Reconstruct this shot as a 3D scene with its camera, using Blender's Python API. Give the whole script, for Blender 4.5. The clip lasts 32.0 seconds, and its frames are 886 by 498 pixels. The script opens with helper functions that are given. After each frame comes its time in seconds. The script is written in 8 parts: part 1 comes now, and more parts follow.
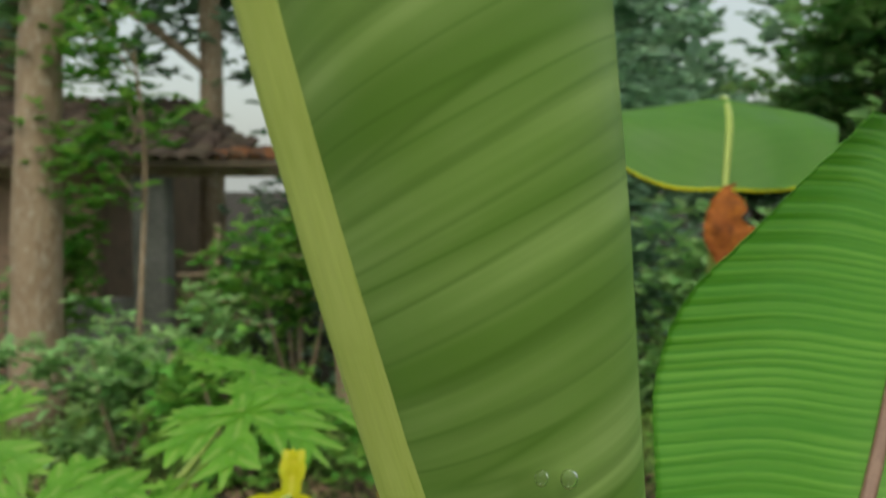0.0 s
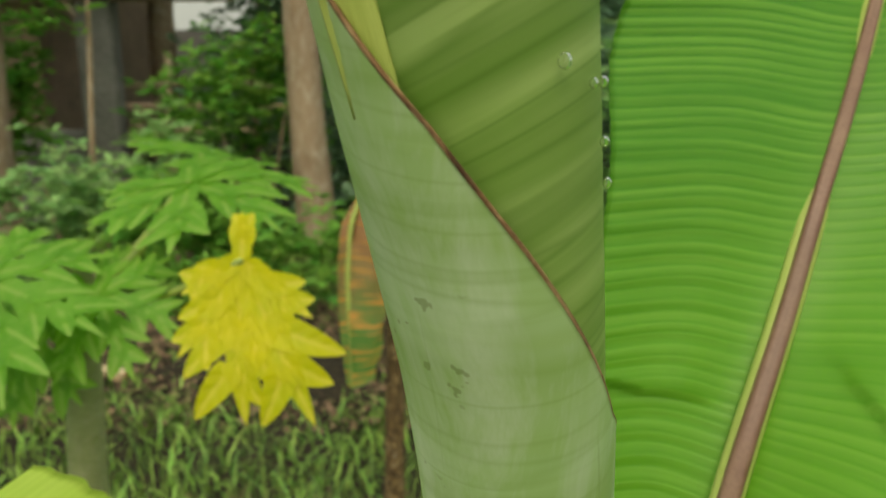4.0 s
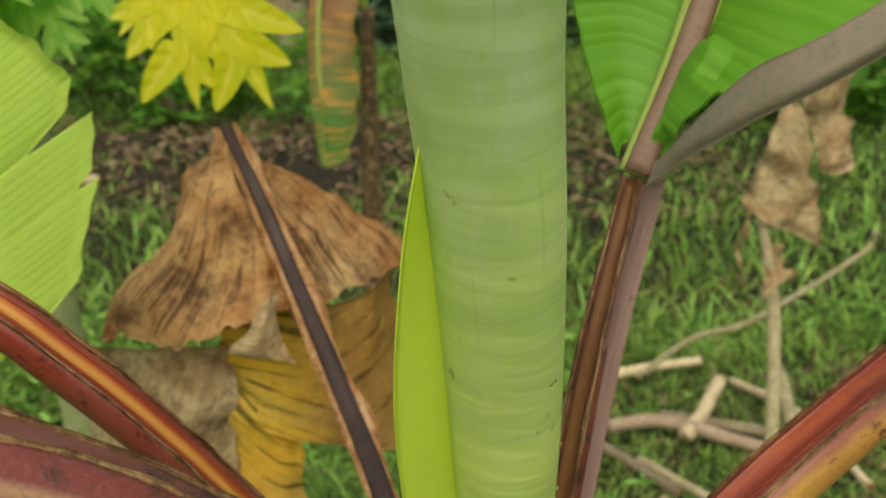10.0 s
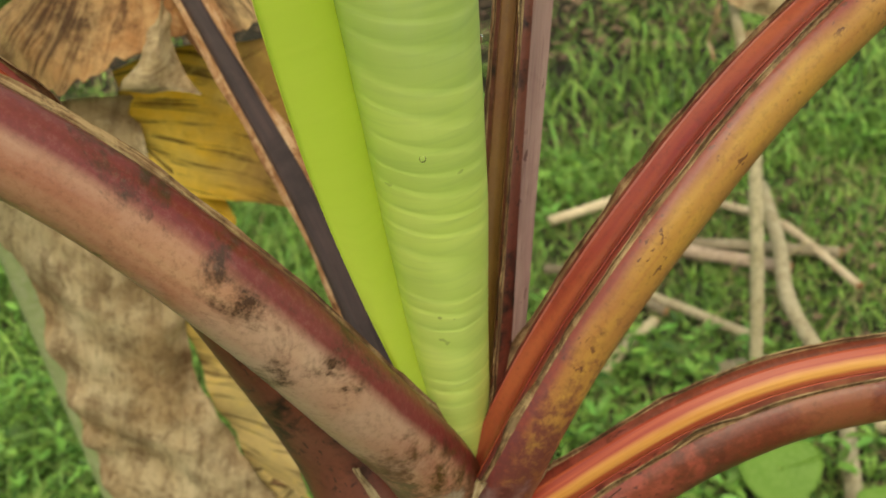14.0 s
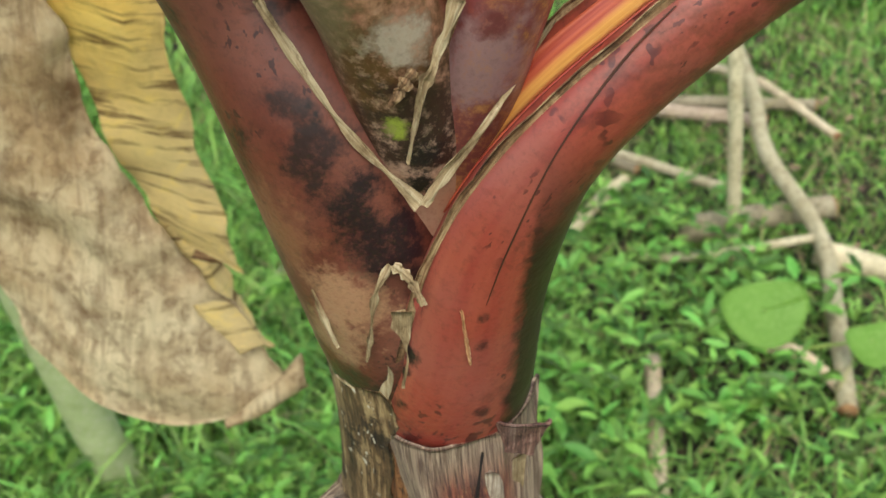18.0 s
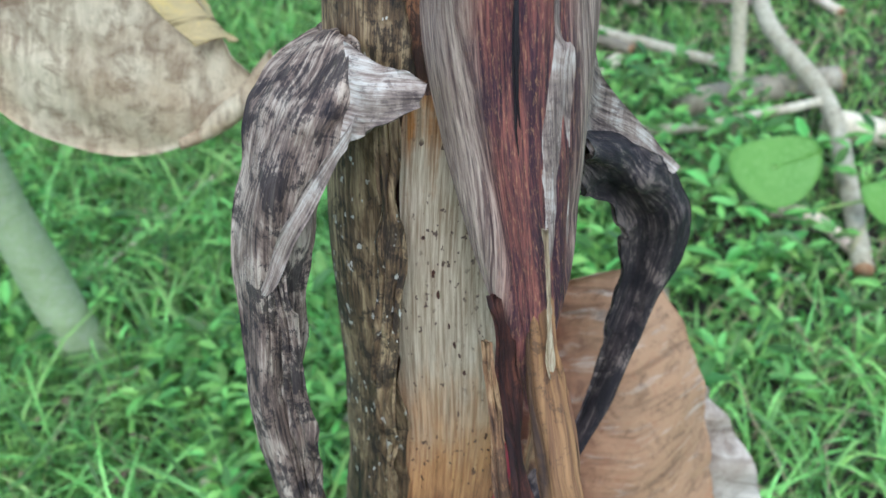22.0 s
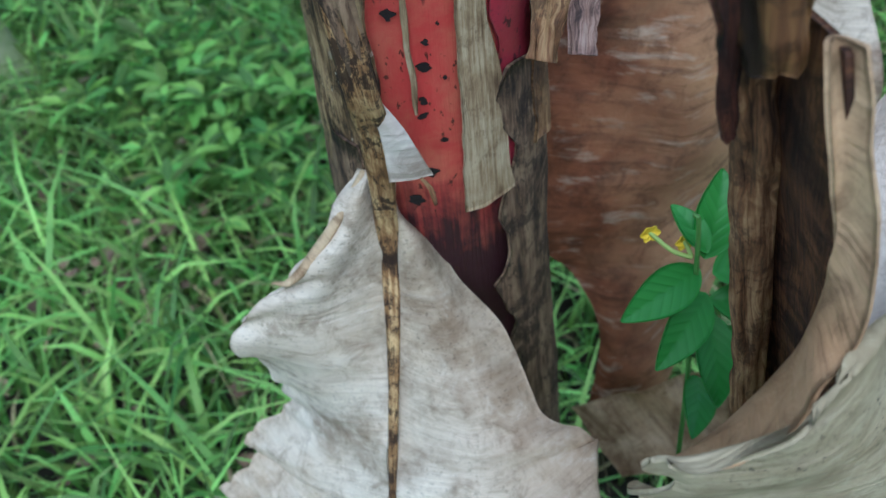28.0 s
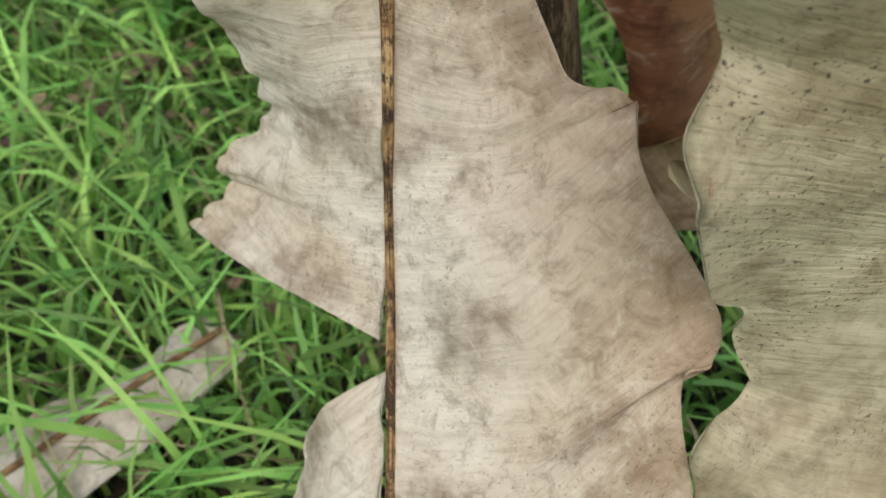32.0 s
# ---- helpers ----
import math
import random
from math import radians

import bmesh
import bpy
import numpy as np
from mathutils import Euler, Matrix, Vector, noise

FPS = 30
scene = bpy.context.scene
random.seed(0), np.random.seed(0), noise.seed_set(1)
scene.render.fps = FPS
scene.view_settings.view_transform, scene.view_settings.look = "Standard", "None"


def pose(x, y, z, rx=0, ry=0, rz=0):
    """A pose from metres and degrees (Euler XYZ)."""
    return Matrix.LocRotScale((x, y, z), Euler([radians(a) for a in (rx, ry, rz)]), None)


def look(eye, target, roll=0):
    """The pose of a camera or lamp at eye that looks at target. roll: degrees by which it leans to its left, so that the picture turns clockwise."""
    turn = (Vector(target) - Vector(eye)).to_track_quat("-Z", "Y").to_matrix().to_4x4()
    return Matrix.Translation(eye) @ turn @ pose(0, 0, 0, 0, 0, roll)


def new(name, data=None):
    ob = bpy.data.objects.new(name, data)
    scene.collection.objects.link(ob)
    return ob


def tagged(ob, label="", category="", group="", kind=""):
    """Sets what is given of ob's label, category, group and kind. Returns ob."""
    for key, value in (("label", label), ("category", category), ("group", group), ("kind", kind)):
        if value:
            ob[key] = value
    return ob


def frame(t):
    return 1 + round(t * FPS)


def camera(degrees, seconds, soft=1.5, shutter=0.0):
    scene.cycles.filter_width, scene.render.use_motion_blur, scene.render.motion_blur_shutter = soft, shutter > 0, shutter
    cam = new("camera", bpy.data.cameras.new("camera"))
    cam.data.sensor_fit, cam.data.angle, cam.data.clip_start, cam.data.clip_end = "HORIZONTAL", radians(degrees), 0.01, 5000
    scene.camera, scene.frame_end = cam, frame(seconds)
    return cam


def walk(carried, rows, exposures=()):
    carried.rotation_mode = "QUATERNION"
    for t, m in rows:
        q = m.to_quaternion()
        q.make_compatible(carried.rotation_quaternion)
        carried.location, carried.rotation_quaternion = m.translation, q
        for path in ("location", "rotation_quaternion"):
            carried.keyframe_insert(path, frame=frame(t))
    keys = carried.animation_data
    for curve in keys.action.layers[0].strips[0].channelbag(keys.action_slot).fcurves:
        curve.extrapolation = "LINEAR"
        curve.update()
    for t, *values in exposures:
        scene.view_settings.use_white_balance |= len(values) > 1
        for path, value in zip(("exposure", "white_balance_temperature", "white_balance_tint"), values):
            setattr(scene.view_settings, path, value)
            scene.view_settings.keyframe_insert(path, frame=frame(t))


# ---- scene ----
cam = camera(49.5, 32.0)
METRES, EYE, TILT, LEAN, TURN = 1.2, 1.7, -4.0, 0.0, 0.0
ROWS = [
    (0.0, 0.0, 0.0, 0.0, -0.0, 0.0, 0.0),
    (0.5, 0.0031, 0.0046, -0.0099, -0.05, -1.04, 0.17),
    (1.0, 0.0051, 0.0084, -0.0197, -0.15, -2.42, 0.47),
    (1.5, 0.0045, 0.0132, -0.0299, -0.38, -3.32, 0.59),
    (2.0, 0.0043, 0.0169, -0.0411, -0.69, -4.55, 0.64),
    (2.5, 0.0049, 0.0178, -0.0481, -1.05, -5.98, 0.85),
    (4.5, 0.0096, 0.0317, -0.0937, -2.54, -10.83, 0.45),
    (5.0, 0.0115, 0.0361, -0.1059, -2.57, -12.27, 0.43),
    (5.5, 0.0125, 0.0355, -0.1186, -2.92, -13.44, 0.3),
    (6.0, 0.014, 0.0341, -0.1336, -3.0, -14.8, -0.02),
    (6.5, 0.0179, 0.0382, -0.146, -2.94, -16.18, 0.29),
    (7.0, 0.0184, 0.0427, -0.1599, -3.12, -17.15, 0.4),
    (7.5, 0.0213, 0.0395, -0.1725, -3.16, -17.85, 0.59),
    (8.0, 0.021, 0.0419, -0.1877, -3.22, -18.23, 0.86),
    (8.5, 0.0228, 0.0413, -0.1993, -3.24, -18.53, 0.96),
    (9.0, 0.0217, 0.0412, -0.2136, -3.34, -18.67, 0.9),
    (9.5, 0.0213, 0.048, -0.2266, -3.42, -18.69, 0.95),
    (10.0, 0.0205, 0.0517, -0.2404, -3.53, -18.82, 0.96),
    (10.5, 0.0224, 0.0589, -0.2534, -3.3, -18.96, 0.99),
    (11.0, 0.0202, 0.0629, -0.2698, -3.86, -19.1, 1.11),
    (11.5, 0.0211, 0.0649, -0.2835, -4.36, -19.41, 1.99),
    (12.0, 0.0247, 0.0671, -0.2997, -4.79, -20.0, 3.18),
    (12.5, 0.0267, 0.0695, -0.3125, -5.58, -21.21, 4.07),
    (13.0, 0.0282, 0.0724, -0.3265, -6.62, -22.62, 4.91),
    (13.5, 0.0342, 0.079, -0.338, -6.66, -24.32, 5.47),
    (14.0, 0.039, 0.0874, -0.3529, -6.79, -25.76, 5.77),
    (14.5, 0.0386, 0.0956, -0.3679, -7.67, -27.02, 5.82),
    (15.0, 0.0402, 0.1042, -0.3852, -7.74, -27.78, 6.12),
    (15.5, 0.0383, 0.1079, -0.4009, -8.69, -28.53, 6.02),
    (17.5, 0.0288, 0.1322, -0.4761, -10.34, -29.87, 6.23),
    (18.0, 0.0308, 0.1391, -0.492, -9.83, -30.88, 6.24),
    (18.5, 0.0276, 0.1433, -0.5078, -10.4, -31.29, 6.76),
    (19.0, 0.0264, 0.148, -0.5244, -10.95, -32.36, 6.91),
    (19.5, 0.0222, 0.1496, -0.5391, -11.52, -33.05, 6.74),
    (20.0, 0.0243, 0.1502, -0.5561, -10.93, -33.96, 6.94),
    (20.5, 0.0191, 0.1507, -0.5772, -11.56, -34.23, 6.81),
    (21.0, 0.0144, 0.1543, -0.5992, -12.16, -34.68, 7.03),
    (21.5, 0.0111, 0.1567, -0.6191, -12.45, -35.3, 7.22),
    (22.0, 0.0072, 0.155, -0.6379, -11.25, -33.52, 6.22),
    (22.5, 0.0054, 0.1595, -0.6549, -11.83, -35.09, 6.41),
    (23.0, 0.0045, 0.1639, -0.678, -12.06, -35.88, 6.95),
    (23.5, 0.0016, 0.166, -0.6945, -12.52, -36.9, 6.89),
    (24.0, -0.001, 0.168, -0.7148, -12.85, -37.96, 6.86),
    (24.5, -0.0023, 0.1691, -0.7348, -12.8, -38.5, 7.0),
    (25.0, -0.0062, 0.1698, -0.7555, -13.16, -39.18, 6.88),
    (25.5, -0.008, 0.1715, -0.7746, -13.12, -39.61, 6.87),
    (26.0, -0.008, 0.1725, -0.795, -13.14, -40.48, 7.06),
    (26.5, -0.0095, 0.1763, -0.8132, -13.2, -41.0, 7.05),
    (28.5, -0.0205, 0.1791, -0.8723, -13.18, -41.18, 6.51),
    (29.0, -0.0208, 0.1784, -0.885, -12.8, -41.03, 6.38),
    (29.5, -0.0212, 0.1803, -0.893, -13.42, -42.17, 7.11),
    (30.0, -0.0228, 0.1802, -0.9053, -13.31, -42.34, 7.15),
    (30.5, -0.0254, 0.1773, -0.9176, -13.17, -42.52, 7.02),
    (31.0, -0.0286, 0.1729, -0.9304, -13.07, -42.82, 6.83),
    (31.5, -0.0307, 0.1697, -0.9408, -13.36, -43.59, 7.09),
    (32.0, -0.0328, 0.1662, -0.9547, -13.22, -44.28, 7.23),
]
walk(cam, [(t, pose(0, 0, EYE, TILT, LEAN, TURN) @ pose(METRES * x, METRES * y, METRES * z, 90 + pitch, roll, yaw)) for t, x, y, z, yaw, pitch, roll in ROWS],
     [(0, -0.35, 6900, 0), (2.5, -0.3, 7300, 0), (4.5, -0.2, 8000, -3), (9, -0.2, 7800, -1), (12, -0.15, 7700, -1), (15, 0.04, 7600, 0), (17.6, 0.30, 7100, -3), (18.6, 0.52, 4750, 4), (22.5, 0.56, 4700, 5), (25, 0.36, 4500, 8), (26.5, 0.2, 4500, 8), (29.5, -0.06, 5250, 2), (31.2, -0.05, 5900, 5), (32, -0.05, 6000, 7)])

# ---- lens softness of a near-focused phone ----
cam.data.dof.use_dof = True
cam.data.dof.focus_distance = 0.26
cam.data.dof.aperture_fstop = 22.0

# ---- light: bright overcast sky, broad soft sun ----
world = bpy.data.worlds.new("sky")
scene.world = world
world.use_nodes = True
wn = world.node_tree
sky = wn.nodes.new("ShaderNodeTexSky")
sky.sky_type = "NISHITA"
sky.sun_disc = False
sky.sun_elevation = radians(54)
sky.sun_rotation = radians(187)
sky.dust_density = 5.0
sky.ozone_density = 0.3
wn.links.new(sky.outputs[0], wn.nodes["Background"].inputs[0])
wn.nodes["Background"].inputs[1].default_value = 0.10
veil = wn.nodes.new("ShaderNodeBackground")
veil.inputs[0].default_value = (0.93, 0.97, 1.0, 1.0)
veil.inputs[1].default_value = 0.60
both = wn.nodes.new("ShaderNodeAddShader")
wn.links.new(wn.nodes["Background"].outputs[0], both.inputs[0])
wn.links.new(veil.outputs[0], both.inputs[1])
wn.links.new(both.outputs[0], wn.nodes["World Output"].inputs[0])
sun = new("sun", bpy.data.lights.new("sun", "SUN"))
sun.data.energy = 0.9
sun.data.angle = radians(38)
sun.data.color = (1.0, 0.96, 0.9)
sun.matrix_world = look((-0.8, -6.4, 9), (0, 0, 0))


# ---- node helpers ----
def S(r, g, b):
    """sRGB 0-255 to linear."""
    return tuple(((c / 255 + 0.055) / 1.055) ** 2.4 if c > 10 else c / 255 / 12.92 for c in (r, g, b)) + (1.0,)


class Net:
    def __init__(self, name):
        self.m = bpy.data.materials.new(name)
        self.m.use_nodes = True
        self.t = self.m.node_tree
        self.t.nodes.clear()
        self.out = self.t.nodes.new("ShaderNodeOutputMaterial")
        self.tc = self.t.nodes.new("ShaderNodeTexCoord")
        self.uv = self.tc.outputs["UV"]
        self.ob = self.tc.outputs["Object"]

    def n(self, kind, **ins):
        nd = self.t.nodes.new("ShaderNode" + kind)
        for k, v in ins.items():
            self.put(nd.inputs[k.replace("_", " ")], v)
        return nd

    def put(self, sock, v):
        if isinstance(v, bpy.types.NodeSocket):
            self.t.links.new(v, sock)
        else:
            sock.default_value = v

    def scaled(self, vec, s):
        nd = self.n("Mapping", Vector=vec)
        nd.inputs["Scale"].default_value = s
        return nd.outputs[0]

    def noise(self, vec, s=5.0, detail=3.0, rough=0.55, stretch=None, warp=0.0):
        if stretch:
            vec = self.scaled(vec, stretch)
        return self.n("TexNoise", Vector=vec, Scale=s, Detail=detail, Roughness=rough, Distortion=warp).outputs["Fac"]

    def dots(self, vec, s, lo, hi, stretch=None):
        """1 inside uneven specks; a larger lo makes them larger."""
        n = self.noise(vec, s * 0.8, 2.0, 0.6, stretch)
        return self.rng(n, 0.70 - 0.42 * lo, 0.72 - 0.42 * lo)

    def zone(self, at, r, soft=0.5, amp=0.6, s=130.0):
        """1 inside an uneven blotch round a point of the place."""
        nd = self.t.nodes.new("ShaderNodeVectorMath")
        nd.operation = "DISTANCE"
        self.put(nd.inputs[0], self.ob)
        nd.inputs[1].default_value = at
        n = self.op("MULTIPLY", self.op("SUBTRACT", self.noise(self.ob, s, 4.0, 0.7), 0.5), amp * r * 4)
        return self.rng(self.op("ADD", nd.outputs["Value"], n), r * (1 - soft), r, 1.0, 0.0)

    def rng(self, v, a, b, c=0.0, d=1.0):
        return self.n("MapRange", Value=v, From_Min=a, From_Max=b, To_Min=c, To_Max=d).outputs[0]

    def op(self, kind, a, b=0.0):
        nd = self.t.nodes.new("ShaderNodeMath")
        nd.operation = kind
        self.put(nd.inputs[0], a)
        self.put(nd.inputs[1], b)
        return nd.outputs[0]

    def mix(self, f, a, b, blend="MIX"):
        nd = self.t.nodes.new("ShaderNodeMix")
        nd.data_type = "RGBA"
        nd.blend_type = blend
        self.put(nd.inputs[0], f)
        self.put(nd.inputs[6], a)
        self.put(nd.inputs[7], b)
        return nd.outputs[2]

    def split(self, vec):
        return self.n("SeparateXYZ", Vector=vec).outputs

    def bump(self, h, strength=0.4, dist=0.002):
        return self.n("Bump", Height=h, Strength=strength, Distance=dist).outputs[0]

    def rand(self):
        return self.n("ObjectInfo").outputs["Random"]

    def island(self):
        return self.n("NewGeometry").outputs["Random Per Island"]

    def done(self, col, rough=0.5, normal=None, trans=0.0, tcol=None, spec=0.5, metal=0.0):
        p = self.n("BsdfPrincipled", Base_Color=col, Roughness=rough, Metallic=metal)
        p.inputs["Specular IOR Level"].default_value = spec
        if normal:
            self.put(p.inputs["Normal"], normal)
        sh = p.outputs[0]
        if trans:
            tr = self.n("BsdfTranslucent", Color=tcol if tcol is not None else col)
            mx = self.n("MixShader", Fac=trans)
            self.t.links.new(sh, mx.inputs[1])
            self.t.links.new(tr.outputs[0], mx.inputs[2])
            sh = mx.outputs[0]
        self.t.links.new(sh, self.out.inputs[0])
        return self.m


def green_blade(name, a, b, vein, tcol, trans=0.35, rough=0.42, slant=0.35, freq=1.0, wide=0.35, young=None, spot=0.0, relief=1.0, deep=None):
    """Banana blade: veins run from the midrib to the margin; uv is metres along and across."""
    g = Net(name)
    x, y, _ = g.split(g.uv)
    u = g.op("SUBTRACT", x, g.op("MULTIPLY", g.op("ABSOLUTE", y), slant))
    vec = g.n("CombineXYZ", X=u, Y=g.op("MULTIPLY", y, 0.05)).outputs[0]
    fine = g.noise(vec, 900 * freq, 1.0)
    slow = g.noise(vec, 55 * freq, 2.0)
    big = g.noise(g.ob, 9.0, 4.0, 0.6)
    ph = g.op("ADD", g.op("MULTIPLY", u, 140 * freq), g.op("MULTIPLY", slow, 1.3))
    saw = g.op("FRACT", ph)
    fall = g.op("MULTIPLY", g.rng(saw, 0.0, 0.75), g.rng(saw, 0.75, 1.0, 1.0, 0.0))
    col = g.mix(g.rng(big, 0.3, 0.7), a, b)
    if young is not None:
        col = g.mix(g.rng(g.op("ADD", x, g.op("MULTIPLY", big, 0.1)), 1.2, 1.5), young, col)
    # darker green with height, standing in for the dim backlit upper blade
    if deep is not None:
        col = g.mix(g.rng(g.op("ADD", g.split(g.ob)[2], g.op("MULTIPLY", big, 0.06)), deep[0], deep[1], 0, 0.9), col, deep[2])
    col = g.mix(g.op("MULTIPLY", g.op("MULTIPLY", fall, g.rng(slow, 0.35, 0.6, 0.35, 1.0)), wide), col, vein)
    col = g.mix(g.op("MULTIPLY", g.rng(fine, 0.45, 0.7), 0.12), col, vein)
    if spot:
        s = g.op("MULTIPLY", g.dots(g.ob, 190, 0.1, 0.16), g.rng(g.noise(g.ob, 30, 2), 0.56, 0.6))
        col = g.mix(g.op("MULTIPLY", s, spot), col, S(70, 62, 30))
    nrm = g.bump(g.op("ADD", fall, g.op("MULTIPLY", fine, 0.2)), 0.3, 0.0007 * relief)
    return g.done(col, g.rng(big, 0.3, 0.7, rough - 0.06, rough + 0.12), nrm, trans, tcol, 0.4)


def dry_blade(name, pale, mid, dark, trans=0.12, fleck=0.0, contrast=1.0, streak=0.0, dash=0.0, lit=()):
    """Dead banana blade: fibres across the midrib, blotches and flecks."""
    g = Net(name)
    x, y, _ = g.split(g.uv)
    u = g.op("ADD", x, g.op("MULTIPLY", g.op("ABSOLUTE", y), 0.25))
    vec = g.n("CombineXYZ", X=u, Y=g.op("MULTIPLY", y, 0.12)).outputs[0]
    fine = g.noise(vec, 420, 3.0, 0.65)
    band = g.noise(vec, 90, 3.0)
    big = g.noise(g.ob, 14, 4.0, 0.62, warp=0.4)
    col = g.mix(g.rng(big, 0.38, 0.66), mid, pale)
    col = g.mix(g.rng(g.noise(g.ob, 26, 4, 0.65), 0.5, 0.7, 0, 0.75 * contrast), col, dark)
    col = g.mix(g.rng(fine, 0.45, 0.75, 0, 0.26 * contrast), col, dark)
    col = g.mix(g.rng(band, 0.55, 0.75, 0, 0.35), col, pale)
    # colour shifts along an axis; on the banded brown leaf they imitate light
    for lo, hi, c, axis in lit:
        col = g.mix(g.rng(g.op("ADD", g.split(g.ob)[axis], g.op("MULTIPLY", g.op("SUBTRACT", big, 0.5), 0.1)), lo, hi, 0, 0.8), col, c)
    if dash:
        dv = g.n("CombineXYZ", X=u, Y=g.op("MULTIPLY", y, 0.28)).outputs[0]
        col = g.mix(g.rng(g.noise(dv, 110, 4, 0.65, None, 0.4), 0.56, 0.72, 0, dash), col, S(196, 176, 152))
    if streak:
        sv = g.n("CombineXYZ", X=u, Y=g.op("MULTIPLY", y, 0.1)).outputs[0]
        col = g.mix(g.rng(g.noise(sv, 130, 4, 0.65, None, 0.3), 0.53, 0.63, 0, streak), col, dark)
    if fleck:
        f = g.op("MULTIPLY", g.op("MAXIMUM", g.rng(g.noise(vec, 1700, 3, 0.7), 0.6, 0.67), g.rng(g.noise(g.ob, 640, 3, 0.6), 0.6, 0.66)), g.rng(g.noise(g.ob, 18, 3), 0.4, 0.56))
        col = g.mix(g.op("MULTIPLY", f, fleck), col, S(46, 42, 36))
    mott = g.noise(g.ob, 85, 6.0, 0.75, None, 0.6)
    col = g.mix(g.rng(mott, 0.5, 0.66, 0, 0.5 * contrast), col, dark)
    col = g.mix(g.rng(mott, 0.46, 0.34, 0, 0.35), col, pale)
    nrm = g.bump(g.op("ADD", g.op("ADD", band, g.op("MULTIPLY", fine, 0.6)), g.op("MULTIPLY", mott, 0.5)), 0.7, 0.0018)
    return g.done(col, 0.72, nrm, trans, col, 0.25)


def fibre(name, a, b, dark, amount=0.5, dotcol=None, dotlo=0.10, rough=0.6, across=260.0, bumpd=0.0012, dscale=150.0, clump=0.5):
    """Leaf sheath or petiole skin: streaks along it (uv x), stains and specks."""
    g = Net(name)
    st = g.noise(g.uv, 1.0, 3.0, 0.65, (14, across, 1))
    st2 = g.noise(g.uv, 1.0, 2.0, 0.6, (40, across * 3.2, 1))
    big = g.noise(g.ob, 26, 4.0, 0.62, warp=0.5)
    col = g.mix(g.rng(st, 0.35, 0.68), a, b)
    col = g.mix(g.rng(big, 0.5, 0.64, 0, amount), col, dark)
    col = g.mix(g.rng(st2, 0.52, 0.72, 0, 0.45), col, dark)
    if dotcol is not None:
        d = g.op("MULTIPLY", g.dots(g.uv, dscale, dotlo, dotlo + 0.1, (0.55, 1.0, 1)), g.rng(g.noise(g.ob, 34, 2), clump - 0.03, clump + 0.06))
        d2 = g.op("MULTIPLY", g.dots(g.uv, dscale * 2.4, dotlo + 0.06, dotlo + 0.2, (0.5, 1.0, 1)), g.rng(g.noise(g.ob, 55, 2), clump - 0.06, clump + 0.02))
        d = g.op("MAXIMUM", d, d2)
        col = g.mix(g.op("MULTIPLY", d, 0.9), col, dotcol)
    nrm = g.bump(g.op("ADD", st, g.op("MULTIPLY", st2, 0.7)), 0.55, bumpd)
    return g.done(col, g.rng(big, 0.3, 0.7, rough - 0.12, rough + 0.12), nrm, 0, None, 0.35)


def husk(name, pale, mid, dark, across=420.0, mould=0.6, reach=0.5, rough=0.78, side=None, specks=None, bumpd=0.0018):
    """Dead, fibrous sheath or petiole: pale and dark threads along it, mould stipple, optional dark side."""
    g = Net(name)
    s1 = g.noise(g.uv, 1.0, 4.0, 0.7, (16, across * 0.9, 1), 0.8)
    s2 = g.noise(g.uv, 1.0, 3.0, 0.7, (44, across * 2.6, 1), 0.3)
    blot = g.noise(g.ob, 75, 5.0, 0.68, (1, 1, 0.42), 0.9)
    f = g.op("ADD", g.op("ADD", g.op("MULTIPLY", s1, 0.28), g.op("MULTIPLY", s2, 0.30)), g.op("MULTIPLY", blot, 0.42))
    col = g.mix(g.rng(f, 0.40, 0.49), dark, mid)
    col = g.mix(g.rng(f, 0.49, 0.58), col, pale)
    m = g.noise(g.ob, 55, 6.0, 0.75, None, 0.7)
    stip = g.noise(g.uv, 1.0, 4.0, 0.8, (170, 900, 1))
    col = g.mix(g.rng(g.op("ADD", m, g.op("MULTIPLY", g.op("SUBTRACT", stip, 0.5), 0.5)), reach, reach + 0.07, 0, mould), col, dark)
    if specks is not None:
        sp = g.op("MULTIPLY", g.dots(g.uv, 330, 0.16, 0, (0.55, 1, 1)), g.rng(g.noise(g.ob, 45, 2), 0.46, 0.54))
        col = g.mix(g.op("MULTIPLY", sp, 0.8), col, specks)
    if side is not None:
        y = g.op("ADD", g.split(g.uv)[1], g.op("MULTIPLY", g.op("SUBTRACT", s1, 0.5), 0.01))
        col = g.mix(g.rng(y, side[0], side[1], 0, 0.85), col, dark)
    nrm = g.bump(g.op("ADD", f, g.op("MULTIPLY", stip, 0.25)), 0.85, bumpd)
    return g.done(col, g.rng(m, 0.3, 0.7, rough - 0.1, rough + 0.1), nrm, 0, None, 0.3)


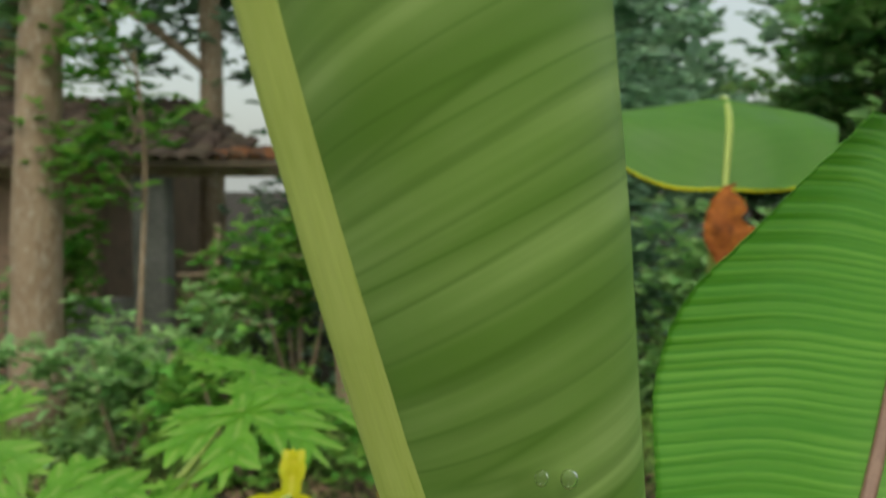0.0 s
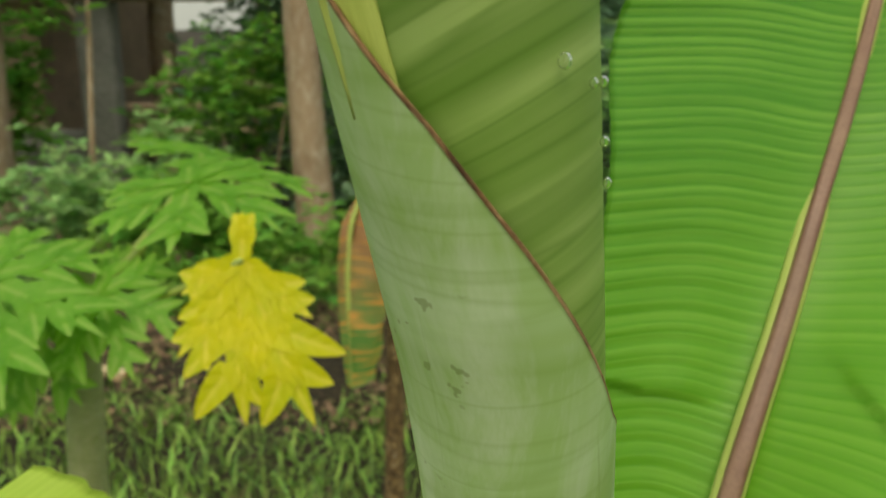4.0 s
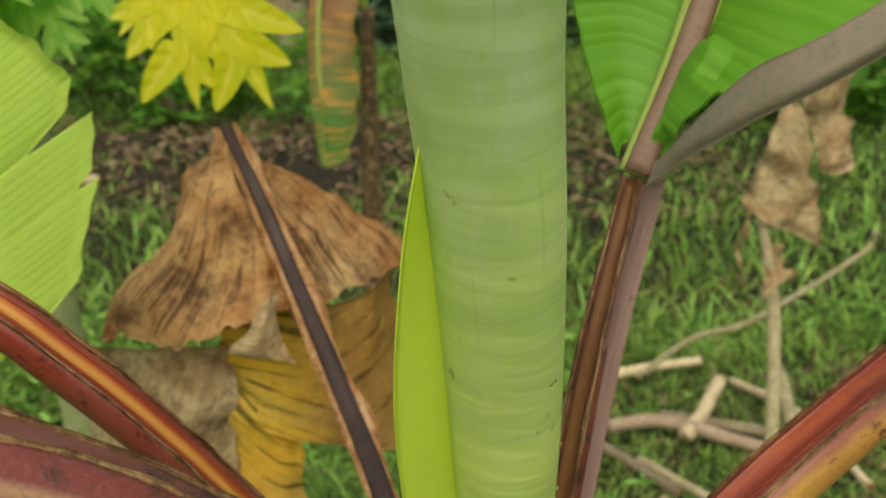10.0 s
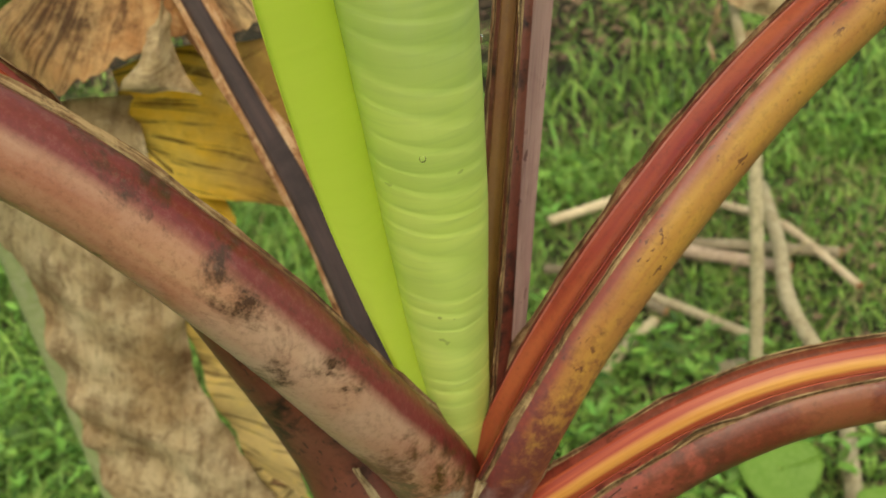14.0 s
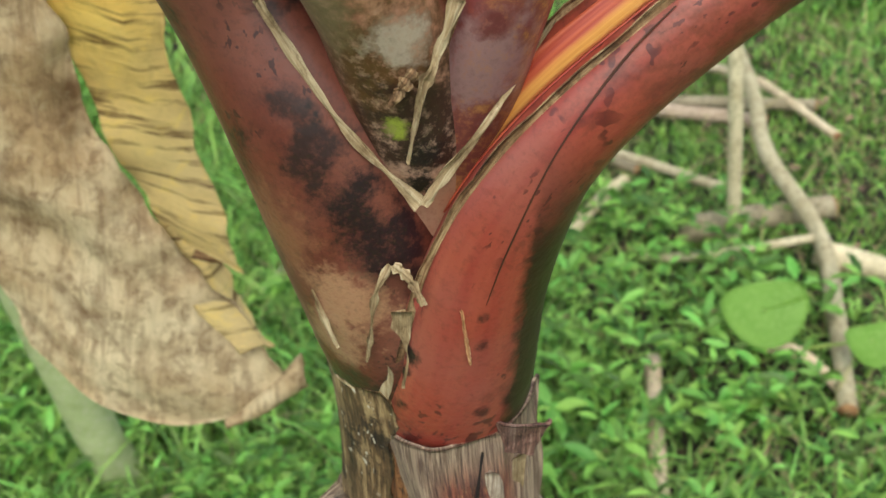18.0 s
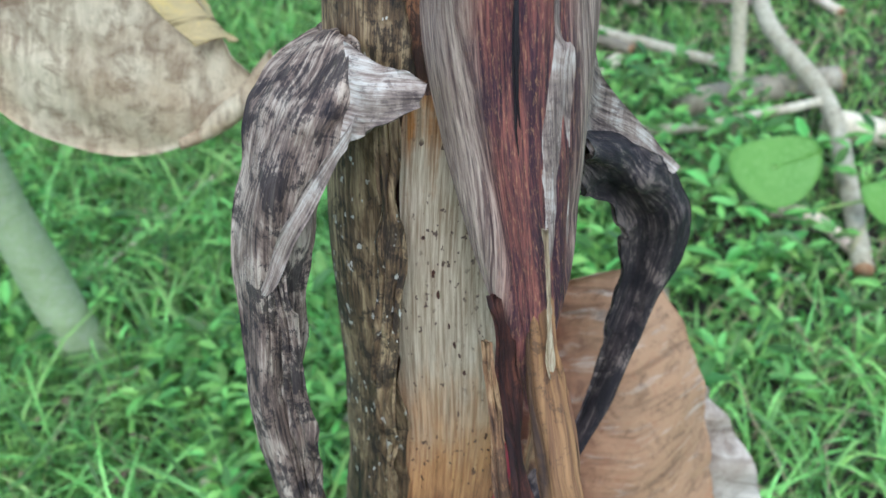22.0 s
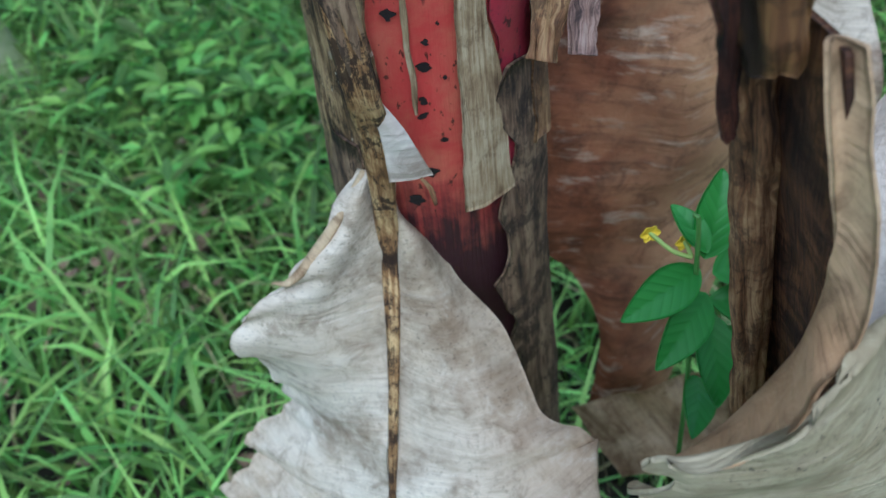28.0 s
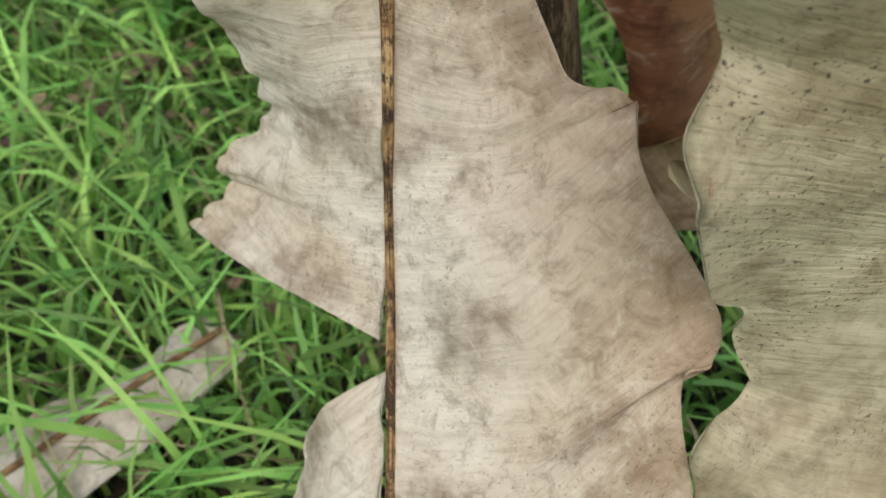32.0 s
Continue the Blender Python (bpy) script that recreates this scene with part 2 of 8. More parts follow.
def skin(name, a, b, bloom, dark, stain=0.5, rough=0.38, dotcol=None, rim=None, r0=0.024, r1=0.034, reach=0.56, marks=(), flank=None):
    """Living petiole: smooth red skin, waxy grey bloom, dark scuffs."""
    g = Net(name)
    st = g.noise(g.uv, 1.0, 3.0, 0.6, (10, 110, 1))
    big = g.noise(g.ob, 17, 3.0, 0.55)
    col = g.mix(g.rng(st, 0.35, 0.68), a, b)
    col = g.mix(g.rng(big, 0.42, 0.68, 0, 0.7), col, bloom)
    if rim is not None:
        col = g.mix(g.rng(g.op("ADD", g.split(g.uv)[1], g.op("MULTIPLY", big, 0.008)), r0 + 0.004, r1 + 0.004, 0, 0.9), col, rim)
    sc = g.op("MULTIPLY", g.rng(g.noise(g.ob, 24, 5, 0.7, warp=0.6), reach, reach + 0.07), g.rng(g.noise(g.ob, 90, 4, 0.75), 0.4, 0.6))
    col = g.mix(g.op("MULTIPLY", sc, stain), col, dark)
    if dotcol is not None:
        d = g.op("MULTIPLY", g.dots(g.uv, 420, 0.22, 0.3, (0.6, 1, 1)), g.rng(g.noise(g.ob, 36, 3), 0.5, 0.56))
        d2 = g.op("MULTIPLY", g.dots(g.ob, 150, 0.25, 0.3), g.rng(g.noise(g.ob, 24, 3), 0.54, 0.6))
        d = g.op("MAXIMUM", d, d2)
        col = g.mix(g.op("MULTIPLY", d, 0.85), col, dotcol)
    fine = g.noise(g.ob, 420, 4, 0.7)
    for at, r, c, f in marks:
        col = g.mix(g.op("MULTIPLY", g.zone(at, r), g.rng(fine, 0.3, 0.5, f * 0.55, f)), col, c)
    # dark flank: black staining and the shaded side painted as one
    if flank is not None:
        px_, _, pz_ = g.split(g.ob)
        rot_shade = g.op("ADD", g.op("SUBTRACT", px_, g.op("MULTIPLY", pz_, 0.11)), g.op("MULTIPLY", g.op("SUBTRACT", g.noise(g.ob, 110, 4, 0.7), 0.5), 0.014))
        col = g.mix(g.op("MULTIPLY", g.rng(rot_shade, -0.0225, -0.0180, 0, 0.95), g.rng(pz_, 0.985, 0.945)), col, flank)
    col = g.mix(g.rng(fine, 0.5, 0.7, 0, 0.32), col, dark)
    col = g.mix(g.rng(fine, 0.48, 0.3, 0, 0.10), col, bloom)
    nrm = g.bump(g.op("ADD", g.op("MULTIPLY", st, 0.5), g.noise(g.ob, 300, 2)), 0.3, 0.0008)
    return g.done(col, g.rng(big, 0.3, 0.7, rough - 0.08, rough + 0.16), nrm, 0, None, 0.5)


def rough_stuff(name, a, b, c=None, s=8.0, rough=0.8, bumps=0.5, bdist=0.01, stretch=None, per=None, trans=0.0, low=0.45):
    """Plain mottled surface; per: 'island' or 'object' varies it by piece."""
    g = Net(name)
    n1 = g.noise(g.ob, s, 5.0, 0.62, stretch)
    n2 = g.noise(g.ob, s * 5.3, 4.0, 0.6, stretch)
    col = g.mix(g.rng(n1, 0.32, 0.68), a, b)
    if c is not None:
        col = g.mix(g.rng(n2, 0.5, 0.72, 0, 0.8), col, c)
    if per:
        r = g.island() if per == "island" else g.rand()
        hs = g.n("HueSaturation", Color=col, Hue=g.rng(r, 0, 1, 0.475, 0.52), Value=g.rng(g.op("FRACT", g.op("MULTIPLY", r, 7.31)), 0, 1, low, 1.4))
        col = hs.outputs[0]
    nrm = g.bump(g.op("ADD", n1, n2), bumps, bdist) if bumps else None
    return g.done(col, rough, nrm, trans, col if trans else None, 0.35)


# ---- materials ----
g = Net("rolled_leaf_underside")
x, y, _ = g.split(g.uv)
u = g.op("SUBTRACT", x, g.op("MULTIPLY", y, 0.22))
vec = g.n("CombineXYZ", X=u, Y=g.op("MULTIPLY", y, 0.06)).outputs[0]
band = g.noise(vec, 48, 2.0, 0.5)
line_ = g.noise(vec, 330, 2.0, 0.6)
big = g.noise(g.ob, 16, 4.0, 0.62, (1, 1, 0.5), 0.4)
low = g.rng(g.op("ADD", x, g.op("MULTIPLY", big, 0.1)), 1.2, 1.5)
saw = g.op("FRACT", g.op("ADD", g.op("MULTIPLY", x, 101), g.op("MULTIPLY", g.noise(vec, 26, 3.0), 4.0)))
fall = g.op("MULTIPLY", g.rng(saw, 0.0, 0.75), g.rng(saw, 0.75, 1.0, 1.0, 0.0))
col = g.mix(low, g.mix(g.rng(big, 0.35, 0.65), S(232, 247, 142), S(222, 242, 122)), g.mix(g.rng(big, 0.35, 0.65), S(172, 206, 138), S(196, 222, 170)))
col = g.mix(g.op("MULTIPLY", g.rng(band, 0.42, 0.60, 0, 0.75), g.rng(low, 0.0, 1.0, 0.25, 1.0)), col, S(150, 186, 104))
col = g.mix(g.rng(line_, 0.5, 0.72, 0, 0.25), col, S(146, 182, 100))
col = g.mix(g.op("MULTIPLY", g.rng(g.noise(g.ob, 38, 5.0, 0.7, (1, 1, 0.28), 0.6), 0.46, 0.66, 0, 0.6), low), col, S(222, 234, 212))
hair = g.rng(g.noise(g.uv, 1.0, 2.0, 0.5, (9, 520, 1), 0.5), 0.66, 0.72, 0, 0.35)
col = g.mix(g.op("MULTIPLY", hair, low), col, S(132, 166, 96))
spk = g.op("MULTIPLY", g.dots(g.ob, 210, 0.1, 0.16), g.rng(g.noise(g.ob, 30, 2), 0.56, 0.6))
col = g.mix(g.op("MULTIPLY", spk, 0.5), col, S(96, 108, 52))
ridge = g.op("MULTIPLY", fall, g.rng(low, 0.0, 0.8, 1.0, 0.12))
col = g.mix(g.op("MULTIPLY", g.op("SUBTRACT", 1.0, fall), g.rng(low, 0.0, 0.8, 0.40, 0.06)), col, S(176, 208, 92))
crease = g.op("ABSOLUTE", g.op("SUBTRACT", g.noise(vec, 95, 1.0, 0.4), 0.5))
col = g.mix(g.op("MULTIPLY", g.rng(crease, 0.0, 0.04, 0.34, 0.0), g.rng(low, 0.0, 1.0, 0.2, 1.0)), col, S(140, 176, 96))
M_roll = g.done(col, g.rng(big, 0.3, 0.7, 0.38, 0.55), g.bump(g.op("ADD", ridge, g.op("MULTIPLY", line_, 0.15)), 0.32, 0.0006), 0.20, S(214, 240, 124), 0.45)
g = Net("rolled_leaf_inner")
x, y, _ = g.split(g.uv)
u = g.op("SUBTRACT", x, g.op("MULTIPLY", y, 0.52))
vec = g.n("CombineXYZ", X=u, Y=g.op("MULTIPLY", y, 0.05)).outputs[0]
band = g.noise(vec, 62, 2.0, 0.5)
band2 = g.noise(vec, 175, 2.0, 0.5)
line_ = g.noise(vec, 520, 1.0)
big = g.noise(g.ob, 14, 4.0, 0.6)
col = g.mix(g.rng(big, 0.35, 0.65), S(150, 184, 96), S(172, 200, 120))
col = g.mix(g.rng(band, 0.40, 0.60, 0, 0.75), col, S(98, 140, 48))
col = g.mix(g.rng(band2, 0.46, 0.62, 0, 0.42), col, S(108, 150, 58))
col = g.mix(g.rng(line_, 0.48, 0.7, 0, 0.18), col, S(112, 150, 64))
crease = g.op("ABSOLUTE", g.op("SUBTRACT", g.noise(vec, 105, 1.0, 0.4), 0.5))
col = g.mix(g.rng(crease, 0.0, 0.035, 0.5, 0.0), col, S(84, 124, 40))
M_inner = g.done(col, g.rng(big, 0.3, 0.7, 0.4, 0.56), g.bump(g.op("ADD", band, g.op("MULTIPLY", band2, 0.4)), 0.3, 0.0012), 0.12, S(170, 210, 80), 0.45)
M_strip = green_blade("young_leaf_edge", S(230, 243, 122), S(222, 240, 108), S(204, 226, 90), S(236, 252, 110), 0.5, 0.4, 0.1, 0.6, 0.2, relief=0.3)
# upper blade darkened in colour for how light falls on it
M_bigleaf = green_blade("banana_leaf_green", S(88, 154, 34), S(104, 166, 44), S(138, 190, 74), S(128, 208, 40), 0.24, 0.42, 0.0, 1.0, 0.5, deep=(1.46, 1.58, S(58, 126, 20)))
M_lightleaf = green_blade("banana_leaf_yellow_green", S(206, 232, 112), S(214, 236, 128), S(172, 206, 84), S(214, 242, 110), 0.42, 0.45, 0.0, 1.1, 0.5)
M_under = rough_stuff("purple_leaf_underside", S(118, 112, 96), S(132, 118, 104), S(102, 108, 80), 60, 0.5, 0.3, 0.001)
M_farleaf = green_blade("far_banana_leaf", S(84, 134, 54), S(98, 146, 62), S(120, 164, 80), S(140, 200, 60), 0.4, 0.45, 0.3, 0.2, 0.3)
M_palerib = fibre("pale_midrib", S(178, 194, 100), S(190, 204, 116), S(162, 180, 84), 0.2, rough=0.42, across=90)
M_rib = skin("leaf_midrib_purple", S(124, 92, 78), S(104, 74, 62), S(146, 120, 100), S(84, 54, 44), 0.25, 0.42)
M_ribedge = fibre("midrib_pale_border", S(150, 172, 84), S(166, 182, 98), S(130, 150, 70), 0.2, rough=0.45)
M_pet = skin("petiole_maroon", S(160, 106, 84), S(178, 136, 106), S(192, 168, 146), S(70, 44, 28), 1.0, 0.36, None, S(112, 28, 36), 0.019, 0.023, 0.53,
             marks=(((0.046, 0.341, 1.004), 0.036, S(90, 62, 34), 1.0), ((0.060, 0.350, 0.985), 0.022, S(52, 34, 26), 1.0), ((0.056, 0.338, 1.012), 0.010, S(176, 160, 140), 0.8), ((0.036, 0.335, 1.045), 0.016, S(96, 62, 40), 0.8), ((0.012, 0.322, 1.095), 0.008, S(90, 58, 36), 0.8), ((-0.005, 0.312, 1.105), 0.006, S(84, 52, 32), 0.8), ((0.038, 0.339, 1.022), 0.014, S(120, 104, 76), 0.7), ((0.0525, 0.344, 0.985), 0.005, S(150, 160, 60), 0.9), ((0.060, 0.345, 0.977), 0.006, S(26, 18, 18), 1.0), ((0.058, 0.348, 0.966), 0.006, S(26, 18, 18), 1.0)))
M_petdark = skin("petiole_dark", S(88, 42, 34), S(112, 58, 44), S(122, 80, 64), S(32, 22, 20), 1.0, 0.36, S(50, 26, 24), None, 0, 0, 0.5,
                 marks=(((0.033, 0.351, 0.928), 0.017, S(168, 126, 94), 0.9), ((0.026, 0.358, 0.912), 0.015, S(160, 122, 92), 0.9), ((0.020, 0.362, 0.955), 0.016, S(140, 92, 66), 0.7), ((0.047, 0.351, 0.948), 0.015, S(40, 22, 24), 1.0), ((0.038, 0.351, 0.965), 0.011, S(38, 22, 22), 1.0), ((0.031, 0.351, 0.980), 0.010, S(46, 28, 26), 0.95), ((0.027, 0.352, 0.995), 0.006, S(50, 30, 26), 0.9), ((0.030, 0.362, 0.885), 0.014, S(52, 46, 30), 0.95)))
# flank holds black stain together with painted shade of the right side
M_petred = skin("petiole_red", S(134, 50, 42), S(152, 76, 56), S(140, 84, 72), S(60, 32, 26), 0.5, 0.34, S(72, 28, 26), None, 0, 0, 0.56,
                marks=(((0.0465, 0.348, 0.908), 0.0045, S(26, 18, 18), 1.0), ((0.0445, 0.349, 0.900), 0.004, S(26, 18, 18), 1.0), ((0.0413, 0.352, 0.885), 0.0035, S(26, 18, 18), 1.0), ((0.068, 0.343, 0.882), 0.0035, S(60, 26, 26), 0.9), ((0.0705, 0.338, 0.925), 0.0025, S(70, 30, 28), 0.9), ((0.0695, 0.3385, 0.914), 0.0028, S(70, 30, 28), 0.9), ((0.20, 0.335, 1.035), 0.09, S(108, 54, 37), 0.95), ((0.155, 0.338, 1.018), 0.016, S(90, 50, 40), 0.8), ((0.20, 0.332, 1.035), 0.02, S(150, 92, 62), 0.6), ((0.125, 0.35, 0.985), 0.022, S(110, 52, 48), 0.7), ((0.10, 0.345, 0.955), 0.016, S(104, 50, 46), 0.7)), flank=S(34, 22, 18))
g = Net("petiole_groove_yellow")
yy = g.op("ABSOLUTE", g.op("ADD", g.split(g.uv)[1], g.op("MULTIPLY", g.op("SUBTRACT", g.noise(g.ob, 40, 3), 0.5), 0.002)))
st = g.noise(g.uv, 1.0, 3.0, 0.6, (12, 700, 1))
colr = g.mix(g.rng(yy, 0.0014, 0.0036), g.mix(g.rng(st, 0.35, 0.65), S(208, 156, 82), S(192, 132, 66)), g.mix(g.rng(st, 0.35, 0.65), S(176, 84, 54), S(150, 58, 44)))
M_groove = g.done(colr, 0.4, g.bump(st, 0.3, 0.0006), 0, None, 0.45)
M_groovedark = skin("petiole_groove_brown", S(116, 84, 44), S(132, 98, 52), S(104, 50, 38), S(80, 36, 30), 0.4, 0.4)
M_petyel = skin("petiole_yellow_pink", S(190, 148, 70), S(168, 116, 64), S(150, 86, 66), S(80, 44, 34), 0.5, 0.38, S(90, 52, 36), S(124, 38, 40), 0.028, 0.033,
                marks=(((0.088, 0.355, 1.0), 0.072, S(104, 50, 50), 0.95), ((0.078, 0.342, 1.00), 0.018, S(142, 112, 110), 0.7), ((0.080, 0.340, 1.012), 0.005, S(90, 34, 32), 0.9)))
M_petinner = skin("petiole_red_inner", S(134, 44, 40), S(164, 84, 56), S(140, 56, 46), S(80, 36, 30), 0.3, 0.36)
M_margin = husk("dry_petiole_margin", S(176, 148, 108), S(124, 92, 62), S(56, 38, 28), 500, 0.5, 0.5)
M_pink = fibre("pink_grey_flange", S(150, 120, 114), S(164, 136, 128), S(116, 84, 80), 0.35, S(90, 60, 56), 0.04, 0.45)
M_pinkdry = husk("pinkish_dry_flap", S(178, 154, 136), S(138, 110, 96), S(56, 43, 38), 420, 0.6, 0.52)
M_dry = dry_blade("dead_leaf_brown", S(222, 184, 132), S(166, 108, 60), S(66, 38, 22), 0.14, 0.0, 1.2, 0.75)
M_dryyel = dry_blade("dead_leaf_yellow", S(244, 212, 104), S(238, 188, 48), S(84, 54, 26), 0.28, 0.0, 0.3, 0.8, 0.0, ((-0.065, -0.01, S(166, 120, 72), 0), (1.0, 0.84, S(206, 184, 134), 2)))
M_drypale = dry_blade("dead_leaf_tan", S(214, 194, 156), S(176, 146, 106), S(106, 78, 50), 0.12, 0.15, 1.3, 0.4)
M_grey = dry_blade("dead_leaf_grey_beige", S(222, 212, 196), S(192, 175, 156), S(126, 102, 78), 0.08, 0.35, 0.85)
M_grey2 = dry_blade("dead_leaf_grey_flecked", S(200, 188, 156), S(166, 151, 118), S(104, 88, 60), 0.06, 0.85, 0.95, 0.0, 0.3)
M_frontleaf = dry_blade("dead_leaf_beige_stained", S(226, 215, 194), S(192, 175, 148), S(104, 82, 56), 0.08, 0.4, 1.0, 0.12, 0.0, ((-0.01, 0.06, S(166, 138, 104), 0),))
M_pleat = dry_blade("dead_leaf_pleated_grey", S(208, 194, 172), S(170, 148, 124), S(98, 76, 58), 0.08, 0.2, 1.1, 0.35)
M_tanstrip = dry_blade("dead_leaf_tan_grey", S(196, 166, 126), S(164, 130, 92), S(90, 66, 46), 0.04, 0.3, 1.2, 0.2)
# paler right side: the stronger light there is put into the colour
M_brownleaf = dry_blade("dead_leaf_banded_brown", S(148, 96, 64), S(108, 64, 42), S(54, 32, 24), 0.04, 0.0, 1.0, 0.35, 0.75, ((0.10, 0.155, S(184, 146, 106), 0),))
M_strap = husk("dead_petiole_fibre", S(166, 134, 92), S(120, 86, 54), S(48, 34, 24), 420, 0.6, 0.52)
M_olive = husk("dry_olive_scrap", S(168, 144, 104), S(124, 102, 70), S(54, 42, 28), 300, 0.5, 0.52)
M_strapgrey = husk("dead_petiole_grey", S(184, 164, 140), S(116, 96, 80), S(36, 28, 27), 420, 0.85, 0.47)
M_panel = husk("dead_petiole_dark_brown", S(128, 86, 52), S(82, 52, 34), S(34, 22, 16), 420, 0.7, 0.5)
M_wallred = husk("dead_channel_wall", S(98, 58, 36), S(64, 34, 24), S(28, 17, 13), 420, 0.6, 0.5)
M_strapwing = husk("grey_folded_sheath", S(196, 182, 162), S(146, 126, 108), S(70, 56, 50), 420, 0.6, 0.53)
M_strapblack = husk("dead_petiole_black", S(124, 108, 94), S(58, 47, 43), S(24, 19, 19), 420, 0.8, 0.46)
M_blackrib = fibre("dead_midrib_dark", S(74, 54, 50), S(54, 40, 38), S(36, 26, 24), 0.5, rough=0.5, across=300)
M_ribpale = husk("dead_midrib_border", S(206, 172, 134), S(172, 124, 82), S(104, 64, 38), 420, 0.5, 0.53)
M_stemdark = husk("stem_sheath_dark", S(166, 140, 100), S(98, 76, 50), S(34, 27, 20), 300, 0.8, 0.51, 0.7, None, S(206, 196, 176))
M_stemblack = husk("weathered_stem_foot", S(146, 122, 94), S(102, 80, 60), S(38, 30, 24), 300, 0.75, 0.5)
M_stembrown = husk("stem_sheath_brown", S(148, 104, 66), S(108, 72, 46), S(40, 28, 24), 300, 0.8, 0.48, 0.6)
# dark marks along the right edge: black stain plus painted side shade
M_stemred = skin("stem_sheath_red", S(164, 70, 60), S(178, 92, 74), S(160, 86, 76), S(40, 26, 26), 0.35, 0.36, S(62, 26, 26),
                 marks=(((0.096, 0.374, 0.926), 0.019, S(30, 22, 18), 1.0), ((0.095, 0.374, 0.902), 0.020, S(30, 22, 18), 1.0), ((0.093, 0.374, 0.880), 0.020, S(30, 22, 18), 1.0), ((0.092, 0.374, 0.858), 0.020, S(30, 22, 18), 1.0)))
M_stemmagenta = skin("stem_sheath_magenta", S(150, 36, 54), S(162, 48, 62), S(128, 44, 56), S(60, 22, 30), 0.5, 0.36, S(44, 18, 24))
M_purple = husk("dead_sheath_roll", S(186, 154, 138), S(132, 96, 82), S(56, 38, 36), 420, 0.6, 0.5)
M_ribdry = husk("dry_yellow_rib", S(200, 170, 118), S(138, 104, 64), S(40, 28, 20), 320, 0.9, 0.49)
M_peel = husk("peeling_sheath_skin", S(184, 166, 132), S(150, 128, 94), S(98, 76, 52), 420, 0.5, 0.55)
# soil kept extra dark so its colour deepens the shade between grass blades
M_soil = rough_stuff("soil_litter", S(52, 46, 34), S(36, 34, 24), S(84, 72, 54), 9, 0.95, 0.8, 0.03)
M_grass = rough_stuff("grass_blade", S(122, 172, 76), S(166, 204, 106), None, 14, 0.5, 0, 0, None, "island", 0.24, 0.25)
M_drygrass = rough_stuff("dry_grass", S(170, 158, 116), S(140, 124, 84), None, 14, 0.8, 0, 0, None, "island", 0.1)
M_weed = rough_stuff("weed_leaf", S(106, 152, 62), S(142, 186, 90), None, 20, 0.45, 0.0, 0, None, "island", 0.24, 0.3)
M_litter = rough_stuff("leaf_litter", S(140, 118, 92), S(100, 80, 60), S(170, 152, 128), 60, 0.85, 0.4, 0.004, None, "island")
M_wood = rough_stuff("stick_bark", S(212, 194, 164), S(178, 158, 128), S(106, 90, 68), 26, 0.85, 0.6, 0.004, (1, 1, 1), "object")
M_bark = rough_stuff("tree_bark", S(172, 152, 128), S(136, 116, 94), S(196, 186, 168), 7, 0.9, 0.8, 0.03, (1, 1, 0.35))
M_papbark = rough_stuff("papaya_bark", S(156, 164, 116), S(132, 144, 92), S(168, 164, 140), 22, 0.7, 0.5, 0.006, (1, 1, 2.0))
M_cut = rough_stuff("cut_wood", S(170, 130, 90), S(140, 100, 66), None, 60, 0.85, 0.3, 0.002)
M_foliage = rough_stuff("tree_foliage", S(134, 176, 112), S(160, 198, 132), None, 3, 0.55, 0, 0, None, "island", 0.45, 0.75)
M_darkfol = rough_stuff("dark_foliage", S(124, 160, 128), S(150, 184, 152), None, 3, 0.6, 0, 0, None, "island", 0.42, 0.7)
M_lightfol = rough_stuff("light_foliage", S(104, 158, 68), S(126, 178, 78), None, 3, 0.5, 0, 0, None, "island", 0.42, 0.75)
M_wall = rough_stuff("mud_plaster", S(178, 150, 128), S(152, 128, 112), S(124, 114, 104), 3, 0.95, 0.5, 0.02)
M_greywall = rough_stuff("grey_plaster", S(150, 148, 142), S(124, 122, 118), S(96, 94, 90), 5, 0.95, 0.4, 0.01)
M_tile = rough_stuff("clay_tile", S(112, 94, 82), S(88, 78, 70), S(70, 68, 58), 12, 0.9, 0.6, 0.01, None, "object")
M_orange = rough_stuff("orange_brick", S(158, 110, 80), S(134, 90, 66), None, 20, 0.9, 0.5, 0.006)
M_yellowfl = rough_stuff("yellow_petal", S(236, 206, 40), S(220, 180, 30), None, 60, 0.5, 0)
M_drop = Net("water").done(S(255, 255, 255), 0.03)
M_drop.node_tree.nodes["Principled BSDF"].inputs["Transmission Weight"].default_value = 1.0
M_drop.node_tree.nodes["Principled BSDF"].inputs["IOR"].default_value = 1.33
M_spot2 = rough_stuff("speck_brown", S(76, 44, 28), S(60, 34, 22), None, 90, 0.6, 0.3, 0.0004)
# black of the rot spots, and of the strip that imitates crease shade
M_black = rough_stuff("rot_and_shade_black", S(40, 30, 28), S(26, 20, 20), None, 90, 0.7, 0.5, 0.001)


g = Net("stem_core_sheath")
st = g.noise(g.uv, 1.0, 4.0, 0.7, (10, 260, 1), 0.3)
st2 = g.noise(g.uv, 1.0, 4.0, 0.7, (34, 1000, 1))
big = g.noise(g.ob, 55, 5.0, 0.7, None, 0.5)
hz = g.op("ADD", g.split(g.ob)[2], g.op("MULTIPLY", g.op("SUBTRACT", g.op("ADD", big, g.op("MULTIPLY", st, 1.5)), 1.25), 0.06))
red = g.mix(g.rng(big, 0.4, 0.62), S(186, 66, 60), S(190, 98, 76))
colr = g.mix(g.rng(hz, 0.415, 0.455), S(52, 26, 30), red)
colr = g.mix(g.rng(hz, 0.535, 0.562), colr, g.mix(g.rng(st2, 0.42, 0.56), S(58, 36, 26), S(124, 72, 42)))
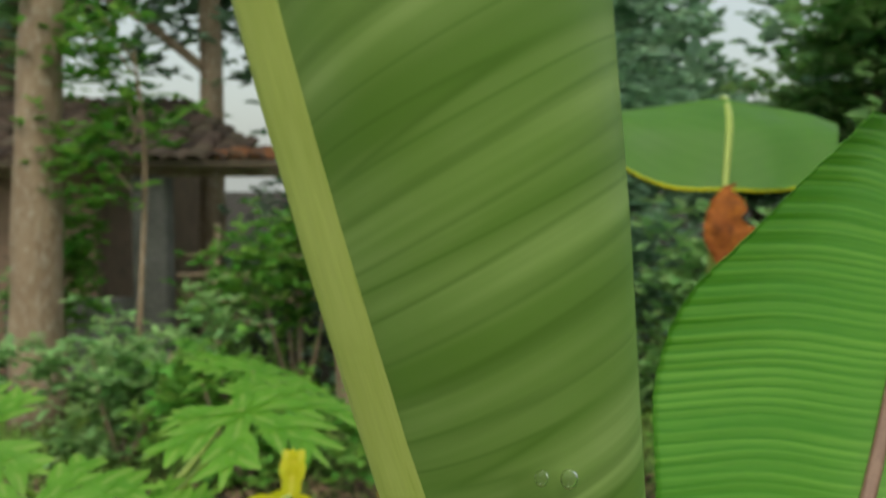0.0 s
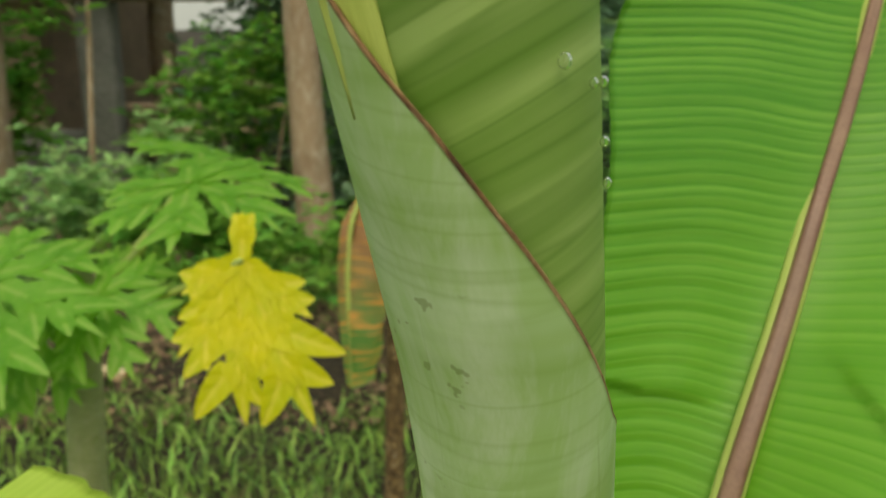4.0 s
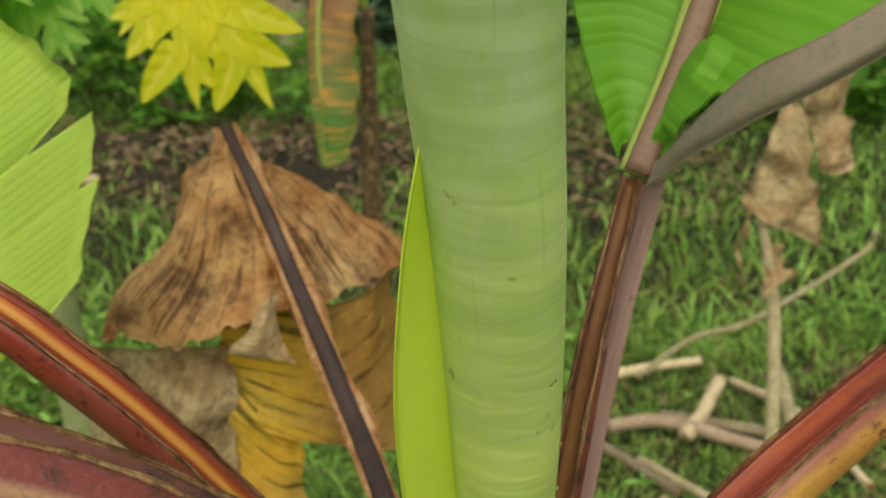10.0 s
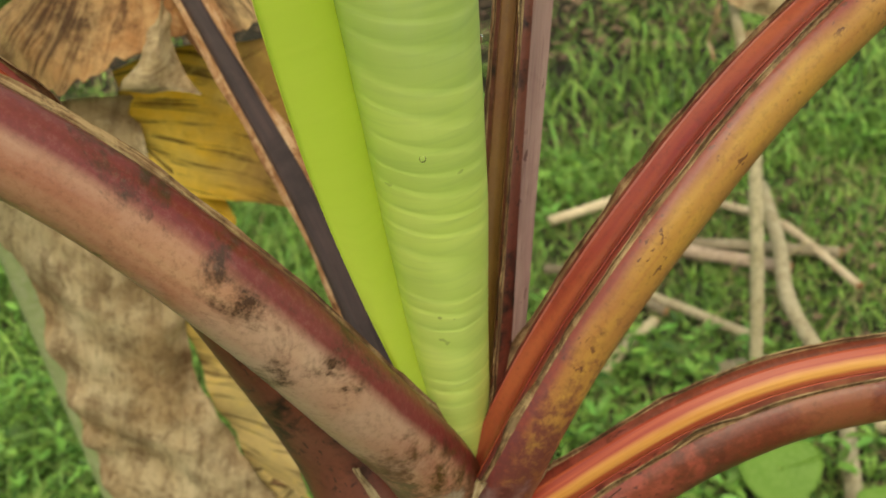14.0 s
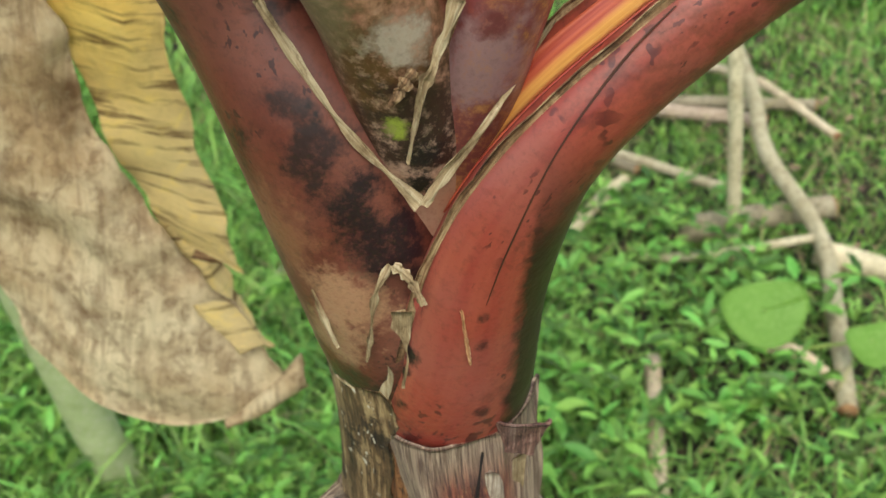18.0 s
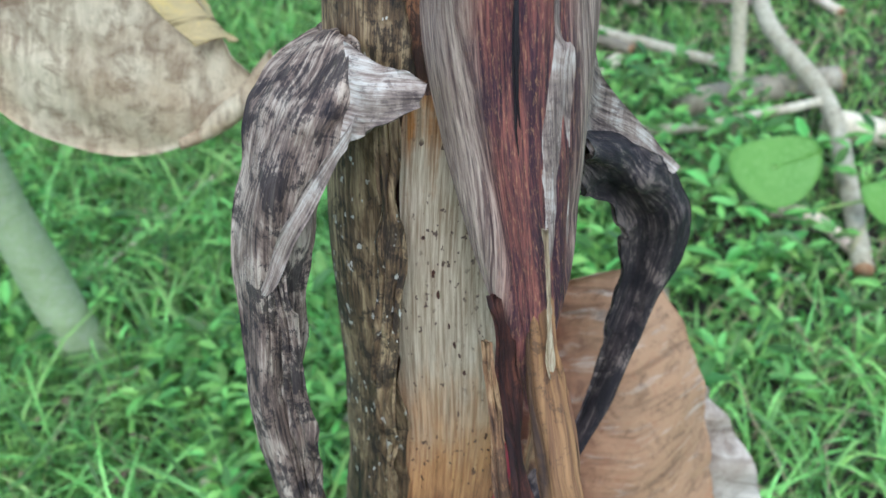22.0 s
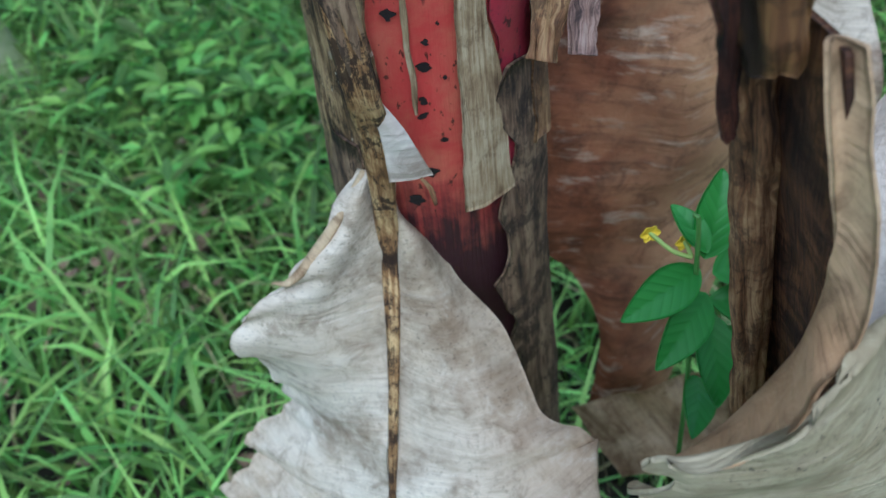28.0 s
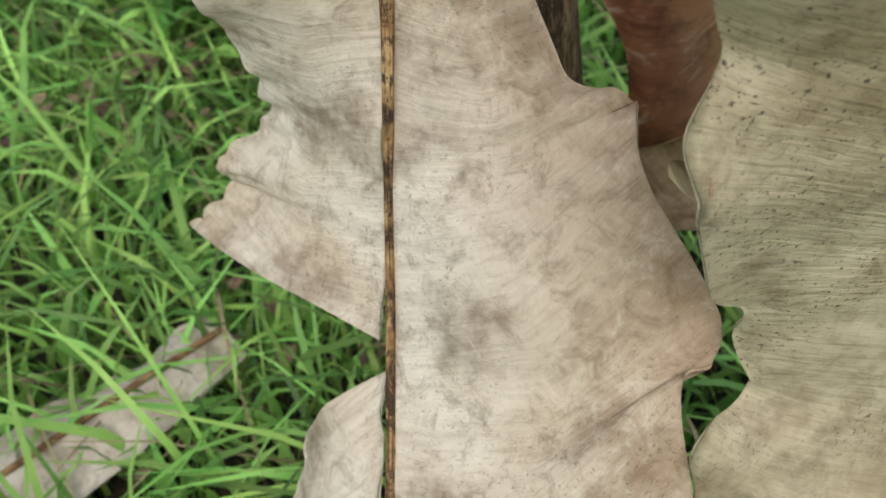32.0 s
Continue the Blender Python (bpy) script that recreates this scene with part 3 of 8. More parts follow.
colr = g.mix(g.rng(hz, 0.592, 0.63), colr, g.mix(g.rng(st2, 0.4, 0.6), S(148, 102, 60), S(188, 140, 88)))
colr = g.mix(g.rng(hz, 0.635, 0.70), colr, g.mix(g.rng(st2, 0.4, 0.6), S(138, 116, 88), S(192, 172, 142)))
colr = g.mix(g.rng(hz, 0.775, 0.80), colr, g.mix(g.rng(st2, 0.4, 0.6), S(110, 72, 36), S(168, 112, 54)))
dd = g.op("MULTIPLY", g.dots(g.uv, 520, 0.17, 0, (0.55, 1, 1)), g.rng(g.noise(g.ob, 60, 2), 0.44, 0.54))
d3 = g.op("MULTIPLY", g.dots(g.uv, 260, 0.14, 0, (0.5, 1, 1)), g.rng(g.noise(g.ob, 42, 2), 0.48, 0.56))
colr = g.mix(g.op("MULTIPLY", g.op("MAXIMUM", dd, d3), 0.85), colr, S(58, 30, 20))
M_core = g.done(colr, g.rng(big, 0.3, 0.7, 0.4, 0.62), g.bump(g.op("ADD", st, st2), 0.5, 0.0012), 0, None, 0.4)
g = Net("dead_petiole_channel")
st = g.noise(g.uv, 1.0, 3.0, 0.65, (14, 420, 1))
st2 = g.noise(g.uv, 1.0, 3.0, 0.6, (40, 1500, 1))
yy = g.op("ADD", g.split(g.uv)[1], g.op("MULTIPLY", g.noise(g.ob, 60, 3), 0.004))
colr = g.mix(g.rng(st, 0.36, 0.64), S(146, 108, 64), S(98, 66, 39))
# dark band inside the channel: rotten fibre and painted inner shade together
colr = g.mix(g.op("MULTIPLY", g.op("MULTIPLY", g.rng(yy, 0.004, 0.0065), g.rng(g.noise(g.uv, 1.0, 3.0, 0.65, (30, 500, 1)), 0.3, 0.6, 0.45, 0.95)), g.rng(yy, 0.0105, 0.0075)), colr, S(50, 34, 22))
rot_shade = g.op("MULTIPLY", g.op("MULTIPLY", g.rng(yy, 0.0025, 0.0045), g.rng(yy, 0.0095, 0.008)), g.rng(g.split(g.ob)[2], 0.73, 0.63, 0, 0.95))
colr = g.mix(rot_shade, colr, S(34, 25, 19))
colr = g.mix(g.rng(st2, 0.5, 0.66, 0, 0.35), colr, S(66, 48, 30))
colr = g.mix(g.rng(g.noise(g.ob, 60, 6, 0.75, None, 0.6), 0.54, 0.6, 0, 0.5), colr, S(40, 28, 20))
M_channel = g.done(colr, 0.7, g.bump(g.op("ADD", st, st2), 0.6, 0.0014), 0, None, 0.3)
g = Net("dead_sheath_purple")
yy = g.op("ABSOLUTE", g.op("ADD", g.split(g.uv)[1], -0.002))
st = g.noise(g.uv, 1.0, 5.0, 0.72, (24, 420, 1), 1.2)
st2 = g.noise(g.uv, 1.0, 3.0, 0.6, (60, 1300, 1))
big = g.noise(g.ob, 38, 4.0, 0.6)
colr = g.mix(g.rng(st, 0.40, 0.60), S(108, 86, 72), S(178, 154, 130))
cen = g.rng(g.op("ADD", yy, g.op("MULTIPLY", st, 0.012)), 0.018, 0.026, 1, 0)
cen = g.op("MULTIPLY", cen, g.rng(g.op("ADD", g.split(g.uv)[0], g.op("MULTIPLY", st, 0.02)), 0.016, 0.032))
colr = g.mix(g.op("MULTIPLY", cen, 0.9), colr, g.mix(g.rng(g.op("ADD", g.op("MULTIPLY", st, 0.7), g.op("MULTIPLY", big, 0.3)), 0.44, 0.58), S(50, 20, 36), S(138, 74, 58)))
colr = g.mix(g.rng(st2, 0.5, 0.62, 0, 0.6), colr, S(52, 34, 38))
gold = g.op("MULTIPLY", g.rng(g.noise(g.uv, 1, 4, 0.8, (260, 1300, 1)), 0.54, 0.66), cen)
colr = g.mix(g.op("MULTIPLY", gold, 0.5), colr, S(196, 148, 100))
M_collar = g.done(colr, 0.6, g.bump(g.op("ADD", st, g.op("MULTIPLY", st2, 0.6)), 0.8, 0.0022), 0, None, 0.35)


def lobed_mat(name, a, b, vein, tcol, trans):
    g = Net(name)
    x, y, _ = g.split(g.uv)
    v = g.rng(g.op("ABSOLUTE", y), 0.0016, 0.004, 1, 0)
    side = g.n("TexWave", Vector=g.n("CombineXYZ", X=g.op("SUBTRACT", x, g.op("ABSOLUTE", y))).outputs[0], Scale=16.0).outputs["Fac"]
    big = g.noise(g.ob, 18, 3)
    col = g.mix(g.rng(big, 0.35, 0.65), a, b)
    col = g.mix(g.rng(side, 0.93, 1.0, 0, 0.4), col, vein)
    col = g.mix(g.op("MULTIPLY", v, 0.8), col, vein)
    return g.done(col, 0.5, g.bump(g.op("ADD", side, big), 0.3, 0.002), trans, tcol, 0.35)


M_papaya = lobed_mat("papaya_leaf_green", S(92, 152, 44), S(116, 172, 58), S(150, 186, 90), S(150, 210, 60), 0.4)
M_papyel = lobed_mat("papaya_leaf_yellow", S(214, 212, 36), S(196, 204, 40), S(236, 226, 90), S(240, 230, 40), 0.45)
M_weedstalk = fibre("weed_stalk", S(84, 128, 56), S(100, 142, 66), S(62, 96, 40), 0.3, rough=0.5)
M_papstalk = fibre("papaya_stalk", S(150, 172, 84), S(166, 180, 100), S(120, 140, 60), 0.3, rough=0.5)


# ---- mesh helpers ----
def curve(pts, n):
    """Smooth line through a few points."""
    p = np.array(pts, float)
    k = len(p)
    if k == 2:
        s = np.linspace(0, 1, n)[:, None]
        return p[0] * (1 - s) + p[1] * s
    q = np.vstack([2 * p[0] - p[1], p, 2 * p[-1] - p[-2]])
    u = np.linspace(0, k - 1 - 1e-9, n)
    i = u.astype(int)
    f = (u - i)[:, None]
    a, b, c, d = q[i], q[i + 1], q[i + 2], q[i + 3]
    return 0.5 * (2 * b + (c - a) * f + (2 * a - 5 * b + 4 * c - d) * f ** 2 + (3 * b - a - 3 * c + d) * f ** 3)


def wob(x, y, seed, octaves=3):
    """Cheap smooth noise of two arrays, about -1..1."""
    r = np.random.RandomState(seed)
    out = 0
    for o in range(octaves):
        for _ in range(4):
            a = r.uniform(0, 2 * np.pi)
            f = 2 ** o * r.uniform(0.7, 1.3)
            out = out + 0.35 ** o * 0.5 * np.sin(f * (x * np.cos(a) + y * np.sin(a)) + r.uniform(0, 6.28))
    return out


def mesh_object(name, verts, faces, mat, parent=None, label="", uvs=None, smooth=True):
    me = bpy.data.meshes.new(name)
    me.from_pydata(verts.tolist() if hasattr(verts, "tolist") else verts, [], faces.tolist() if hasattr(faces, "tolist") else faces)
    if smooth:
        me.polygons.foreach_set("use_smooth", np.ones(len(me.polygons), bool))
    if uvs is not None:
        lay = me.uv_layers.new(name="uv")
        idx = np.empty(len(me.loops), np.int32)
        me.loops.foreach_get("vertex_index", idx)
        lay.data.foreach_set("uv", np.asarray(uvs, np.float32)[idx].ravel())
    me.materials.append(mat)
    me.update()
    ob = new(name, me)
    if parent:
        ob.parent = parent
        if parent.type == 'EMPTY':
            ob.matrix_parent_inverse = Matrix.Translation(parent.location).inverted()
    if label:
        ob["label"] = label
    return ob


def normals(P):
    a = np.gradient(P, axis=0)
    b = np.gradient(P, axis=1)
    n = np.cross(a, b)
    return n / np.maximum(np.linalg.norm(n, axis=2, keepdims=True), 1e-12)


def sheet(name, P, mat, parent=None, label="", thick=0.0006, uv=None):
    """A thin solid sheet over the grid P (along, across, 3)."""
    nu, nv = P.shape[:2]
    N = normals(P) * thick * 0.5
    V = np.vstack([(P + N).reshape(-1, 3), (P - N).reshape(-1, 3)])
    i = np.arange(nu * nv).reshape(nu, nv)
    a = np.stack([i[:-1, :-1], i[1:, :-1], i[1:, 1:], i[:-1, 1:]], -1).reshape(-1, 4)
    k = nu * nv
    rim = np.concatenate([i[:, 0], i[-1, 1:], i[::-1, -1][1:], i[0, ::-1][1:]])
    r2 = np.roll(rim, -1)
    side = np.stack([rim, r2, r2 + k, rim + k], -1)
    F = np.vstack([a, a[:, ::-1] + k, side[:-1]])
    if uv is None:
        d = np.linalg.norm(np.diff(P, axis=0), axis=2).mean(1)
        u = np.concatenate([[0], np.cumsum(d)])[:, None].repeat(nv, 1)
        e = np.linalg.norm(np.diff(P, axis=1), axis=2)
        v = np.concatenate([np.zeros((nu, 1)), np.cumsum(e, axis=1)], 1)
        v = v - v[:, nv // 2][:, None]
        uv = np.stack([u, v], -1)
    return mesh_object(name, V, F, mat, parent, label, np.vstack([uv.reshape(-1, 2)] * 2))


def turned(P):
    """uv with the fibres running down the first way of the grid."""
    nu, nv = P.shape[:2]
    u = np.concatenate([np.zeros((1, nv)), np.cumsum(np.linalg.norm(np.diff(P, axis=0), axis=2), axis=0)], 0)
    return np.stack([np.linspace(0, 0.12, nv)[None, :] + 0 * u, u], -1)


def loft(lines, nu, nv):
    """A grid through several lines, each a few points; smooth along and across."""
    L = [curve(l, nu) for l in lines]
    A = np.stack(L)
    return np.stack([curve(A[:, i], nv) for i in range(nu)])


def crumple(P, amp, scale, seed, edge=0.0):
    """Wrinkle a grid along its normals; edge: extra frill at both margins."""
    x, y, z = P[..., 0], P[..., 1], P[..., 2]
    h = amp * wob(x * scale + y * scale * 0.6, z * scale - y * scale * 0.5, seed)
    if edge:
        nv = P.shape[1]
        w = np.abs(np.linspace(-1, 1, nv)) ** 4
        u = np.concatenate([[0], np.cumsum(np.linalg.norm(np.diff(P[:, nv // 2], axis=0), axis=1))])[:, None]
        h = h + edge * w * wob(u * scale * 2.2, np.sign(np.linspace(-1, 1, nv)) * 9.0 + 0 * u, seed + 5)
    return P + normals(P) * h[..., None]


def sweep(name, C, rx, ry, mat, parent=None, label="", up=(0, 0, 1), nv=20, groove=0.0, gw=0.55, cap=True, wobble=0.0, seed=1, gpos=math.pi / 2):
    """A tube along the line C with radii rx (sideways) and ry (towards up); groove hollows the up side."""
    n = len(C)
    T = np.gradient(C, axis=0)
    T /= np.linalg.norm(T, axis=1, keepdims=True)
    U = np.array(up, float)
    Sd = np.cross(T, U)
    Sd /= np.maximum(np.linalg.norm(Sd, axis=1, keepdims=True), 1e-9)
    Nn = np.cross(Sd, T)
    a = np.linspace(0, 2 * np.pi, nv, endpoint=False)
    s = np.linspace(0, 1, n)
    rx = np.interp(s, np.linspace(0, 1, len(rx)), rx) if np.ndim(rx) else np.full(n, rx)
    ry = np.interp(s, np.linspace(0, 1, len(ry)), ry) if np.ndim(ry) else np.full(n, ry)
    da = np.angle(np.exp(1j * (a - gpos)))
    m = 1 - groove * np.exp(-(da / gw) ** 2)
    u = np.concatenate([[0], np.cumsum(np.linalg.norm(np.diff(C, axis=0), axis=1))])
    m = m[None, :] * (1 + wobble * wob(u[:, None] * 40, a[None, :] * 2.0, seed))
    P = C[:, None, :] + Sd[:, None, :] * (rx[:, None] * np.cos(a) * m)[..., None] + Nn[:, None, :] * (ry[:, None] * np.sin(a) * m)[..., None]
    V = P.reshape(-1, 3)
    i = np.arange(n * nv).reshape(n, nv)
    j = np.roll(i, -1, axis=1)
    F = np.stack([i[:-1], j[:-1], j[1:], i[1:]], -1).reshape(-1, 4).tolist()
    uv = np.stack([u[:, None].repeat(nv, 1), np.abs(np.angle(np.exp(1j * (a + math.pi / 2))))[None, :] * rx.mean() + 0 * u[:, None]], -1).reshape(-1, 2)
    if cap:
        F.append(i[0, ::-1].tolist())
        F.append(i[-1].tolist())
    return mesh_object(name, V, F, mat, parent, label, uv)


def empty(name, at, label, category, group="", kind=""):
    e = new(name)
    e.location = at
    return tagged(e, label, category, group, kind)


def ragged(P, side, amp, seed, scale=90.0):
    """Make one margin of a grid uneven by sliding its outer columns."""
    nu, nv = P.shape[:2]
    u = np.concatenate([[0], np.cumsum(np.linalg.norm(np.diff(P[:, nv // 2], axis=0), axis=1))])
    k = amp * wob(u * scale, u * 0, seed, 4)
    w = np.linspace(0, 1, nv) ** 3 if side > 0 else np.linspace(1, 0, nv) ** 3
    d = P[:, -1] - P[:, -2] if side > 0 else P[:, 0] - P[:, 1]
    d = d / np.maximum(np.linalg.norm(d, axis=1, keepdims=True), 1e-9)
    return P + (w[None, :] * k[:, None])[..., None] * d[:, None, :]



def frayed(P, amp, seed, scale=60.0):
    """Make the far end of a grid uneven."""
    nu, nv = P.shape[:2]
    v = np.concatenate([[0], np.cumsum(np.linalg.norm(np.diff(P[-1], axis=0), axis=1))])
    k = amp * (wob(v * scale, v * 0, seed, 4) + 0.35 * wob(v * scale * 6, v * 0, seed + 1, 3))
    d = P[-1] - P[-4]
    d = d / np.maximum(np.linalg.norm(d, axis=1, keepdims=True), 1e-9)
    return P + (np.linspace(0, 1, nu)[:, None] ** 5 * k[None, :])[..., None] * d[None, :, :]


# ---- ground ----
def ground_z(x, y):
    return 0.02 * wob(np.asarray(x) * 1.7, np.asarray(y) * 1.7, 3) * 0.6 + 0.0


def build_ground():
    xs = np.concatenate([np.linspace(-60, -4, 12)[:-1], np.linspace(-4, 4, 81), np.linspace(4, 60, 12)[1:]])
    ys = np.concatenate([np.linspace(-20, -1, 6)[:-1], np.linspace(-1, 9, 101), np.linspace(9, 160, 14)[1:]])
    X, Y = np.meshgrid(xs, ys, indexing="ij")
    Zz = ground_z(X, Y) + 0.006 * wob(X * 30, Y * 30, 8)
    mound = 0.10 * np.exp(-((X + 0.2) / 2.2) ** 2 - ((Y - 4.4) / 0.9) ** 2)
    P = np.stack([X, Y, Zz + mound * (1 + 0.4 * wob(X * 9, Y * 9, 4))], -1)
    nu, nv = X.shape
    i = np.arange(nu * nv).reshape(nu, nv)
    F = np.stack([i[:-1, :-1], i[1:, :-1], i[1:, 1:], i[:-1, 1:]], -1).reshape(-1, 4)
    tagged(mesh_object("ground", P.reshape(-1, 3), F, M_soil), "soil with leaf litter under grass, darkened for the shade between blades", "ground", "", "structure")


build_ground()

# ---- the banana plant ----
plant = empty("banana_plant", (0.03, 0.43, 0.0), "young banana plant with red stem, furled leaf and dead hanging leaves", "banana plant")
AXIS = [(0.02, 0.45, -0.02), (0.02, 0.435, 0.2), (0.02, 0.425, 0.4), (0.022, 0.412, 0.54), (0.036, 0.404, 0.64), (0.044, 0.398, 0.74), (0.057, 0.39, 0.84), (0.06, 0.386, 0.9), (0.066, 0.38, 0.97), (0.07, 0.37, 1.03)]
AX = curve(AXIS, 400)
RAD = [(0.0, 0.050), (0.2, 0.042), (0.4, 0.035), (0.54, 0.033), (0.64, 0.0325), (0.74, 0.032), (0.84, 0.031), (0.9, 0.033), (0.97, 0.037), (1.03, 0.026)]


def stem_c(z):
    return np.stack([np.interp(z, AX[:, 2], AX[:, k]) for k in (0, 1)], -1)


def stem_r(z):
    return np.interp(z, [r[0] for r in RAD], [r[1] for r in RAD])


def shell(name, z0, z1, left, right, lift, mat, label="", rag=0.0015, seed=1, nz=60, na=28, bulge=0.0, top=None, thick=0.0012, flare=0.0):
    """A sheath that lies on the stem between two edge angles (degrees; -90 faces the lane), each a few values from bottom to top."""
    s = np.linspace(0, 1, nz)
    z = z0 + (z1 - z0) * s
    L = np.radians(curve([(v, 0, 0) for v in left], nz)[:, 0])
    Rr = np.radians(curve([(v, 0, 0) for v in right], nz)[:, 0])
    L = L + rag / 0.033 * wob(s * (z1 - z0) * 160, s * 0, seed, 4)
    Rr = Rr + rag / 0.033 * wob(s * (z1 - z0) * 160, s * 0 + 4, seed + 1, 4)
    k = np.linspace(0, 1, na)
    A = L[:, None] * (1 - k) + Rr[:, None] * k
    zz = z[:, None] + 0 * A
    if top is not None:
        # uneven upper and lower ends
        zz = zz + (s[:, None] ** 6) * top * wob(A * 3.0, A * 0, seed + 2, 4) + ((1 - s)[:, None] ** 6) * top * wob(A * 3.0, A * 0 + 3, seed + 3, 4)
    r = stem_r(zz) + lift + bulge * np.sin(np.pi * k)[None, :] + 0.0007 * wob(A * 6, zz * 60, seed + 4) + flare * s[:, None] ** 4
    c = stem_c(zz)
    P = np.stack([c[..., 0] + r * np.cos(A), c[..., 1] + r * np.sin(A), zz], -1)
    uv = np.stack([zz - z0, A * 0.034], -1)
    return sheet(name, P, mat, plant, label, thick, uv)


stem_line = AX[AX[:, 2] < 0.935]
sweep("pseudostem", stem_line, stem_r(stem_line[:, 2]) - 0.0022, stem_r(stem_line[:, 2]) - 0.0022, M_stembrown, plant, "brown banana pseudostem of wrapped sheaths", up=(0, 1, 0), nv=40, wobble=0.006)

# upper sheaths that carry the lower petioles
shell("sheath", 0.845, 0.93, [-114, -120, -122, -116, -110], [20, 20, 22, 26, 26], 0.0022, M_stemred, "smooth red leaf sheath with dark specks", 0.0008, 11, bulge=0.001)
shell("sheath", 0.80, 0.945, [-205, -205, -200, -200, -196], [-104, -104, -100, -112, -124], 0.0030, M_stembrown, "brown and tan sheath with black rot stains", 0.001, 12)
shell("sheath", 0.885, 0.925, [-170, -166, -160], [-122, -126, -136], 0.0046, M_peel, "pale peeling sheath skin", 0.002, 13, nz=30, na=12)
shell("sheath", 0.80, 0.888, [-205, -200, -196], [-118, -124, -128], 0.0052, M_stemdark, "dark mouldy sheath patch", 0.003, 16, nz=40, na=20, top=0.004)
shell("sheath_flap", 0.893, 0.925, [-112, -118], [-104, -110], 0.0050, M_peel, "small dry torn flap", 0.002, 14, nz=16, na=8)
shell("sheath_edge", 0.845, 0.96, [-40, -38, -34], [10, 12, 14], 0.0034, M_stembrown, "darker sheath side with a black border", 0.0015, 15, nz=40, na=14)

# middle sheaths
shell("sheath", 0.30, 0.845, [-130, -130, -130, -128, -124, -120], [-40, -42, -44, -46, -48, -50], 0.0020, M_core, "fibrous sheath, straw to orange with brown specks, red below", 0.001, 21, nz=140, na=40)
shell("sheath", 0.40, 0.80, [-212, -212, -210, -206], [-126, -124, -122, -132], 0.0042, M_stemdark, "dark grey mottled dry sheath", 0.001, 23, nz=90)
shell("sheath", 0.44, 0.66, [-68, -66, -60, -52], [-34, -36, -40, -46], 0.0034, M_stemmagenta, "magenta inner sheath", 0.0012, 25, nz=50)
shell("sheath_strip", 0.425, 0.605, [-88, -86, -88, -93], [-60, -66, -76, -90], 0.0048, M_peel, "pale peeling strip of sheath", 0.0006, 26, nz=60, na=12, top=0.006)
shell("sheath_strip", 0.525, 0.578, [-112, -110, -109], [-109.5, -106, -103], 0.0052, M_peel, "thin pale peeled strip", 0.0006, 27, nz=30, na=6)
shell("sheath_strip", 0.478, 0.522, [-107, -109, -109], [-106, -106, -107.5], 0.0050, M_peel, "thin pale peeled strip", 0.0005, 32, nz=24, na=5)


def stain(z, a_, hz, wd, lift, seed, mat=M_black, label="black rot spot"):
    """An irregular dark blotch that lies on the stem."""
    n = 14
    s = np.linspace(0.03, 0.97, n)
    k = np.linspace(-1, 1, 9)
    wv = wd * np.sin(np.pi * s) ** 0.6 * (1 + 0.35 * wob(s * 9, s * 0, seed))
    zz = z + hz * (2 * s - 1)
    A = math.radians(a_) + (wv[:, None] * k[None, :] + (0.3 * wd * wob(s * 6, s * 0, seed + 1))[:, None]) / 0.034
    c = stem_c(zz)
    r = stem_r(zz)[:, None] + lift
    P = np.stack([c[:, 0][:, None] + r * np.cos(A), c[:, 1][:, None] + r * np.sin(A), zz[:, None] + 0 * A], -1)
    sheet("rot_spot", P, mat, plant, label, 0.0004)


for i, (z_, a_, h_, w_) in enumerate(((0.547, -112, 0.0045, 0.0014), (0.523, -113, 0.0020, 0.0022), (0.514, -116, 0.0022, 0.0016), (0.495, -101, 0.0018, 0.0017), (0.482, -103, 0.0016, 0.0015), (0.476, -104, 0.0013, 0.0016), (0.451, -104, 0.0022, 0.0024), (0.504, -100, 0.0012, 0.0010), (0.595, -100, 0.005, 0.0009), (0.585, -122, 0.004, 0.002), (0.465, -95, 0.001, 0.0009), (0.51, -94, 0.0007, 0.0006), (0.535, -98, 0.0007, 0.0006), (0.49, -92, 0.0008, 0.0007))):
    stain(z_, a_, h_, w_, 0.0036, 400 + i)
stain(0.538, -50, 0.0024, 0.0018, 0.0049, 420)
stain(0.60, -48, 0.0016, 0.0012, 0.0049, 421)
for i in range(16):
    stain(0.60 + 0.16 * ((i * 0.618) % 1.0), -118 + 58 * ((i * 0.381 + 0.1) % 1.0), 0.0006 + 0.0012 * ((i * 0.27) % 1.0), 0.0003 + 0.0003 * ((i * 0.53) % 1.0), 0.0032, 440 + i, M_spot2, "small brown speck")
shell("sheath", 0.10, 0.485, [-76, -76, -74, -60], [30, 30, 24, 10], 0.0055, M_stemblack, "dark weathered dry sheath", 0.003, 28, nz=80, top=0.006)
shell("sheath", 0.44, 0.70, [-38, -38, -36], [-14, -12, -10], 0.0070, M_strap, "brown dry sheath strip", 0.0025, 29, nz=50, na=12, top=0.005)

shell("sheath", 0.02, 0.46, [-230, -228, -226], [-150, -148, -142], 0.0055, M_stemblack, "dark dry sheath at the foot of the stem", 0.003, 31, nz=60)

# ---- furled young leaf ----
ROLL = [(0.068, 0.372, 0.985), (0.066, 0.365, 1.05), (0.065, 0.349, 1.13), (0.062, 0.327, 1.22), (0.056, 0.306, 1.295), (0.049, 0.288, 1.36), (0.0412, 0.262, 1.45), (0.0332, 0.242, 1.53), (0.0215, 0.222, 1.61), (0.008, 0.196, 1.69), (-0.004, 0.176, 1.76), (-0.02, 0.15, 1.88), (-0.035, 0.125, 2.0)]
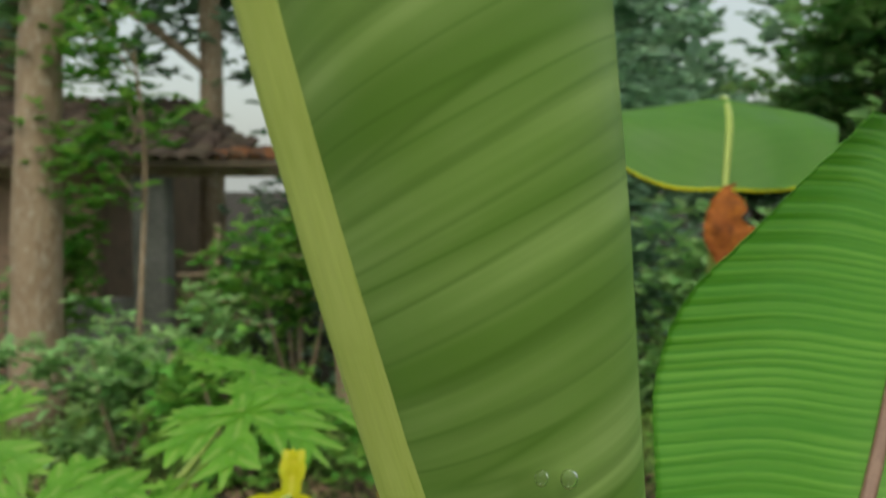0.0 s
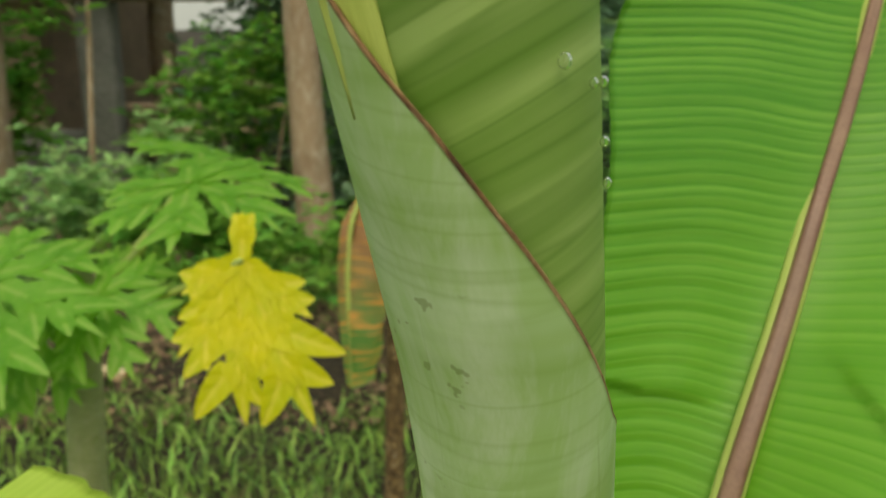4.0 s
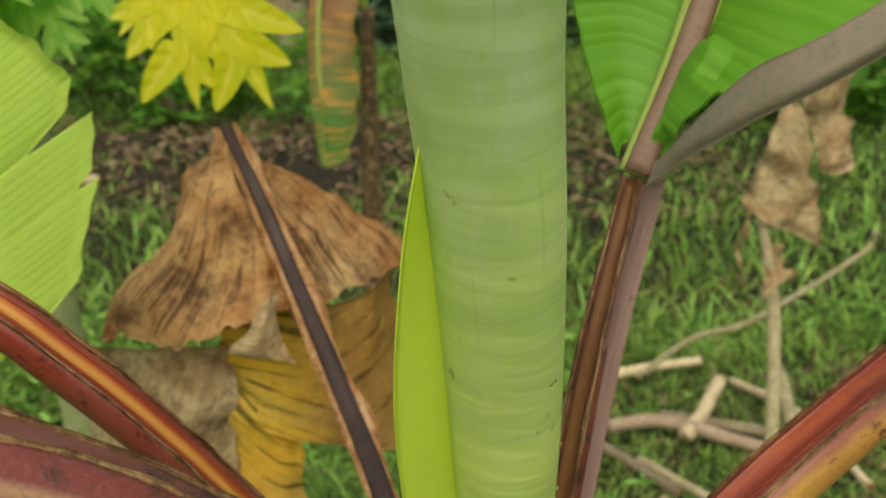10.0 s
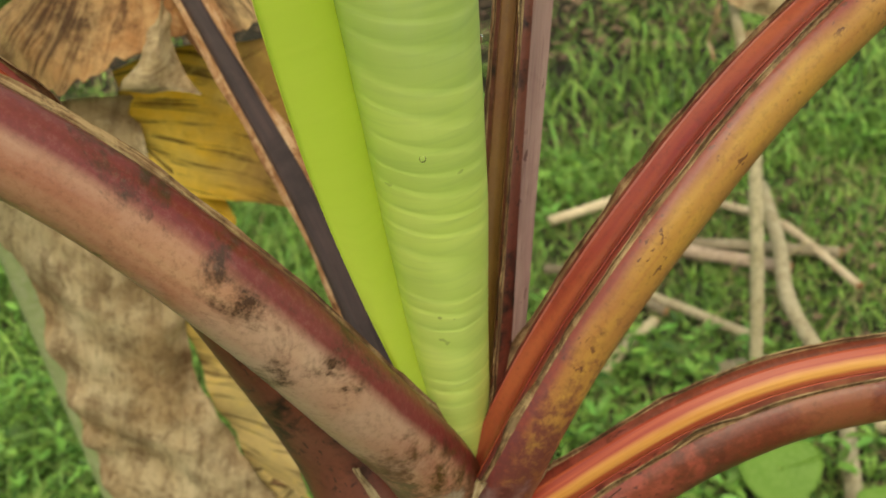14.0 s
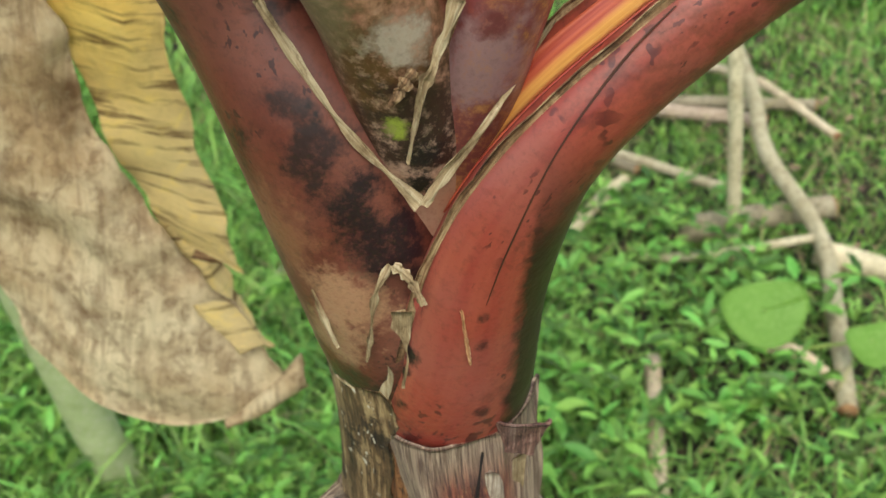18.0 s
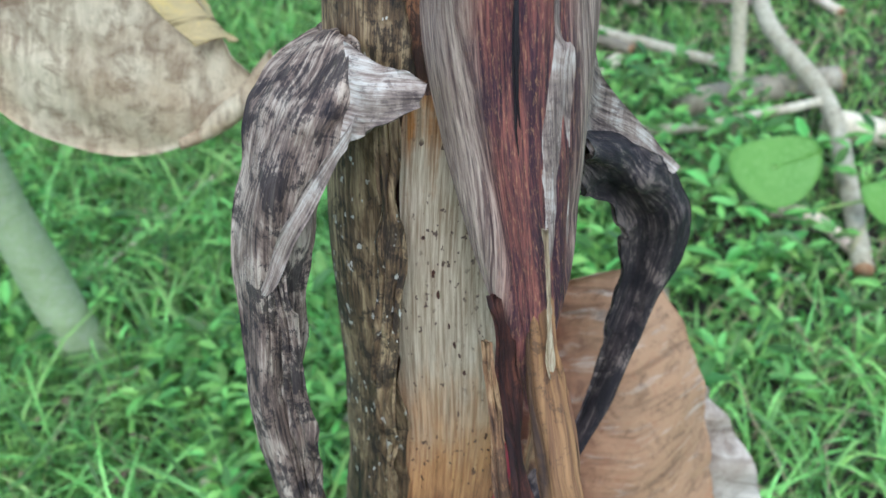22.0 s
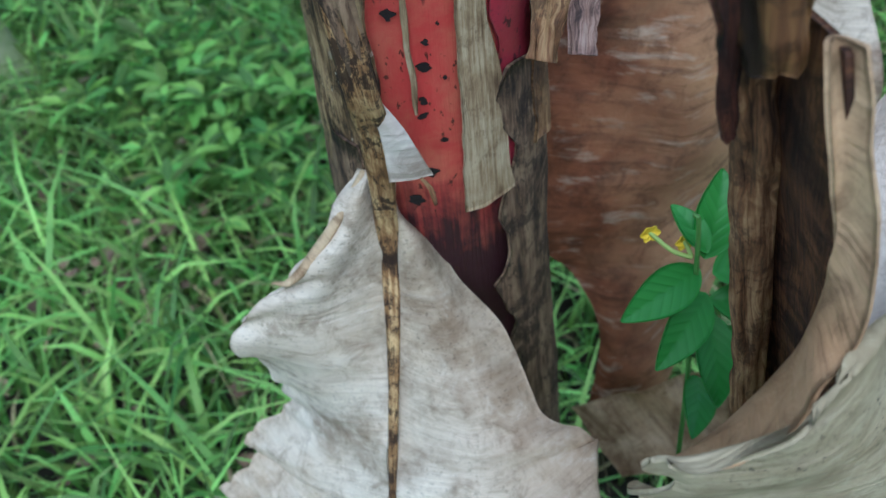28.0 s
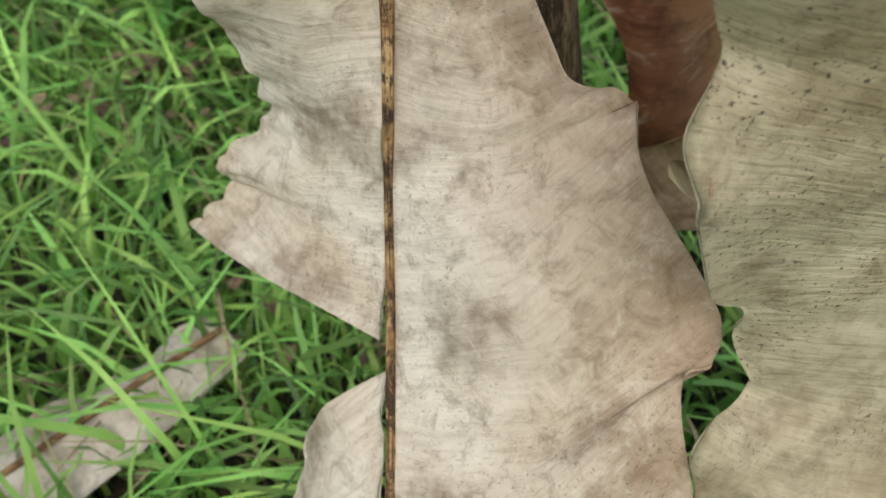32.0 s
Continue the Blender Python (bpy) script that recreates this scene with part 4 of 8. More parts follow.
RR = [0.008, 0.0135, 0.0165, 0.0185, 0.0192, 0.0203, 0.0231, 0.0256, 0.0284, 0.0322, 0.034, 0.032, 0.026]


def roll_grid(z0, z1, a0, a1, lift, nz=120, na=48, spiral=0.0):
    """Grid on the furled leaf; a0 and a1 are edge angles along it (-90 faces the lane)."""
    C = curve(ROLL, 600)
    z = np.linspace(z0, z1, nz)
    cx, cy = np.interp(z, C[:, 2], C[:, 0]), np.interp(z, C[:, 2], C[:, 1])
    r = np.interp(z, [p[2] for p in ROLL], RR) + lift
    k = np.linspace(0, 1, na)
    L = np.radians(curve([(v, 0, 0) for v in a0], nz)[:, 0])
    E = np.radians(curve([(v, 0, 0) for v in a1], nz)[:, 0])
    A = L[:, None] * (1 - k) + E[:, None] * k
    rr = r[:, None] * (1 - spiral * k[None, :]) + 0.0005 * wob(A * 3, z[:, None] * 30, 77)
    P = np.stack([cx[:, None] + rr * np.cos(A), cy[:, None] + rr * np.sin(A) * 0.9, z[:, None] + 0.28 * rr * np.sin(A)], -1)
    return P, np.stack([z[:, None] + 0 * A, (A + math.radians(90)) * r.mean()], -1)


P, uv = roll_grid(0.985, 2.0, [-250, -250, -250], [110, 110, 110], -0.0016, 150, 60, 0.03)
uv = np.stack([P[..., 2], P[..., 0] - P[:, :, 0].mean(1)[:, None]], -1)
furled = sheet("furled_leaf", P, M_inner, plant, "furled young banana leaf, yellow-green", 0.0008, uv)
P, uv = roll_grid(0.985, 1.628, [-235, -235, -235, -235, -228, -205], [112, 110, 100, 60, -10, -178], 0.0006, 150, 60)
# the outer wrap stays closed low down and its margin winds up to the other side
z = P[:, 0, 2]
sz = np.linspace(0.985, 1.628, 150)
edge_a = np.interp(sz, [0.985, 1.44, 1.50, 1.512, 1.54, 1.565, 1.59, 1.612, 1.628], [112, 60, 0, -25, -55, -82, -112, -150, -185])
k = np.linspace(0, 1, 60)
C = curve(ROLL, 600)
A = np.radians(-235) * (1 - k)[None, :] + np.radians(edge_a)[:, None] * k[None, :]
r = np.interp(sz, [p[2] for p in ROLL], RR) + 0.0006
rr = r[:, None] + 0.0005 * wob(A * 3, sz[:, None] * 30, 77) + 0.0022 * np.clip((sz - 1.52) / 0.06, 0, 1)[:, None] * np.clip((-np.degrees(A) - 50) / 60, 0, 1)
P = np.stack([np.interp(sz, C[:, 2], C[:, 0])[:, None] + rr * np.cos(A), np.interp(sz, C[:, 2], C[:, 1])[:, None] + rr * np.sin(A) * 0.9, sz[:, None] + 0.28 * rr * np.sin(A)], -1)
uv = np.stack([sz[:, None] + 0.18 * (A + 1.57) * 0.022, (A + 1.57) * r[:, None]], -1)
wrap = sheet("leaf_wrap", P, M_roll, furled, "pale waxy grey-green leaf underside", 0.0009, uv)
E_line = P[55:, -1] + (P[55:, -1] - P[55:, -2]) * 0.1
sweep("wrap_margin", E_line, 0.0006, 0.0006, M_margin, wrap, "thin brown dried margin", nv=6)
# midrib on the unfurling side
zr = np.linspace(1.588, 2.0, 60)
ar = np.radians(np.interp(zr, [1.55, 1.65, 1.74, 2.0], [-128, -150, -160, -165]))
rz = np.interp(zr, [p[2] for p in ROLL], RR)
mid = np.stack([np.interp(zr, C[:, 2], C[:, 0]) + rz * np.cos(ar), np.interp(zr, C[:, 2], C[:, 1]) + rz * np.sin(ar) * 0.9, zr + 0.28 * rz * np.sin(ar)], -1)
sweep("midrib", mid, [0.0058, 0.0068, 0.0076, 0.0086, 0.0095], [0.0006, 0.0022, 0.0023, 0.0024, 0.0026], M_palerib, furled, "pale yellow-green midrib", up=(0.5, 1, 0.2), nv=16)
# free bright margin beside the roll
P = loft([[(0.062, 0.36, 1.02), (0.053, 0.352, 1.10), (0.05, 0.34, 1.17), (0.046, 0.322, 1.24), (0.042, 0.304, 1.30), (0.038, 0.292, 1.338)],
          [(0.056, 0.352, 1.03), (0.044, 0.342, 1.10), (0.038, 0.328, 1.17), (0.035, 0.31, 1.24), (0.034, 0.298, 1.30), (0.036, 0.290, 1.340)],
          [(0.052, 0.352, 1.045), (0.037, 0.338, 1.11), (0.028, 0.322, 1.17), (0.0235, 0.302, 1.24), (0.027, 0.288, 1.30), (0.034, 0.286, 1.342)]], 70, 14)
sheet("free_margin", P, M_strip, furled, "bright yellow-green free leaf margin", 0.0007)


def drop_at(p, r, parent):
    a, b = np.linspace(0, np.pi, 8), np.linspace(0, 2 * np.pi, 12, endpoint=False)
    V = np.array([(p[0] + r * math.sin(i) * math.cos(j), p[1] - 0.6 * r * math.cos(i) * 0.9, p[2] + r * math.sin(i) * math.sin(j) * 1.2) for i in a for j in b])
    i = np.arange(96).reshape(8, 12)
    j = np.roll(i, -1, 1)
    mesh_object("water_drop", V, np.stack([i[:-1], j[:-1], j[1:], i[1:]], -1).reshape(-1, 4), M_drop, parent, "clear water drop")


def on_roll(z, a, lift=0.001):
    r = float(np.interp(z, [p[2] for p in ROLL], RR)) + lift
    q = math.radians(a)
    return (float(np.interp(z, C[:, 2], C[:, 0])) + r * math.cos(q), float(np.interp(z, C[:, 2], C[:, 1])) + r * math.sin(q) * 0.9, z + 0.28 * r * math.sin(q))


for z_, a_, r_ in ((1.652, -82, 0.0011), (1.651, -72, 0.0014), (1.624, -58, 0.0009), (1.600, -56, 0.0011), (1.594, -40, 0.0007), (1.593, -32, 0.0008), (1.581, -33, 0.0008), (1.572, -32, 0.0008), (1.253, -46, 0.0007), (1.253, -40, 0.0007), (1.215, -18, 0.0008), (1.19, -14, 0.0009), (1.163, -97, 0.0008), (1.232, -16, 0.0007)):
    drop_at(on_roll(z_, a_), r_ * 1.25, furled)


# ---- living petioles and blades ----
def petiole(pts, rx, ry, mat, label, up, groove=0.62, gw=0.5, gmat=None, n=70, seed=1, gpos=math.pi / 2, seam=None, g0=0):
    Cc = curve(pts, n)
    ob = sweep("petiole", Cc, rx, ry, mat, plant, label, up, 36, groove, gw, True, 0.012, seed, gpos)
    T = np.gradient(Cc, axis=0)
    T /= np.linalg.norm(T, axis=1, keepdims=True)
    Sd = np.cross(T, np.array(up, float))
    Sd /= np.linalg.norm(Sd, axis=1, keepdims=True)
    Nn = np.cross(Sd, T)
    s = np.linspace(0, 1, n)
    ax = np.interp(s, np.linspace(0, 1, len(rx)), rx)
    ay = np.interp(s, np.linspace(0, 1, len(ry)), ry)
    for sg in (-1, 1):
        a = gpos + sg * gw * 1.45
        m = 1 - groove * math.exp(-(1.45) ** 2)
        line = Cc + Sd * (ax * math.cos(a) * m)[:, None] + Nn * (ay * math.sin(a) * m)[:, None]
        k = wob(s * 60, s * 0, seed + 9 + sg, 4)
        wid = 0.0016 + 0.0012 * np.abs(k)
        lift = np.stack([line + Nn * -0.0004, line + Nn * wid[:, None] + Sd * (sg * 0.0004 * k)[:, None]], 1)
        lift = np.concatenate([lift[:, :1], lift[:, :1] * 0.5 + lift[:, 1:] * 0.5, lift[:, 1:]], 1)
        sheet("petiole_margin", lift, M_margin, ob, "thin brown dried margin", 0.0006)
    if seam is not None:
        a = np.linspace(seam[0], seam[1], n)
        line = Cc + Sd * ((ax + 0.0004) * np.cos(a))[:, None] + Nn * ((ay + 0.0004) * np.sin(a))[:, None]
        sweep("petiole_seam", line[18:], 0.00045, 0.00045, M_black, ob, "thin black line along the petiole", nv=6)
    if gmat:
        w = np.linspace(-0.85, 0.85, 13)
        G = Cc[:, None, :] + Sd[:, None, :] * (ax[:, None] * np.sin(w * gw)[None, :] * 0.9)[..., None] + Nn[:, None, :] * (ay[:, None] * (1 - groove * 0.93 * np.exp(-w ** 2 * 1.0))[None, :] * np.cos(w * gw)[None, :] * 1.0 + 0.0006)[..., None]
        sheet("petiole_groove", G[g0:], gmat, ob, "yellowish inner groove of the petiole", 0.0006)
    return ob


P_B = [(0.074, 0.375, 0.99), (0.083, 0.372, 1.06), (0.094, 0.382, 1.13), (0.108, 0.395, 1.21), (0.127, 0.417, 1.278)]
petB = petiole(P_B, [0.008, 0.0085, 0.008, 0.0075, 0.006], [0.008, 0.008, 0.008, 0.007, 0.006], M_petdark, "maroon banana petiole carrying the large green leaf", (-0.6, -1, 0.1), 0.55, 0.5, M_groovedark, seed=3)
fl = np.stack([curve([(p[0] + dx, p[1] + dy, p[2]) for p in P_B], 60) for dx, dy in ((0.002, -0.006), (0.008, -0.004), (0.013, 0.002))], 1)
sheet("petiole_flange", fl, M_pink, petB, "pinkish grey side of the petiole", 0.0015)
petiole([(0.064, 0.376, 0.935), (0.061, 0.366, 0.975), (0.053, 0.352, 1.02), (0.030, 0.333, 1.074), (0.004, 0.321, 1.123), (-0.03, 0.316, 1.169), (-0.072, 0.308, 1.209), (-0.12, 0.295, 1.238), (-0.2, 0.28, 1.27)], [0.019, 0.018, 0.0158, 0.0152, 0.0143, 0.0135, 0.0128, 0.012], [0.019, 0.0185, 0.0158, 0.015, 0.0143, 0.0135, 0.0128, 0.012], M_pet, "thick maroon petiole with grey bloom and brown scuffs", (0.3, 0.75, 0.8), 0.55, 0.45, M_groove, seed=5)
petiole([(0.062, 0.38, 0.99), (0.035, 0.388, 1.03), (0.006, 0.394, 1.064), (-0.027, 0.400, 1.103), (-0.055, 0.400, 1.142), (-0.085, 0.397, 1.184), (-0.110, 0.395, 1.214), (-0.14, 0.395, 1.243), (-0.20, 0.40, 1.275)], [0.013, 0.0125, 0.012, 0.012, 0.0118, 0.0115, 0.011], [0.013, 0.0125, 0.012, 0.012, 0.0118, 0.0115, 0.011], M_petred, "red-brown petiole with a yellow groove", (0.45, -0.5, 0.75), 0.55, 0.42, M_groove, seed=6)
petiole([(0.058, 0.388, 0.84), (0.052, 0.383, 0.89), (0.043, 0.376, 0.935), (0.033, 0.373, 0.98), (0.02, 0.378, 1.02), (0.002, 0.373, 1.068), (-0.022, 0.370, 1.118), (-0.062, 0.362, 1.165), (-0.105, 0.352, 1.200), (-0.17, 0.345, 1.235)], [0.0315, 0.031, 0.027, 0.022, 0.018, 0.014, 0.012, 0.011], [0.0315, 0.030, 0.026, 0.021, 0.017, 0.014, 0.012, 0.011], M_petdark, "dark red lower petiole", (0.3, 0.6, 0.8), 0.5, 0.5, None, seed=7)
petiole([(0.068, 0.374, 0.93), (0.072, 0.365, 0.975), (0.084, 0.354, 1.02), (0.109, 0.358, 1.063), (0.144, 0.368, 1.104), (0.186, 0.384, 1.140), (0.238, 0.405, 1.170), (0.32, 0.44, 1.21)], [0.017, 0.016, 0.016, 0.016, 0.016, 0.016, 0.0155], [0.017, 0.016, 0.016, 0.016, 0.016, 0.0155, 0.0155], M_petyel, "red and yellow petiole with a deep groove", (-0.72, -0.08, 0.7), 0.6, 0.62, M_petinner, seed=8)
petF = petiole([(0.057, 0.389, 0.835), (0.060, 0.383, 0.86), (0.063, 0.373, 0.89), (0.072, 0.363, 0.932), (0.09, 0.352, 0.972), (0.12, 0.348, 0.999), (0.16, 0.345, 1.024), (0.205, 0.342, 1.037), (0.28, 0.335, 1.042)], [0.0295, 0.031, 0.0305, 0.0265, 0.0208, 0.0178, 0.0168, 0.016, 0.015], [0.0305, 0.032, 0.030, 0.0255, 0.0203, 0.0178, 0.0168, 0.016, 0.015], M_petred, "red outer petiole curving outward, black line along it", (-0.35, -0.22, 1), 0.55, 0.5, M_groove, seed=9, g0=30)


GM = [(0.0251, 0.3551, 1.0212), (0.0273, 0.3547, 1.0153), (0.0351, 0.3509, 0.9975), (0.0415, 0.3489, 0.9843), (0.0488, 0.3478, 0.9733), (0.0569, 0.3438, 0.9626)]
FM = [(0.1029, 0.3607, 1.0052), (0.0893, 0.3512, 0.9956), (0.0759, 0.3417, 0.9847), (0.0631, 0.345, 0.9686), (0.0576, 0.3436, 0.9625)]
CM = [(0.0712, 0.3393, 1.0193), (0.0643, 0.3388, 1.0051), (0.06, 0.3398, 0.9965), (0.055, 0.3442, 0.9758)]
CT = [(0.0592, 0.3379, 1.0042), (0.0558, 0.3388, 1.0), (0.0521, 0.3406, 0.9944)]
EM = [(0.0463, 0.3466, 0.9432), (0.041, 0.3458, 0.935), (0.0371, 0.349, 0.9164), (0.035, 0.351, 0.9063)]
FL = [(0.047, 0.3457, 0.9437), (0.051, 0.3436, 0.9394), (0.0538, 0.3411, 0.9314)]
SC = [(0.0640, 0.339, 0.930), (0.0645, 0.3385, 0.918), (0.065, 0.339, 0.908)]
SEAM = [(0.1218, 0.3323, 1.0122), (0.1086, 0.3319, 1.0003), (0.0915, 0.331, 0.9791), (0.0781, 0.3339, 0.9506), (0.071, 0.3368, 0.9305)]
sweep("petiole_seam", curve(SEAM, 50), [0.0002, 0.0004, 0.0004, 0.0003, 0.0001], [0.0002, 0.0003, 0.0003, 0.0003, 0.0001], M_spot2, petF, "thin black line along the petiole", nv=6, wobble=0.3)


def ribbon(pts, w, mat, label, seed):
    """A narrow torn strip that faces the lane."""
    Cc = curve(pts, 40)
    T = np.gradient(Cc, axis=0)
    T /= np.linalg.norm(T, axis=1, keepdims=True)
    Sd = np.cross(T, np.array([0, -1, 0.5]))
    Sd /= np.linalg.norm(Sd, axis=1, keepdims=True)
    s = np.linspace(0, 1, 40)
    k = np.linspace(-1, 1, 7)
    wv = 0.6 * np.interp(s, np.linspace(0, 1, len(w)), w) * (1 + 0.4 * wob(s * 25, s * 0, seed, 4))
    P = Cc[:, None] + Sd[:, None] * (wv[:, None] * k)[..., None] + np.array([0, -1, 0.3]) * (0.0004 * (1 - k ** 2))[None, :, None] + np.array([0, -1, 0]) * (0.0005 * wob(s[:, None] * 20, k[None, :] * 3, seed + 3))[..., None]
    return sheet("torn_margin", P, mat, plant, label, 0.0005)


ribbon(FM, [0.0007, 0.0009, 0.0012, 0.0018, 0.0026], M_peel, "dry tan margin of the red petiole", 301)
ribbon(GM, [0.0016, 0.0018, 0.0016, 0.0014, 0.0016, 0.0026], M_peel, "dry tan margin of the dark petiole", 302)
ribbon(CM, [0.0026, 0.0024, 0.0026, 0.0016, 0.0008], M_peel, "torn dry tan sheath in the fork", 303)
ribbon(CT, [0.0022, 0.0026, 0.0008], M_margin, "torn brown sheath scrap in the fork", 307)
ribbon(EM, [0.0014, 0.0014, 0.001, 0.0005], M_peel, "pale torn sheath edge", 304)
ribbon(FL, [0.0022, 0.002, 0.0014], M_peel, "small dry torn flap", 305)
ribbon([(0.0230, 0.3656, 0.9505), (0.0227, 0.3596, 0.9395), (0.0245, 0.3569, 0.9220), (0.0270, 0.3554, 0.9103)], [0.0006, 0.0014, 0.0016, 0.0008], M_peel, "dry grey sheath edge standing off the stem", 308)
ribbon(SC, [0.0003, 0.0008, 0.0003], M_ribpale, "pale scratch in the red sheath", 306)

# large green leaf
MB = [(0.127, 0.417, 1.280), (0.151, 0.440, 1.327), (0.176, 0.463, 1.391), (0.203, 0.492, 1.445), (0.232, 0.527, 1.503), (0.259, 0.560, 1.553), (0.292, 0.607, 1.612), (0.355, 0.70, 1.74)]
LB = [(0.122, 0.419, 1.287), (0.108, 0.445, 1.335), (0.098, 0.462, 1.400), (0.102, 0.478, 1.465), (0.113, 0.505, 1.525), (0.120, 0.545, 1.585), (0.142, 0.563, 1.632), (0.20, 0.595, 1.678), (0.33, 0.67, 1.78)]
RB = [(0.133, 0.411, 1.287), (0.147, 0.380, 1.320), (0.178, 0.358, 1.345), (0.245, 0.352, 1.390), (0.335, 0.41, 1.46), (0.41, 0.50, 1.56), (0.43, 0.61, 1.66), (0.37, 0.71, 1.75)]
NR = 200
zz = np.linspace(1.2875, 1.735, NR)


def at_height(line, z):
    c = curve(line, 400)
    return np.stack([np.interp(z, c[:, 2], c[:, k]) for k in (0, 1, 2)], -1)


Lm, Mm, Rm = at_height(LB, zz + 0.012 * np.clip((zz - 1.29) / 0.05, 0, 1)), at_height(MB, zz), at_height(RB, zz)
P = np.stack([curve([Lm[q], (Lm[q] + Mm[q]) / 2 + (0, 0.008, 0.004), Mm[q], (Mm[q] + Rm[q]) / 2 + (0, 0.09 * (Rm[q][0] - Mm[q][0]), 0.045 * (Rm[q][0] - Mm[q][0])), Rm[q]], 61) for q in range(NR)])
dirv = normals(P)
dirv = dirv * np.sign(-dirv[..., 1:2])
side_ = np.linspace(-1, 1, 61)[None, :]
# a tear across both halves: the upper part stands a little before the lower one
tear = 1.404 + np.where(side_ < 0, 0.024 * -side_, 0.040 - 0.06 * side_) + 0.002 * wob(P[..., 0] * 120, P[..., 0] * 0, 44)
over = P[..., 2] - tear
step = np.where(over > 0, np.exp(-np.maximum(over, 0) / 0.035), np.exp(np.minimum(over, 0) / 0.0015) * 0.0) * np.clip(np.abs(side_) * 4 - 0.7, 0, 1)
rip = 0.0005 * np.sin(np.linspace(0, 1, NR) * 230)[:, None] * np.abs(side_) ** 0.6
P = P + dirv * (0.005 * step + rip + 0.003 * wob(P[..., 0] * 20, P[..., 2] * 20, 41))[..., None]
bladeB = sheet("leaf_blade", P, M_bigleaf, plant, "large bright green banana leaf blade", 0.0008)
nb = curve(MB, 90)
sweep("midrib", nb + np.array([0.0, -0.004, 0.002]), [0.0062, 0.0055, 0.0046, 0.0042, 0.0032], [0.005, 0.0045, 0.004, 0.003, 0.002], M_rib, bladeB, "purple-brown midrib", (-0.3, -1, 0.3), 18, 0.25, 0.5)
sweep("midrib_border", nb + np.array([0.0, -0.001, 0.0005]), [0.0078, 0.0082, 0.0076, 0.0068, 0.005], [0.003, 0.003, 0.003, 0.002, 0.002], M_ribedge, bladeB, "pale green border of the midrib", (-0.3, -1, 0.3), 14)
# turned-up lower margin showing its purple underside
P = loft([[(0.133, 0.409, 1.288), (0.138, 0.387, 1.308), (0.153, 0.371, 1.333), (0.178, 0.360, 1.350), (0.245, 0.354, 1.394)],
          [(0.130, 0.404, 1.284), (0.136, 0.382, 1.303), (0.151, 0.363, 1.322), (0.175, 0.351, 1.339), (0.244, 0.344, 1.382)],
          [(0.128, 0.404, 1.279), (0.136, 0.384, 1.296), (0.150, 0.366, 1.314), (0.173, 0.354, 1.331), (0.243, 0.346, 1.374)]], 60, 11)
P = ragged(P, 1, 0.0012, 45, 90)
sheet("curled_margin", P, M_under, bladeB, "purplish grey curled leaf margin", 0.0008)

# pale leaf of the far petiole
# slanted veins run to a torn margin with deep notches
cc = np.linspace(150, 852, 240)
reach_ = np.interp(cc, [150, 240, 370, 462, 505, 534, 537, 580, 636, 648, 652, 700, 806, 834, 852], [-90, 0, 100, 160, 150, 84, 194, 201, 196, 170, 206, 200, 182, 120, 0]) + 3 * wob(cc * 0.12, cc * 0, 64, 4)
kk = np.linspace(0, 1, 26)[None, :]
ax_ = -430 + (reach_[:, None] + 430) * kk
ay_ = cc[:, None] - 0.7 * ax_
P = np.stack([-0.169 + 0.00032 * ax_ - 0.000063 * ay_, 0.548 + 0.012 * (kk - 0.4) ** 2 - 0.00002 * (ay_ - 400) + 0 * ax_, 1.421 - 0.000351 * ay_], -1)
pale = sheet("leaf_blade", crumple(P, 0.0018, 60, 61), M_lightleaf, plant, "pale yellow-green banana leaf with torn margin", 0.0008, np.stack([0.0004 * cc[:, None] + 0 * ax_, 0.00035 * ax_ + 1.0], -1))


# ---- dead hanging leaf behind the furled leaf ----
ID = [(0.05, 0.395, 0.985), (0.035, 0.44, 1.02), (0.012, 0.52, 1.055), (-0.012, 0.585, 1.085), (-0.04, 0.64, 1.132), (-0.070, 0.685, 1.19), (-0.089, 0.703, 1.229)]
deadpet = sweep("dead_midrib", curve(ID, 70), [0.0068, 0.0066, 0.0064, 0.006, 0.005, 0.004], [0.006, 0.006, 0.006, 0.005, 0.004, 0.003], M_blackrib, plant, "blackened dead midrib with pale edges", (0.2, -1, 0.6), 18, 0.35, 0.6)
for off, lab in ((-0.0072, "l"), (0.0072, "r")):
    base = curve([(p[0] + off * 0.9, p[1] + 0.001, p[2] + off * 0.25) for p in ID], 70)
    k = 0.0016 * wob(np.linspace(0, 40, 70), np.zeros(70), 5 + int(off > 0), 4)
    G = np.stack([base + np.array([-0.0028, 0.0, 0])[None] + np.stack([k, 0 * k, 0 * k], -1), base + np.array([0, -0.0018, 0]), base + np.array([0.0028, 0.0, 0])[None] - np.stack([k, 0 * k, 0 * k], -1)], 1)
    sheet("midrib_edge", G, M_ribpale, deadpet, "pale papery edge of the midrib", 0.0012)
apex = (-0.090, 0.706, 1.228)
# broad brown tent: two halves that fall from the bent midrib
P = loft([[apex, (-0.117, 0.694, 1.188), (-0.148, 0.677, 1.142), (-0.186, 0.658, 1.092)],
          [apex, (-0.112, 0.687, 1.19), (-0.132, 0.66, 1.142), (-0.155, 0.64, 1.092)],
          [apex, (-0.10, 0.682, 1.19), (-0.103, 0.65, 1.14), (-0.112, 0.632, 1.10)],
          [apex, (-0.082, 0.684, 1.195), (-0.064, 0.66, 1.158), (-0.046, 0.638, 1.12)]], 60, 40)
sheet("dead_blade", frayed(ragged(crumple(P, 0.0034, 75, 71, 0.0015), -1, 0.003, 72), 0.008, 87), M_dry, plant, "brown withered half of a dead leaf", 0.0008, turned(P))
